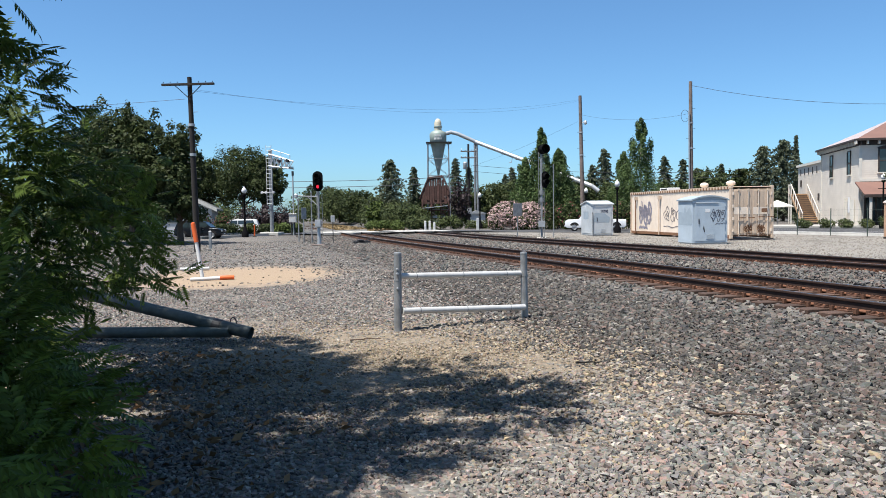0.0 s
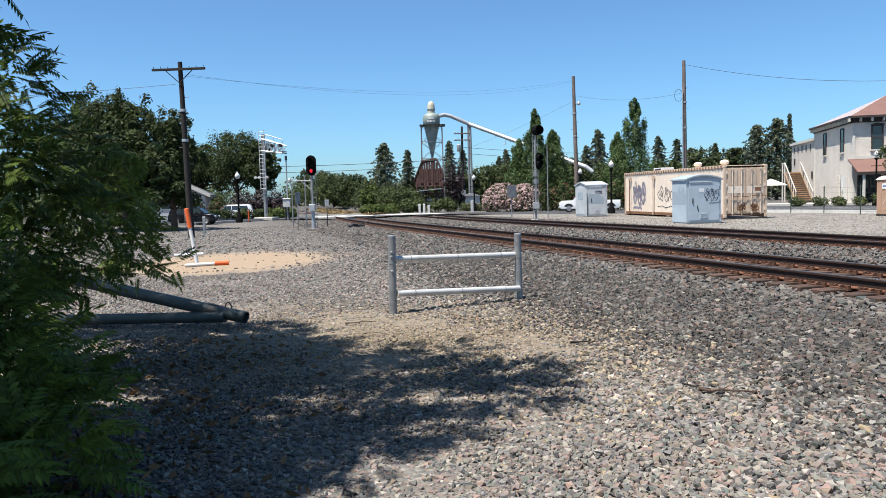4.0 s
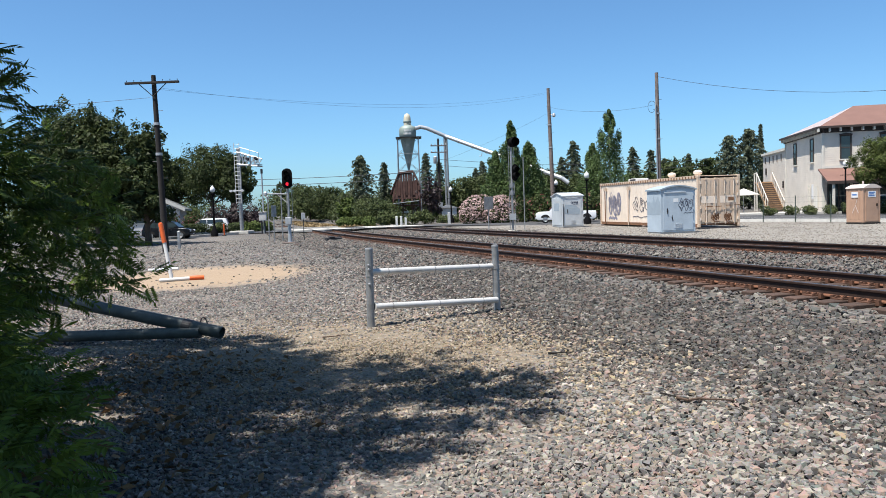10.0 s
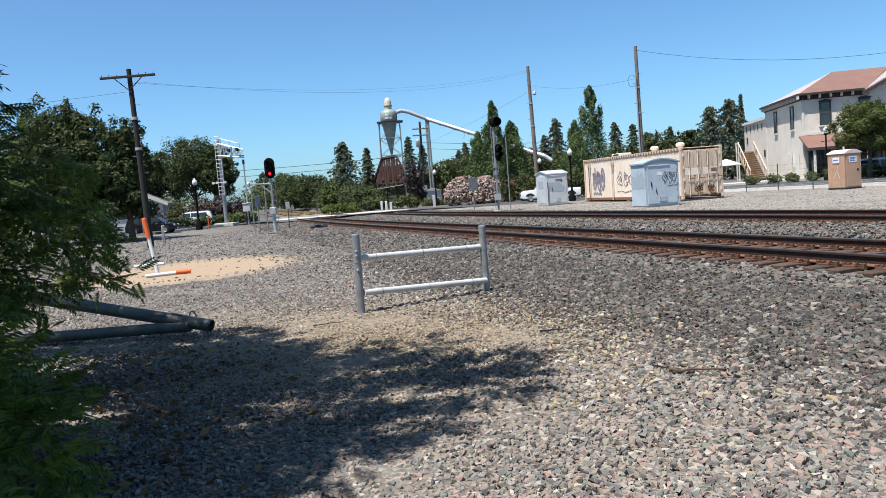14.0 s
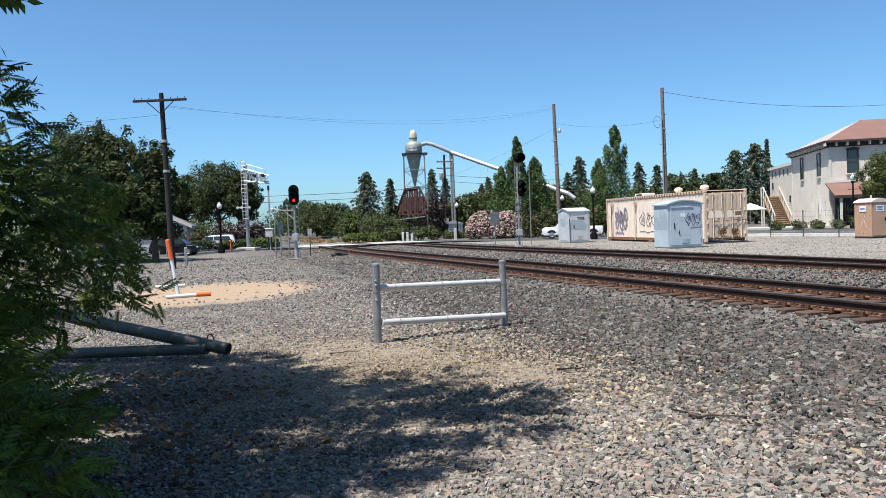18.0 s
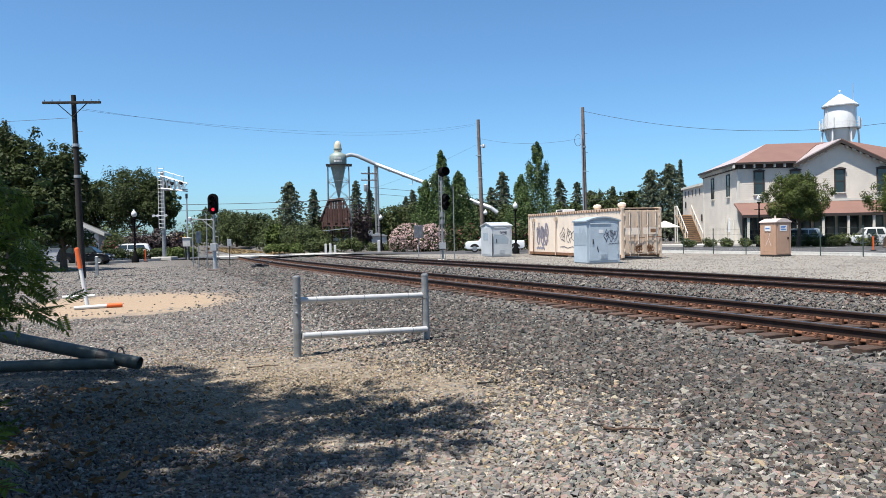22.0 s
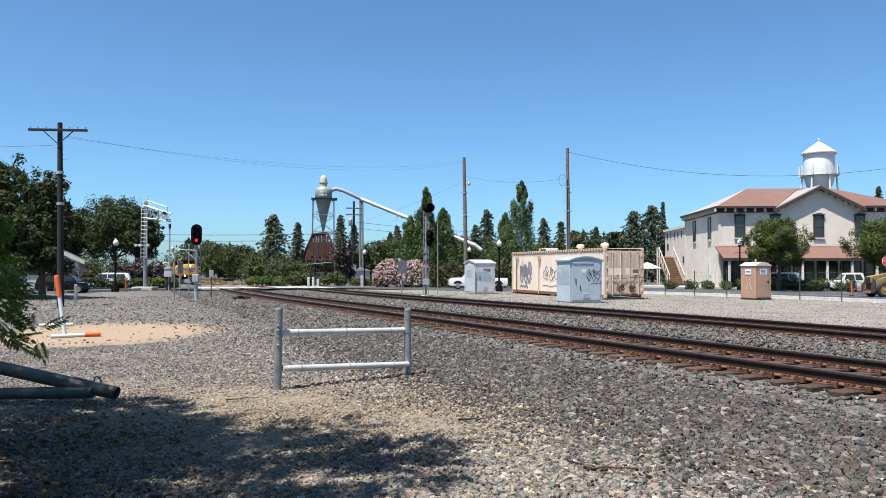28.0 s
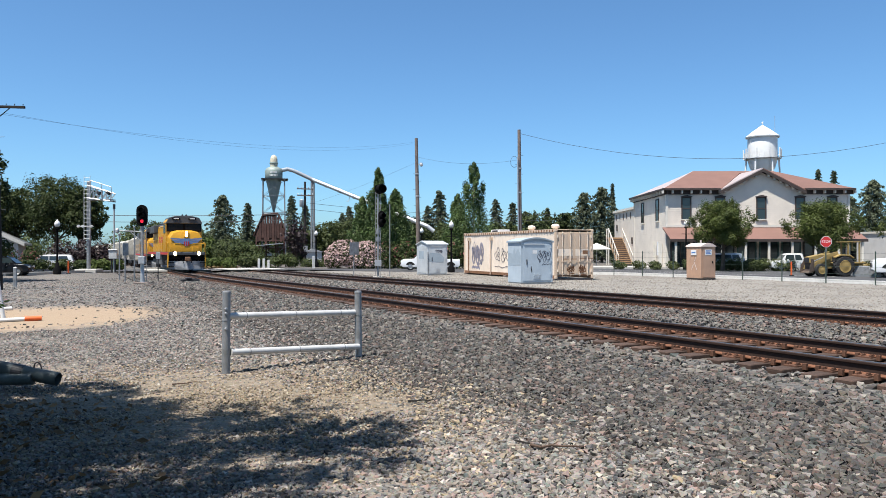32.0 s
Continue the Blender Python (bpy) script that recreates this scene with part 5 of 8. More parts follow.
# ---- wire fence along the road ----
def wire_fence():
    ob = thing("wire_fence", "thin green posts of a wire mesh fence along the kerb", "fence")
    line = [Vector(p) for p in ((21.2, 46.6), (25.0, 38.2), (27.1, 31), (32, 14))]
    pts = []
    for a, b in zip(line, line[1:]):
        n = max(1, round((b - a).length / 2.6))
        pts += [a.lerp(b, (k + 0.42) / n) for k in range(n)]
    for p in pts:
        q = part("post", tubes([((p.x, p.y, -0.1), (p.x, p.y, 1.55), 0.03)], 8), "fence_green", ob)
        part("cap", lathe(bmesh.new(), [(0.034, 0), (0.034, 0.03), (0.01, 0.05)], 8, (p.x, p.y, 1.55)), "fence_green", q)
    for z in (0.15, 0.5, 0.85, 1.2, 1.5):
        part("strand", bent_tube(bmesh.new(), [(p.x, p.y, z) for p in pts], 0.004, 4), "fence_green", ob)


wire_fence()


# ---- the old two-storey store ----
def lap_wall(parent, w, h, m, gable=None, material="siding"):
    """Clapboard wall in the plane y=0 of m, w wide and h high, each board lapped over the one below. gable: (left, right, peak)."""
    bm = bmesh.new()
    n = int(h / 0.17)
    rows = [(0, w, k * h / n, (k + 1) * h / n, 0, 0) for k in range(n)]
    if gable:
        a, b, p = gable
        g = int((p - h) / 0.17)
        for k in range(g):
            z0, z1 = h + k * (p - h) / g, h + (k + 1) * (p - h) / g
            f0, f1 = k / g, (k + 1) / g
            rows.append((a + (b - a) / 2 * f0, b - (b - a) / 2 * f0, z0, z1, (b - a) / 2 * (f1 - f0), 0))
    for x0, x1, z0, z1, cut, _ in rows:
        vs = [(x0, -0.012, z0), (x1, -0.012, z0), (x1 - cut, -0.006, z1), (x0 + cut, -0.006, z1), (x0, 0.0, z0), (x1, 0.0, z0)]
        put(bm, [m @ Vector(v) for v in vs], [(0, 1, 2, 3), (4, 5, 1, 0)])
    return part("siding", bm, material, parent, "horizontal grey-beige clapboards")


def sash_window(parent, m, w, h, hood=True):
    fr = bmesh.new()
    for r in ((-w / 2 - 0.1, -w / 2, -0.09, -0.03, 0, h), (w / 2, w / 2 + 0.1, -0.09, -0.03, 0, h), (-w / 2 - 0.1, w / 2 + 0.1, -0.09, -0.03, h, h + 0.1), (-w / 2, w / 2, -0.075, -0.03, h / 2 - 0.04, h / 2 + 0.04)):
        box(fr, *r, m)
    win = part("window", fr, "trim_dark", parent)
    for z0, z1 in ((0.0, h / 2 - 0.04), (h / 2 + 0.04, h)):
        part("pane", box(bmesh.new(), -w / 2, w / 2, -0.055, -0.04, z0, z1, m), "glass", win)
    part("sill", box(bmesh.new(), -w / 2 - 0.16, w / 2 + 0.16, -0.16, -0.03, -0.1, 0.0, m), "trim_white", win)
    if hood:
        arch = [(-w / 2 - 0.14, h + 0.08), (w / 2 + 0.14, h + 0.08), (w / 2 + 0.16, h + 0.15), (w / 4, h + 0.24), (0, h + 0.27), (-w / 4, h + 0.24), (-w / 2 - 0.16, h + 0.15)]
        part("hood", slab(bmesh.new(), arch, -0.2, -0.03, "y", m), "trim_dark", win)
    return win


def old_store():
    ob = thing("store_building", "two-storey grey-beige clapboard store with red-brown hip roof and porch", "building", pose(34.46, 62.03, 0, 0, 0, -13))
    W, D, H = 16.4, 12.0, 7.1
    I = Matrix.Identity(4)
    left = Matrix.Translation((0, D, 0)) @ pose(0, 0, 0, 0, 0, -90)
    right = Matrix.Translation((W, 0, 0)) @ pose(0, 0, 0, 0, 0, 90)
    part("core_wall", boxes((0.0, W, 0.0, D, 0, H - 0.02)), "siding", ob)
    lap_wall(ob, W, H, I, (5.15, 11.85, 8.75))
    lap_wall(ob, D, H, left)
    lap_wall(ob, D, H, right)
    part("gable_body", slab(bmesh.new(), [(5.15, H - 0.03), (11.85, H - 0.03), (8.5, 8.73)], 0.0, 5.0, "y"), "siding", ob)
    for x in (0.0, W):
        part("corner_board", boxes((x - 0.1, x + 0.1, -0.06, 0.08, 0, H)), "trim_white", ob)
    part("corner_board", boxes((-0.06, 0.08, D - 0.1, D + 0.1, 0, H)), "trim_white", ob)
    # hip roof
    o, zr, ze = 0.42, 9.4, 7.15
    e = [(-o, -o, ze), (W + o, -o, ze), (W + o, D + o, ze), (-o, D + o, ze)]
    r = [(4.3, D / 2, zr), (W - 4.3, D / 2, zr)]
    # the left hip takes the copy with sky glare painted in
    for name, vs, m in (("front_roof", [e[0], (4.85, -o, ze), (8.5, 5.0, 9.1), (8.5, D / 2, zr), r[0]], "roof"), ("front_roof", [(12.15, -o, ze), e[1], r[1], (8.5, D / 2, zr), (8.5, 5.0, 9.1)], "roof"), ("back_roof", [e[2], e[3], r[0], r[1]], "roof"), ("left_roof", [e[3], e[0], r[0]], "roof_glare"), ("right_roof", [e[1], e[2], r[1]], "roof")):
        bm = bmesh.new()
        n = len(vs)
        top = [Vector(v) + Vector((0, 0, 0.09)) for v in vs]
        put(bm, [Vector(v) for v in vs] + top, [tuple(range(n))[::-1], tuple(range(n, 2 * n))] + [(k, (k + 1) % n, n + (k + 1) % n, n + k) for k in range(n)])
        part(name, bm, m, ob, "metal hip of the roof, sky glare put into its colour" if m == "roof_glare" else "")
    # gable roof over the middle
    # left gable slope too gets the glare as a paler colour
    for name, x0, m in (("gable_slope", 4.6, "roof_glare"), ("gable_slope", 12.4, "roof")):
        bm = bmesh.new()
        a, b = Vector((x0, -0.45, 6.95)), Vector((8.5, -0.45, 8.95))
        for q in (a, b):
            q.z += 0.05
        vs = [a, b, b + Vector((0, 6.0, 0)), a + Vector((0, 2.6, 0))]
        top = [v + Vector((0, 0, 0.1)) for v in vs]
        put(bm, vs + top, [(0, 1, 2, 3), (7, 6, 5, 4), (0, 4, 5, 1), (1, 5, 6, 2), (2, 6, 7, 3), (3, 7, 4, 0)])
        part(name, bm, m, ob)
        d = (b - a)
        bm = bmesh.new()
        s = Vector((0, 0, -0.28))
        put(bm, [a, b, b + s, a + s, a + Vector((0, -0.06, 0)), b + Vector((0, -0.06, 0)), b + s + Vector((0, -0.06, 0)), a + s + Vector((0, -0.06, 0))], [(0, 1, 2, 3), (7, 6, 5, 4), (0, 4, 5, 1), (3, 2, 6, 7), (0, 3, 7, 4), (1, 5, 6, 2)])
        part("bargeboard", bm, "trim_dark", ob)
        for k in range(1, 7):
            c = a.lerp(b, k / 7)
            part("bracket", boxes((c.x - 0.08, c.x + 0.08, -0.4, -0.04, c.z - 0.42, c.z - 0.1)), "trim_white", ob)
    # eaves: dark frieze with pale brackets
    for x0, x1 in ((-o, 4.7), (12.3, W + o)):
        part("frieze", boxes((x0, x1, -0.09, -0.04, ze - 0.42, ze)), "trim_dark", ob)
        part("gutter", boxes((x0, x1, -o - 0.08, -o + 0.02, ze - 0.06, ze + 0.12)), "trim_dark", ob)
        n = int((x1 - x0) / 0.85)
        for k in range(n + 1):
            x = x0 + (x1 - x0) * k / n
            part("bracket", boxes((x - 0.06, x + 0.06, -o, -0.03, ze - 0.34, ze - 0.02)), "trim_white", ob)
    part("frieze", boxes((-0.09, -0.04, -o, D + o, ze - 0.42, ze)), "trim_dark", ob)
    part("gutter", boxes((-o - 0.08, -o + 0.02, -o, D + o, ze - 0.06, ze + 0.12)), "trim_dark", ob)
    for k in range(14):
        y = D * k / 13
        part("bracket", boxes((-o, -0.03, y - 0.06, y + 0.06, ze - 0.34, ze - 0.02)), "trim_white", ob)
    for x in (1.75, 4.8, 8.5, 12.0, 14.9):
        sash_window(ob, Matrix.Translation((x, 0, 4.5)), 0.70, 1.9)
    for y in (3.0, 8.4):
        sash_window(ob, left @ Matrix.Translation((D - y, 0, 4.45)), 0.8, 1.95, False)
    # porch along the front
    pr = bmesh.new()
    slab(pr, [(-2.55, 2.55), (-2.55, 2.66), (-0.04, 3.75), (-0.04, 3.6)], -0.4, W + 0.3, "x")
    part("porch_roof", pr, "roof", ob, "red-brown sloping porch roof")
    part("porch_fascia", boxes((-0.42, W + 0.32, -2.62, -2.552, 2.42, 2.66)), "trim_dark", ob)
    part("porch_band", boxes((-0.1, W + 0.1, -0.10, -0.045, 3.76, 3.96)), "trim_white", ob)
    for k in range(9):
        x = 0.1 + (W - 0.2) * k / 8
        p = part("porch_post", soft(boxes((x - 0.09, x + 0.09, -2.5, -2.32, 0.15, 2.5)), 0.015, 1), "trim_white", ob)
        part("post_base", boxes((x - 0.13, x + 0.13, -2.54, -2.28, 0.14, 0.4)), "trim_white", p)
    part("porch_floor", boxes((-0.3, W + 0.3, -2.7, -0.0, 0.0, 0.16)), "concrete", ob)
    for k in range(8):
        x0, x1 = 0.3 + 2.0 * k, 0.3 + 2.0 * k + 1.75
        f = bmesh.new()
        for r_ in ((x0, x1, -0.13, -0.05, 0.16, 0.5), (x0, x1, -0.13, -0.05, 2.55, 2.75), (x0, x0 + 0.1, -0.13, -0.05, 0.5, 2.55), (x1 - 0.1, x1, -0.13, -0.05, 0.5, 2.55), ((x0 + x1) / 2 - 0.05, (x0 + x1) / 2 + 0.05, -0.13, -0.05, 0.5, 2.55)):
            box(f, *r_)
        s = part("shop_front", f, "green_frame" if k in (3, 4, 5) else "trim_dark", ob)
        part("pane", boxes((x0 + 0.1, (x0 + x1) / 2 - 0.05, -0.09, -0.075, 0.5, 2.55)), "glass", s)
        part("pane", boxes(((x0 + x1) / 2 + 0.05, x1 - 0.1, -0.09, -0.075, 0.5, 2.55)), "glass", s)
    # side door with a white lattice and lamp
    part("side_door", box(bmesh.new(), 9.6, 10.7, -0.09, -0.037, 0.1, 2.3, left), "trim_white", ob)
    lat = bmesh.new()
    for k in range(5):
        box(lat, 8.0 + 0.17 * k, 8.05 + 0.17 * k, -0.14, -0.09, 0.4, 2.5, left)
    for k in range(8):
        box(lat, 8.0, 8.73, -0.135, -0.095, 0.5 + 0.27 * k, 0.55 + 0.27 * k, left)
    part("lattice", lat, "trim_white", ob, "white garden lattice on the wall")
    part("notice_board", box(bmesh.new(), 9.0, 9.45, -0.10, -0.037, 1.2, 2.5, left), "sticker", ob)
    # lower rear wing with a flat parapet
    part("rear_wing", boxes((0.3, W - 2, D, D + 11, 0, 6.15)), "siding", ob)
    rear = Matrix.Translation((0.3, D + 11, 0)) @ pose(0, 0, 0, 0, 0, -90)
    lap_wall(ob, 11, 6.15, rear)
    part("parapet", boxes((0.1, W - 1.8, D + 0.1, D + 11.2, 6.15, 6.4)), "trim_white", ob)
    for k in range(6):
        part("vent_slot", box(bmesh.new(), 1.2 + 1.7 * k, 1.42 + 1.7 * k, -0.06, -0.03, 5.2, 5.9, rear), "trim_dark", ob)
    for x, z in ((1.2, 4.0), (5.0, 2.6), (8.6, 2.4)):
        part("small_window", box(bmesh.new(), x, x + 0.55, -0.07, -0.03, z, z + 0.7, rear), "trim_dark", ob)
    # outside stair of new lumber
    st = part("stair", box(bmesh.new(), 3.2, 4.4, -1.65, -0.05, 3.02, 3.17, rear), "stair_wood", ob, "pale new lumber outside stair")
    for k in range(14):
        x, z = 4.4 + 0.355 * k, 3.02 - 0.215 * k
        # darker wood puts the shade under each tread into the riser's colour
        part("riser", box(bmesh.new(), x, x + 0.32, -1.55, -0.15, z - 0.22, z, rear), "pole_wood", st, "riser board in dark wood, shade put into its colour")
        part("tread", box(bmesh.new(), x - 0.02, x + 0.39, -1.6, -0.12, z, z + 0.055, rear), "stair_wood", st)
    for y in (-1.68, -0.12):
        part("stringer", slab(bmesh.new(), [(4.4, 2.75), (4.4, 3.15), (9.45, 0.1), (9.0, 0.0)], y, y + 0.06, "y", rear), "stair_wood", st)
        part("handrail", slab(bmesh.new(), [(4.4, 4.1), (4.4, 4.22), (9.5, 1.16), (9.5, 1.02)], y, y + 0.06, "y", rear), "trim_white", st)
        for k in range(6):
            x = 4.45 + 0.98 * k
            part("baluster", box(bmesh.new(), x - 0.045, x + 0.045, y, y + 0.06, max(0.0, 2.95 - 0.606 * (x - 4.4)), 4.12 - 0.6 * (x - 4.4), rear), "trim_white", st)
    for x in (3.25, 4.35):
        part("stair_post", box(bmesh.new(), x - 0.06, x + 0.06, -1.7, -1.58, 0, 4.2, rear), "trim_white", st)
    part("landing_rail", box(bmesh.new(), 3.2, 4.4, -1.68, -1.62, 4.05, 4.2, rear), "trim_white", st)


old_store()


def side_shop():
    ob = thing("shop_building", "low white stucco shop with a brown awning", "building", pose(55.5, 57.6, 0, 0, 0, -14))
    part("wall", boxes((0, 13, 0, 8, 0, 3.3)), "stucco", ob)
    part("parapet", boxes((-0.1, 13.1, -0.1, 8.1, 3.3, 3.5)), "trim_white", ob)
    part("awning", slab(bmesh.new(), [(-1.8, 2.3), (-1.8, 2.42), (-0.02, 3.1), (-0.02, 2.95)], 0.2, 12.8, "x"), "roof", ob)
    for k in range(4):
        f = part("shop_front", boxes((0.6 + 3.1 * k, 3.3 + 3.1 * k, -0.06, 0.0, 0.3, 2.4)), "trim_dark", ob)
        part("pane", boxes((0.75 + 3.1 * k, 3.15 + 3.1 * k, -0.08, -0.062, 0.6, 2.3)), "glass", f)


side_shop()


def parasol(x, y, h, label):
    ob = thing("parasol", label, "parasol", pose(x, y, 0), "parasols by the stair")
    part("pole", tubes([((0, 0, 0), (0, 0, h), 0.03)]), "galv", ob)
    part("canopy", lathe(bmesh.new(), [(1.5, h - 0.55), (1.5, h - 0.48), (0.05, h + 0.1), (0.02, h)], 8), "trim_white", ob)


parasol(31.2, 70.0, 2.3, "cream open parasol over a yard table")


def far_gable_house():
    ob = thing("house", "small grey house with a white-trimmed gable among trees", "house", pose(-24.9, 69.5, -0.2, 0, 0, 12) @ Matrix.Diagonal((1.0, 1.0, 1.18, 1.0)))
    part("wall", slab(bmesh.new(), [(-3.4, -0.3), (3.4, -0.3), (3.4, 2.1), (0.0, 3.5), (-3.4, 2.1)], 0, 7, "y"), "stucco", ob)
    for s in (-1, 1):
        r = part("roof_slope", slab(bmesh.new(), [(0, 3.6), (0, 3.75), (s * 3.9, 2.1), (s * 3.9, 1.95)], -0.4, 7.4, "y"), "galv_post", ob)
        part("verge_board", slab(bmesh.new(), [(0, 3.5), (0, 3.8), (s * 3.9, 2.15), (s * 3.9, 1.88)], -0.46, -0.405, "y"), "trim_white", r)
    w = part("window", boxes((-0.6, 0.6, -0.05, -0.0, 1.0, 2.0)), "trim_white", ob)
    part("pane", boxes((-0.5, 0.5, -0.07, -0.052, 1.08, 1.92)), "glass", w)


far_gable_house()


# ---- water tower, cyclone and mill ----
def water_tower():
    ob = thing("water_tower", "white steel water tower with conical roof and railing", "water tower", pose(86.3, 121.0, -1.6) @ Matrix.Diagonal((0.78, 0.78, 0.98, 1)))
    part("tank", lathe(bmesh.new(), [(0.3, 17.2), (1.6, 17.6), (2.7, 18.6), (3.2, 20.0), (3.25, 20.6), (3.25, 24.4), (3.2, 24.5)], 32), "tank_white", ob, "", True)
    part("roof", lathe(bmesh.new(), [(3.7, 24.3), (3.75, 24.5), (2.4, 25.4), (0.3, 26.6), (0.1, 26.65)], 32), "tank_white", ob, "white conical cap", True)
    part("finial", lathe(bmesh.new(), [(0.05, 26.6), (0.05, 26.9), (0.2, 27.0), (0.2, 27.2), (0.05, 27.3)], 10), "tank_white", ob)
    ring = lathe(bmesh.new(), [(3.25, 20.3), (4.0, 20.3), (4.0, 20.42), (3.25, 20.42)], 32)
    wk = part("walkway", ring, "galv", ob)
    for k in range(24):
        a = 2 * math.pi * k / 24
        part("stanchion", tubes([((3.95 * math.cos(a), 3.95 * math.sin(a), 20.4), (3.95 * math.cos(a), 3.95 * math.sin(a), 21.5), 0.04)], 5), "tank_white", wk)
    for z in (20.95, 21.5):
        part("railing", tubes([((3.95 * math.cos(a), 3.95 * math.sin(a), z), (3.95 * math.cos(a + 0.27), 3.95 * math.sin(a + 0.27), z), 0.04) for a in np.arange(0, 6.28, 0.2618)], 5), "tank_white", wk)
    for k in range(6):
        a = 2 * math.pi * (k + 0.5) / 6
        part("leg", tubes([((5.2 * math.cos(a), 5.2 * math.sin(a), 0), (3.5 * math.cos(a), 3.5 * math.sin(a), 20.6), 0.2)], 8), "tank_white", ob)
    for k in range(9):
        a = 2 * math.pi * k / 9 + 0.3
        part("antenna", soft(boxes((-0.12, 0.12, -0.1, 0.1, -0.9, 0.9)), 0.02, 1), "white_plastic", wk).matrix_basis = pose(4.15 * math.cos(a), 4.15 * math.sin(a), 21.3, 0, 0, math.degrees(a))
    part("riser", tubes([((0, 0, 0), (0, 0, 15.8), 0.5)], 14), "tank_white", ob)
    part("ladder", tubes([((-3.3, -0.3, 19), (-3.3, -0.3, 24.5), 0.05), ((-3.3, 0.3, 19), (-3.3, 0.3, 24.5), 0.05)], 5), "tank_white", ob)
    part("mast", tubes([((3.3, 0, 24.4), (3.3, 0, 28.5), 0.05)], 6), "galv", ob)


water_tower()


def cyclone():
    ob = thing("dust_cyclone", "pale green steel dust cyclone on a lattice tower", "silo", pose(-0.45, 95.0, 0))
    part("drum", lathe(bmesh.new(), [(0.92, 10.45), (1.05, 10.6), (1.07, 11.5), (0.9, 11.8), (0.5, 12.0)], 28), "silo", ob, "", True)
    part("cone", lathe(bmesh.new(), [(0.10, 6.1), (0.14, 6.5), (0.98, 10.5), (0.95, 10.55)], 28), "silo", ob, "tapering discharge cone", True)
    part("dome", lathe(bmesh.new(), [(0.44, 11.85), (0.46, 12.3), (0.44, 12.95), (0.30, 13.35), (0.05, 13.5)], 22), "silo_dome", ob, "cream rounded cap", True)
    part("collar", lathe(bmesh.new(), [(0.5, 12.35), (0.52, 12.4), (0.52, 12.5), (0.5, 12.55)], 22), "silo", ob)
    part("spout", tubes([((0, 0, 3.2), (0, 0, 6.2), 0.09)], 10), "silo", ob)
    # plain bars where the maker's letters stand
    for z, w in ((11.15, 0.7), (10.78, 0.85)):
        bm = bmesh.new()
        for k in range(6):
            a0, a1 = -math.pi / 2 - w / 2 * 1.1 + w * 1.1 * k / 6, -math.pi / 2 - w / 2 * 1.1 + w * 1.1 * (k + 0.7) / 6
            put(bm, [(1.085 * math.cos(a), 1.085 * math.sin(a), zz) for a, zz in ((a0, z), (a1, z), (a1, z + 0.24), (a0, z + 0.24))], [(0, 1, 2, 3)])
        part("letter_bar", bm, "white_plastic", ob, "pale worn letter bars")
    legs = [(-1.4, -1.35), (1.4, -1.35), (1.4, 1.35), (-1.4, 1.35)]
    for x, y in legs:
        part("leg", tubes([((x, y, 0), (x * 0.92, y * 0.92, 10.5), 0.07)], 6), "galv_post", ob)
    for z0, z1 in ((0, 2.1), (2.1, 4.2), (4.2, 6.3), (6.3, 8.4), (8.4, 10.45)):
        for k in range(4):
            a, b = legs[k], legs[(k + 1) % 4]
            f0, f1 = 1 - 0.08 * z0 / 10.5, 1 - 0.08 * z1 / 10.5
            part("cross_brace", tubes([((a[0] * f0, a[1] * f0, z0), (b[0] * f1, b[1] * f1, z1), 0.025), ((b[0] * f0, b[1] * f0, z0), (a[0] * f1, a[1] * f1, z1), 0.025), ((a[0] * f1, a[1] * f1, z1), (b[0] * f1, b[1] * f1, z1), 0.035)], 5), "galv_post", ob)
    part("platform", boxes((-1.5, 1.7, -1.5, 1.5, 10.40, 10.46)), "dark_steel", ob)
    # conveying tube that slopes down over its own support
    d = thing("conveyor_tube", "long bright steel conveyor tube sloping down from the cyclone", "conveyor", pose(0, 0, 0))
    pts = [Vector((0.5, 94.6, 11.55)), Vector((1.2, 94.9, 11.75)), Vector((2.0, 94.9, 11.55)), Vector((4.3, 94.9, 10.5)), Vector((17.2, 86.4, 4.5)), Vector((17.9, 86.1, 3.9))]
    for a, b in zip(pts, pts[1:]):
        part("segment", tubes([(a, b, 0.24)], 16), "tube", d, "", True)
    for k in range(1, 8):
        c = pts[3].lerp(pts[4], k / 8)
        v = (pts[4] - pts[3]).normalized()
        part("flange", tubes([(c - v * 0.05, c + v * 0.05, 0.30)], 16), "tube", d)
    part("support_mast", tubes([((4.15, 94.9, 0), (4.15, 94.9, 10.8), 0.13), ((4.5, 94.9, 0), (4.4, 94.9, 10.6), 0.13)], 8), "galv_post", d)
    part("hanger", tubes([((8.6, 92.0, 8.3), (8.5, 92.0, 7.7), 0.04), ((8.5, 92.0, 7.7), (8.2, 92.0, 7.7), 0.04)], 6), "galv", d)


cyclone()


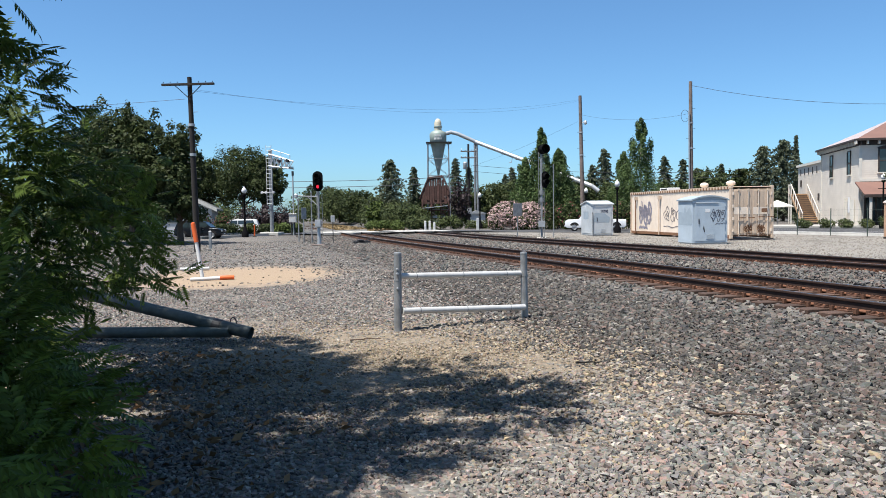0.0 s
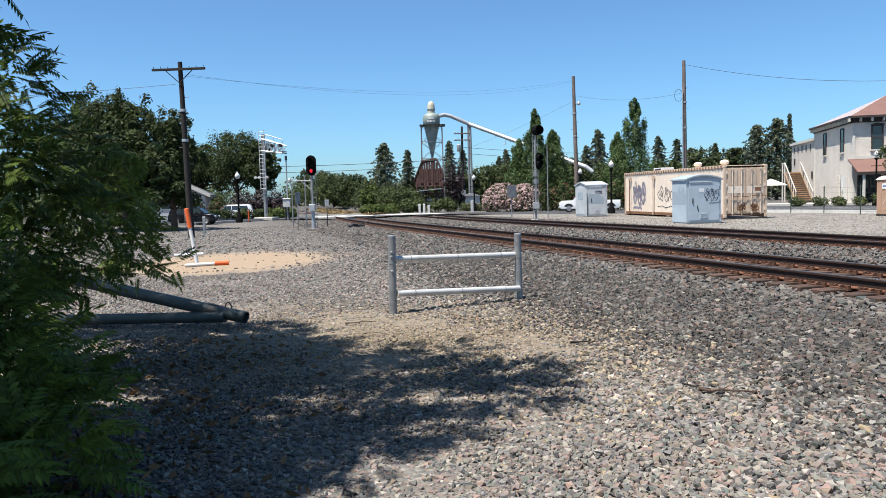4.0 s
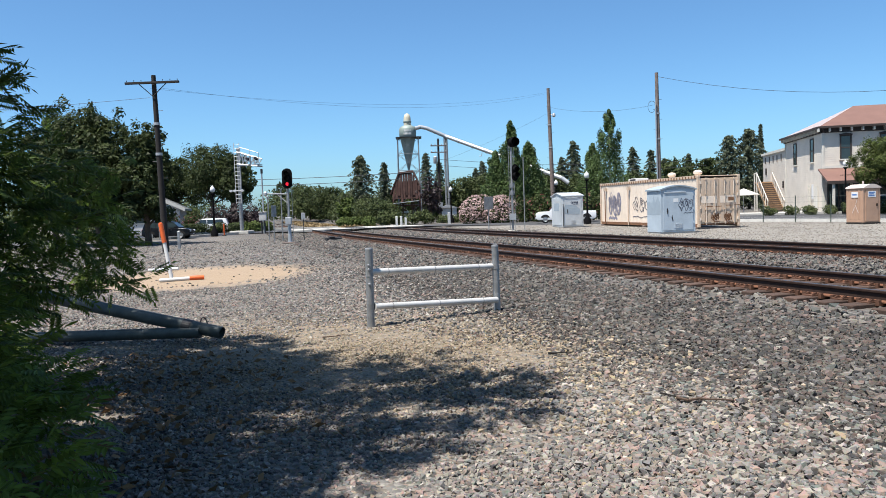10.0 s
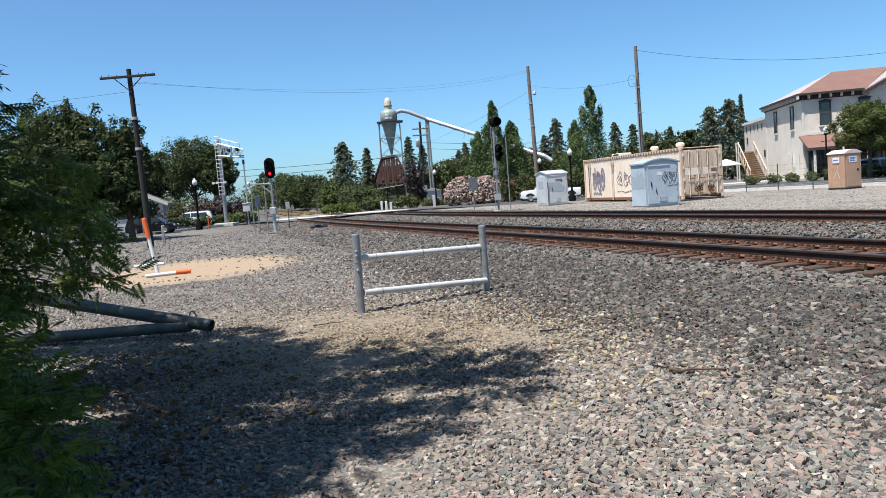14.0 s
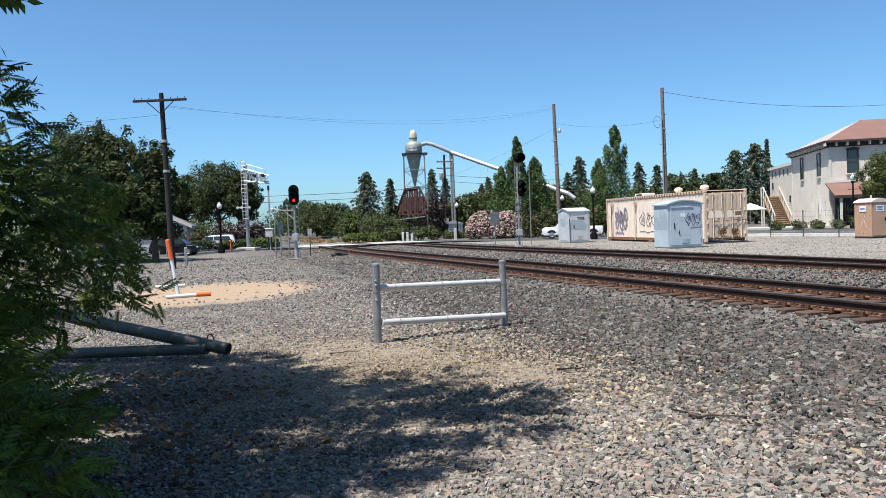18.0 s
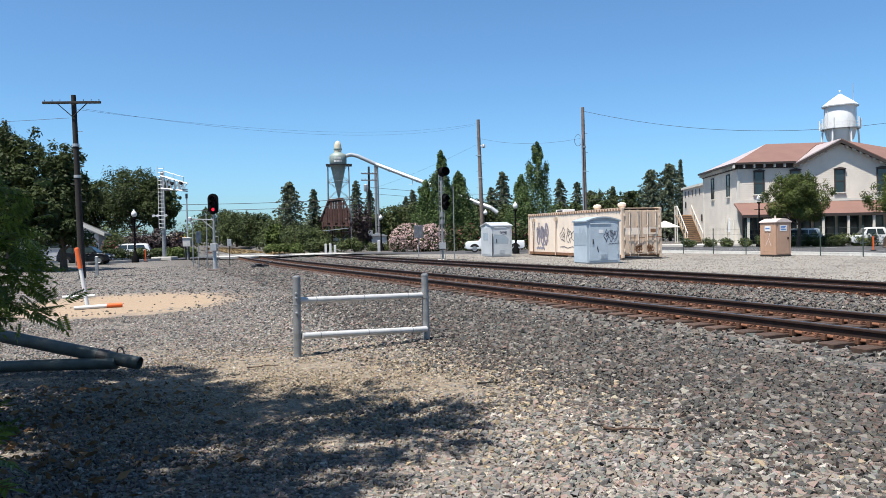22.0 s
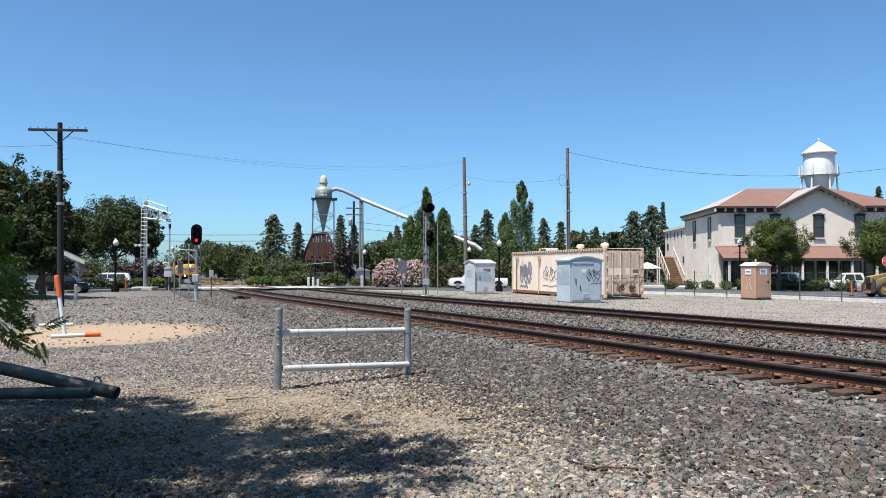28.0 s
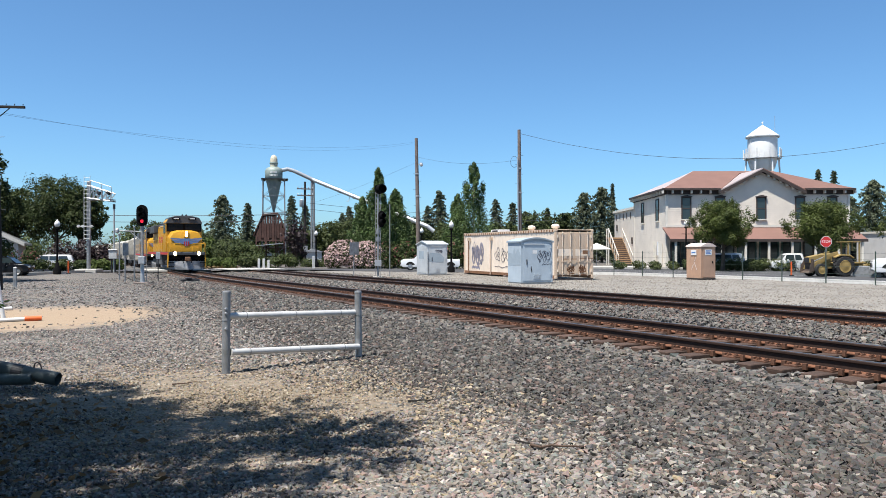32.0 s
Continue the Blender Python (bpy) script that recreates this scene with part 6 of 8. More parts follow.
def mill():
    ob = thing("mill_house", "old rusty-red board mill house under the cyclone", "mill", pose(-0.7, 93.2, 0, 0, 0, -4))
    part("skirt_roof", slab(bmesh.new(), [(-2.0, 3.5), (-0.95, 6.0), (0.8, 6.2), (1.7, 4.2), (1.7, 4.05), (0.75, 6.0), (-0.9, 5.8), (-2.0, 3.35)], -1.7, 1.7, "y"), "barn", ob)
    for k in range(11):
        x = -1.5 + 3.0 * k / 10
        top = 5.8 - max(0, abs(x) - 0.85) * 2.2
        part("board", boxes((x - 0.13, x + 0.13, -1.62 - 0.03 * (k % 2), -1.55, 2.7 + 0.25 * ((k * 7) % 3), top)), "barn", ob)
    part("core", boxes((-1.3, 1.3, -1.5, 1.5, 3.0, 4.9)), "barn", ob)
    for x in (-1.65, -0.5, 0.6, 1.6):
        for y in (-1.6, 1.6):
            part("post", boxes((x - 0.08, x + 0.08, y - 0.08, y + 0.08, 0, 3.4)), "barn", ob)
    for z in (0.9, 1.9, 2.8):
        part("beam", boxes((-1.75, 1.75, -1.66, -1.56, z, z + 0.13)), "barn", ob)
    part("brace", tubes([((-1.6, -1.62, 0.1), (-0.5, -1.62, 2.8), 0.05), ((1.6, -1.62, 0.1), (0.6, -1.62, 2.8), 0.05)], 6), "barn", ob)
    part("lean_to_roof", slab(bmesh.new(), [(-2.1, 2.15), (-2.1, 2.22), (1.5, 2.55), (1.5, 2.48)], -2.6, -1.5, "y"), "tube", ob)
    part("hopper_box", boxes((-0.8, 1.0, -1.4, -0.6, 0.5, 1.3)), "white_pipe", ob)
    part("bin", boxes((-1.5, -0.9, -1.5, -0.7, 0.0, 1.5)), "galv", ob)
    s = thing("shed", "pale low shed beside the mill", "shed", pose(4.6, 92.5, 0))
    part("wall", boxes((-1.4, 0.6, -1, 1, 0, 1.5)), "white_pipe", s)
    part("roof", slab(bmesh.new(), [(-1.6, 1.5), (-0.4, 1.9), (0.8, 1.5)], -1.2, 1.2, "y"), "galv", s)


mill()


def line_pole(x, y, h, label, arms=2):
    ob = thing("utility_pole", label, "utility pole", pose(x, y, 0, 0, 0, 10), "wooden utility poles")
    part("shaft", tubes([((0, 0, -0.1), (0, 0, h), 0.17, 0.12)], 10), "pole_dark", ob)
    for k in range(arms):
        a = part("crossarm", boxes((-0.95, 0.95, -0.2, -0.1, h - 0.9 - 0.75 * k, h - 0.78 - 0.75 * k)), "pole_wood", ob)
        for u in (-0.85, -0.4, 0.4, 0.85):
            part("insulator", lathe(bmesh.new(), [(0.03, 0), (0.06, 0.06), (0.05, 0.16), (0.02, 0.2)], 8, (u, -0.15, h - 0.78 - 0.75 * k)), "galv", a)
    part("transformer", lathe(bmesh.new(), [(0.2, 0), (0.24, 0.06), (0.24, 0.75), (0.15, 0.85)], 14, (-0.42, -0.1, h - 2.9)), "galv", ob, "grey drum transformer", True)
    part("meter_box", boxes((-0.25, 0.25, -0.32, -0.16, 1.5, 2.2)), "galv", ob)


line_pole(3.1, 88.0, 9.6, "dark utility pole with double crossarms and transformer")
sign_post(0.9, 84.0, 4.6, 0.25, 0.2, "plain grey steel pole in front of the mill")

# ---- crossing gantry, masts and lamps by the road ----
def gantry():
    ob = thing("crossing_gantry", "galvanised crossing signal mast with cantilever arm and ladder", "crossing signal", pose(-13.75, 60.4, 0.05, 0, 0, -12))
    part("footing", soft(boxes((-0.8, 0.8, -0.6, 0.6, -0.1, 0.22)), 0.03, 1), "concrete", ob)
    part("mast", tubes([((0, 0, 0.2), (0, 0, 6.8), 0.15)], 16), "galv_post", ob, "", True)
    lad = bmesh.new()
    for x in (-0.22, 0.22):
        tube(lad, (x, -0.3, 2.4), (x, -0.3, 7.15), 0.025, seg=6)
    for k in range(16):
        tube(lad, (-0.22, -0.3, 2.5 + 0.3 * k), (0.22, -0.3, 2.5 + 0.3 * k), 0.022, seg=6)
    part("ladder", lad, "white_pipe", ob)
    arm = bmesh.new()
    for z0, z1 in ((6.45, 5.85), (5.5, 5.25)):
        for y in (-0.3, 0.3):
            tube(arm, (0, y, z0), (1.85, y, z1), 0.055, seg=6)
    for k in range(5):
        x = 0.15 + 0.33 * k
        for y in (-0.3, 0.3):
            tube(arm, (x, y, 5.53 - 0.13 * x), (x + 0.33, y, 6.42 - 0.33 * (x + 0.33)), 0.03, seg=5)
            tube(arm, (x, y, 5.53 - 0.13 * x), (x, y, 6.45 - 0.33 * x), 0.03, seg=5)
    part("arm", arm, "galv", ob, "lattice cantilever arm")
    part("walkway", boxes((0.0, 1.85, -0.32, 0.32, 5.35, 5.42)), "galv", ob)
    part("guard_rail", tubes([((0.3, -0.4, 6.8), (1.85, -0.4, 6.3), 0.025), ((0.3, -0.4, 6.4), (0.3, -0.4, 6.8), 0.025), ((1.85, -0.4, 5.5), (1.85, -0.4, 6.3), 0.025), ((1.1, -0.4, 5.6), (1.1, -0.4, 6.52), 0.025)], 6), "galv", ob)
    for x in (0.95, 1.65):
        p = part("flasher", tubes([((x, -0.42, 5.85), (x, -0.36, 5.85), 0.13)], 16), "black", ob)
        part("flasher_hood", tubes([((x, -0.62, 5.88), (x, -0.42, 5.88), 0.10)], 12), "dark_steel", p)
    for x in (-0.65, -0.32, 0.3):
        part("mast_lamp", tubes([((x, -0.34, 3.4), (x, -0.18, 3.4), 0.10)], 14), "white_pipe", ob)
    part("lamp_bar", tubes([((-0.75, -0.12, 3.4), (0.4, -0.12, 3.4), 0.04)], 6), "galv", ob)


gantry()


def box_on_post(x, y):
    ob = thing("relay_cabinet", "white relay box on a post with a tall thin antenna mast", "cabinet", pose(x, y, 0.05))
    part("post", tubes([((0.05, 0, 0), (0.05, 0, 1.02), 0.06), ((0.28, 0, 0), (0.28, 0, 1.02), 0.05)]), "dark_steel", ob)
    part("box", soft(boxes((-0.12, 0.42, -0.2, 0.2, 1.0, 1.62)), 0.03), "white_pipe", ob)
    part("lid", soft(boxes((-0.16, 0.46, -0.25, 0.25, 1.62, 1.67)), 0.02, 1), "white_pipe", ob)
    part("mast", tubes([((0.15, 0.3, 0), (0.15, 0.3, 4.6), 0.055)], 10), "galv", ob)
    part("mast_cap", tubes([((0.15, 0.3, 4.6), (0.15, 0.3, 4.95), 0.09)], 10), "dark_steel", ob)


box_on_post(-11.7, 57.9)


def street_lamp(x, y, h, label):
    ob = thing("street_lamp", label, "street lamp", pose(x, y, 0.03), "black street lamps")
    part("base", lathe(bmesh.new(), [(0.26, 0), (0.26, 0.35), (0.15, 0.5), (0.12, 0.75), (0.08, 0.8)], 14), "black", ob, "", True)
    part("shaft", tubes([((0, 0, 0.7), (0, 0, h - 0.75), 0.075, 0.055)], 12), "black", ob, "", True)
    part("crossbar", tubes([((-0.4, 0, h - 1.3), (0.4, 0, h - 1.3), 0.025)], 6), "black", ob)
    part("collar", lathe(bmesh.new(), [(0.06, 0), (0.16, 0.08), (0.16, 0.14), (0.1, 0.18)], 14, (0, 0, h - 0.85)), "black", ob)
    part("globe", lathe(bmesh.new(), [(0.10, 0), (0.18, 0.09), (0.185, 0.22), (0.14, 0.34), (0.05, 0.42), (0.025, 0.52)], 18, (0, 0, h - 0.62)), "globe", ob, "white acorn glass globe", True)


street_lamp(-14.6, 55.4, 3.85, "black street lamp with white acorn globe by the kerb")
street_lamp(12.6, 54.2, 3.95, "black street lamp with white acorn globe behind cabinets")
street_lamp(13.3, 69.6, 3.9, "black street lamp with white globe before the hedge")
street_lamp(3.75, 75.5, 3.75, "black street lamp with white globe near the mill")
street_lamp(33.2, 56.6, 4.3, "black street lamp before the store porch")
street_lamp(46.6, 49.5, 4.3, "black street lamp before the low shop")

ob = thing("flexible_bollard", "orange plastic traffic bollard by the kerb", "bollard", pose(-14.2, 56.6, 0.03), "orange bollards")
part("tube", tubes([((0, 0, 0), (0, 0, 0.9), 0.05)], 14), "orange", ob, "", True)
part("foot", tubes([((0, 0, 0), (0, 0, 0.05), 0.16)], 14), "tyre", ob)
copy_thing(ob, pose(32.14, 42.1, 0.03))
for x in (-1.75, -1.35, -0.95):
    ob = thing("white_bollard", "plain white post by the crossing", "bollard", pose(x + 0.2, 66.3, 0.1), "white bollards")
    part("post", soft(boxes((-0.1, 0.1, -0.1, 0.1, -0.1, 0.85 if x < -1 else 0.7)), 0.02, 1), "white_pipe", ob)
ob = thing("white_bollard", "plain white post by the mill drive", "bollard", pose(3.3, 71.0, 0.0), "white bollards")
part("post", soft(boxes((-0.13, 0.13, -0.13, 0.13, -0.1, 1.1)), 0.02, 1), "white_pipe", ob)


def stop_sign():
    ob = thing("stop_sign", "red octagonal stop sign on a steel post", "road sign", pose(37.5, 45.5, 0, 0, 0, -36) @ Matrix.Diagonal((0.85, 0.85, 0.92, 1)))
    part("post", tubes([((0, 0.03, 0), (0, 0.03, 2.3), 0.035)], 8), "galv", ob)
    octo = [(0.44 * math.cos(radians(22.5 + 45 * k)), 2.45 + 0.44 * math.sin(radians(22.5 + 45 * k))) for k in range(8)]
    p = part("rim", slab(bmesh.new(), octo, -0.02, 0.0, "y"), "sticker", ob, "white octagon edge")
    part("face", slab(bmesh.new(), [(u * 0.93, 2.45 + (v - 2.45) * 0.93) for u, v in octo], -0.026, -0.021, "y"), "red", p)
    cu = bpy.data.curves.new("word", "FONT")
    cu.body, cu.size, cu.align_x, cu.align_y, cu.extrude = "STOP", 0.275, "CENTER", "CENTER", 0.002
    cu.materials.append(M["sticker"])
    w = new("word", cu)
    w.parent, w.matrix_basis = p, pose(0, -0.031, 2.45, 90, 0, 0)


stop_sign()


# ---- trees and shrubs ----
def leaf_cards(centres, radii, per, size, seed, flat=0.0, fill=0.72):
    """Folded leaf blades over the shells of many clumps: verts and triangles."""
    rng = np.random.RandomState(seed)
    c = np.repeat(np.asarray(centres, float), per, 0)
    r = np.repeat(np.asarray(radii, float), per, 0)
    n = len(c)
    d = rng.normal(size=(n, 3))
    d /= np.linalg.norm(d, axis=1)[:, None]
    rad = rng.uniform(fill, 1.08, n) ** 1.0
    p = c + d * rad[:, None] * r
    up = d * 0.9 + rng.normal(0, 0.42, (n, 3)) + np.array([0, 0, 0.35])
    up /= np.linalg.norm(up, axis=1)[:, None]
    t = np.cross(up, rng.normal(size=(n, 3)))
    t /= np.linalg.norm(t, axis=1)[:, None] + 1e-9
    b = np.cross(up, t)
    s = (size * rng.uniform(0.6, 1.4, n))[:, None]
    v = np.stack([p - t * s, p - b * s * 0.45 - up * s * 0.12, p + t * s - up * s * 0.3, p + b * s * 0.45 - up * s * 0.12], 1).reshape(-1, 3)
    f = np.array([[0, 1, 2, 3]])[None] + 4 * np.arange(n)[:, None, None]
    return v, f.reshape(-1, 4)


def branches(rows, material, parent, name="limb"):
    for a, b, r0, r1 in rows:
        a, b = Vector(a), Vector(b)
        mid = a.lerp(b, 0.5) + Vector((0, 0, -0.04 * (b - a).length))
        bm = tube(bmesh.new(), a, mid, r0, (r0 + r1) / 2, seg=7, cap=False)
        tube(bm, mid, b, (r0 + r1) / 2, r1, seg=7, cap=False)
        part(name, bm, material, parent)


def broad_tree(x, y, h, r, leaf, label, seed, size=0.22, count=2600, bottom=0.25, group="broadleaf trees"):
    rng = random.Random(seed)
    ob = thing("tree", label, "tree", pose(x, y, 0), group)
    tr = bmesh.new()
    fork = h * max(bottom, 0.18) + 0.2
    tube(tr, (0, 0, -0.1), (rng.uniform(-0.1, 0.1), 0, fork), 0.045 * h * 0.6 + 0.04, 0.03 * h * 0.5 + 0.03, seg=9)
    part("trunk", tr, "bark", ob)
    cs, rs, limbs = [], [], []
    k = 19
    for i in range(k):
        a = 2 * math.pi * (i * 0.618 + rng.random() * 0.1)
        f = (i + 0.5) / k
        zz = h * (bottom + (1 - bottom) * (0.12 + 0.78 * f))
        env = math.sin(math.pi * min(0.98, (0.22 + 0.70 * f))) ** 0.8
        rad = r * env * rng.uniform(0.30, 0.86)
        c = (math.cos(a) * rad, math.sin(a) * rad, zz)
        cs.append(c)
        q = r * rng.uniform(0.22, 0.42)
        rs.append((q, q, min(q * rng.uniform(0.7, 1.0), (h - zz) * 1.02 + 0.1)))
        limbs.append(((0, 0, fork * rng.uniform(0.75, 1.0)), (c[0] * 0.8, c[1] * 0.8, c[2]), 0.02 * h * 0.5 + 0.02, 0.02))
    branches(limbs[::2], "bark", ob)
    v, f = leaf_cards(cs, rs, count // k, size, seed)
    v2, f2 = leaf_cards([(0, 0, h * (bottom + 0.96) / 2)], [(r * 0.58, r * 0.58, h * (1 - bottom) * 0.40)], count // 4, size * 1.3, seed + 1, fill=0.35)
    # stray twigs that break the outline
    tips, small = [], []
    for i in range(30):
        a, b = rng.uniform(0, 6.283), rng.uniform(-0.25, 1.35)
        u = r * rng.uniform(0.86, 1.14) * math.cos(b)
        zz = h * (1 + bottom) / 2 + h * (1 - bottom) / 2 * math.sin(b) * rng.uniform(0.92, 1.08)
        tips.append((math.cos(a) * u, math.sin(a) * u, zz))
        q = r * rng.uniform(0.09, 0.17)
        small.append((q, q, q * rng.uniform(0.8, 1.7)))
    v3, f3 = leaf_cards(tips, small, max(6, count // 130), size * 0.85, seed + 2, fill=0.3)
    verts = np.concatenate([v, v2, v3])
    faces = np.concatenate([f, f2 + len(v), f3 + len(v) + len(v2)])
    sheet("crown", verts, faces, leaf, parent=ob)
    return ob


def conifer(x, y, h, r, label, seed, narrow=False):
    rng = np.random.RandomState(seed)
    ob = thing("conifer", label, "tree", pose(x, y, 0), "conifers")
    part("trunk", tubes([((0, 0, -0.1), (0, 0, h * 0.97), 0.03 * h * 0.6 + 0.03, 0.02)], 8), "bark", ob)
    cs, rs = [], []
    for k in range(int(26 + 11 * h)):
        f = 0.05 + 0.93 * (k + rng.uniform(0, 1)) / (26 + 11 * h)
        a = k * 2.4 + rng.uniform(-0.5, 0.5)
        reach = r * (1 - f) ** 0.62 * rng.uniform(0.5, 1.35) * (0.8 if narrow else 1.15) + 0.10
        for j in range(5):
            u = 0.2 + 0.2 * j
            cs.append((math.cos(a) * reach * u, math.sin(a) * reach * u, h * f + 0.10 * reach * u - 0.30 * reach * u * u))
            q = (0.16 * r + 0.10) * (1.25 - 0.65 * u) * rng.uniform(0.8, 1.2) * (1.15 - 0.6 * f)
            rs.append((q, q, q * 0.7))
    v, fc = leaf_cards(cs, rs, 11, 0.11 + 0.02 * r, seed, fill=0.3)
    sheet("foliage", v, fc, "needle", parent=ob)
    return ob


def poplar(x, y, h, r, label, seed):
    rng = random.Random(seed)
    ob = thing("poplar", label, "tree", pose(x, y, 0), "poplars")
    part("trunk", tubes([((0, 0, -0.1), (0, 0, h * 0.5), 0.13, 0.09), ((0, 0, h * 0.5), (0, 0, h * 0.96), 0.09, 0.02)], 8), "pale_bark", ob)
    cs, rs, limbs = [], [], []
    for k in range(46):
        f = 0.10 + 0.89 * (k + rng.random()) / 46
        wide = r * (1 - f) ** 0.75 * min(1.0, 0.45 + 2.2 * f) * 1.25
        a = k * 2.4
        u = wide * rng.uniform(0.25, 0.85)
        cs.append((math.cos(a) * u, math.sin(a) * u, h * f))
        q = 0.16 + 0.34 * wide * rng.uniform(0.6, 1.1)
        rs.append((q * 0.8, q * 0.8, q * 1.5))
        if k % 4 == 0:
            limbs.append(((0, 0, h * f - u - 0.3), cs[-1], 0.035, 0.012))
    branches(limbs, "pale_bark", ob)
    v, fc = leaf_cards(cs, rs, 330, 0.10, seed, fill=0.4)
    sheet("crown", v, fc, "poplar_leaf", parent=ob)
    return ob


TREES = [
    ("conifer", -7.2, 104.8, 9.2, 3.0), ("conifer", -4.2, 111.9, 8.7, 1.5), ("conifer", 2.1, 118.0, 10.3, 1.7), ("conifer", 4.3, 121.9, 9.1, 1.4),
    ("conifer", 10.4, 124.6, 8.0, 1.4), ("conifer", 11.8, 127.4, 9.3, 1.6), ("conifer", 21.5, 107.9, 8.4, 1.6), ("conifer", 23.6, 109.5, 10.8, 2.3),
    ("conifer", 34.0, 115.1, 10.0, 1.8), ("conifer", 37.2, 116.2, 9.6, 1.7), ("conifer", 45.2, 121.9, 9.2, 1.6), ("conifer", 43.3, 127.9, 8.9, 1.6),
    ("conifer", 43.4, 95.7, 10.5, 3.4), ("conifer", 41.2, 96.6, 9.8, 2.8), ("conifer", 94.4, 116.6, 16.5, 1.5), ("conifer", 96.6, 115.3, 16.2, 1.6),
    ("broad", 7.2, 99.7, 5.3, 3.6), ("broad", 10.7, 97.4, 5.6, 3.8), ("broad", 16.0, 93.6, 5.9, 3.4), ("broad", 22.7, 97.4, 5.2, 3.8),
    ("broad", 36.8, 103.6, 7.1, 3.4), ("broad", 41.8, 104.9, 7.6, 2.4), ("broad", 30.7, 100.4, 5.5, 3.4), ("broad", 3.6, 99.0, 4.2, 2.4),
    ("conifer", 80.7, 88.8, 11.6, 4.0), ("conifer", 77.4, 89.6, 9.4, 3.2), ("conifer", 85.4, 87.0, 13.0, 4.2), ("broad", 83.0, 85.0, 7.0, 4.4), ("broad", -0.9, 112.0, 5.4, 3.2), ("broad", -20.4, 148.6, 6.6, 4.4), ("broad", -15.6, 139.2, 5.9, 3.8),
    ("broad", -10.6, 127.5, 4.6, 3.2), ("broad", -25.2, 168.0, 7.6, 3.2), ("broad", -32.0, 186.8, 8.7, 3.4),
    ("dark", -20.0, 75.4, 8.2, 4.2), ("dark", -17.3, 74.0, 7.1, 1.9), ("dark", -24.4, 78.0, 7.4, 3.4), ("dark", -18.9, 79.5, 7.8, 2.2), ("dark", -28.3, 73.5, 7.4, 2.8), ("dark", -18.4, 44.8, 7.9, 3.2),
    ("dark", -15.0, 42.9, 6.6, 1.9), ("dark", -20.0, 45.6, 8.4, 3.0), ("dark", -22.0, 47.0, 7.4, 2.4), ("dark", -18.0, 43.6, 6.4, 1.9),
    ("poplar", 20.4, 77.3, 11.0, 1.5), ("poplar", 19.2, 79.6, 7.8, 1.2), ("poplar", 9.4, 71.4, 9.5, 1.0), ("poplar", 11.2, 72.6, 7.6, 1.3), ("poplar", 8.0, 72.4, 6.8, 1.0),
]
for k, (sort, x, y, h, r) in enumerate(TREES):
    if sort == "conifer":
        conifer(x, y, h, r, "tall dark green conifer on the skyline", 100 + k)
    elif sort == "broad":
        broad_tree(x, y, h, r, "leaf_mid" if k % 3 else "leaf", "rounded mid-green broadleaf tree in the distance", 200 + k, 0.22, 3600, 0.06)
    elif sort == "dark":
        broad_tree(x, y, h, r, "leaf", "dense dark green roadside tree", 300 + k, 0.125, 8000, 0.36 if y > 60 else 0.55 if x > -15 else 0.15)
    else:
        poplar(x, y, h, r * 2.0, "slim upright poplar with fluttering light leaves", 400 + k)
conifer(45.9, 97.7, 11.3, 0.75, "narrow dark cypress rising over the trees", 500, True)
for k, (x, y, h, r) in enumerate(((34.2, 52.9, 5.45, 2.4), (40.1, 49.0, 5.2, 2.55), (45.6, 45.4, 4.7, 2.7))):
    broad_tree(x, y, h, r, "street_leaf", "round-headed green street tree before the store", 520 + k, 0.08, 17000, 0.36, "street trees")
broad_tree(-8.9, 100.5, 3.2, 1.6, "leaf_light", "bright green rounded shrub by the tracks", 530, 0.22, 1500, 0.02)
broad_tree(2.0, 84.6, 5.0, 1.5, "plum", "thin purple-leaved tree beside the mill", 531, 0.16, 900, 0.15)


def shrub_row(name, label, category, pts, h, leaf, per, size, seed, group="", bloom=None, bloom_per=0):
    """A hedge of clumps: pts are x, y, half width."""
    rng = random.Random(seed)
    ob = thing(name, label, category, pose(pts[0][0], pts[0][1], 0), group)
    cs, rs = [], []
    for x, y, w in pts:
        for j in range(3):
            cs.append((x - pts[0][0] + rng.uniform(-0.4, 0.4) * w, y - pts[0][1] + rng.uniform(-0.4, 0.4) * w, h * (0.3 + 0.2 * j)))
            rs.append((w * rng.uniform(0.75, 1.0), w * rng.uniform(0.75, 1.0), h * rng.uniform(0.36, 0.46)))
    v, f = leaf_cards(cs, rs, per, size, seed, fill=0.6)
    v[:, 2] = np.clip(v[:, 2], 0.0, None)
    sheet("foliage", v, f, leaf, parent=ob)
    st = bmesh.new()
    for x, y, w in pts:
        for j in range(3):
            tube(st, (x - pts[0][0], y - pts[0][1], 0), (x - pts[0][0] + rng.uniform(-0.4, 0.4), y - pts[0][1] + rng.uniform(-0.4, 0.4), h * 0.7), 0.03, 0.01, seg=5)
    part("stems", st, "bark", ob)
    if bloom:
        v, f = leaf_cards(cs, [tuple(1.06 * q for q in r) for r in rs], bloom_per, size * 0.75, seed + 1, fill=0.95)
        keep = v.reshape(-1, 4, 3)[:, 0, 2] > 0.15
        v = v.reshape(-1, 4, 3)[keep].reshape(-1, 3)
        f = np.arange(len(v)).reshape(-1, 4)
        sheet("blossom", v, f, bloom, parent=ob)
    return ob


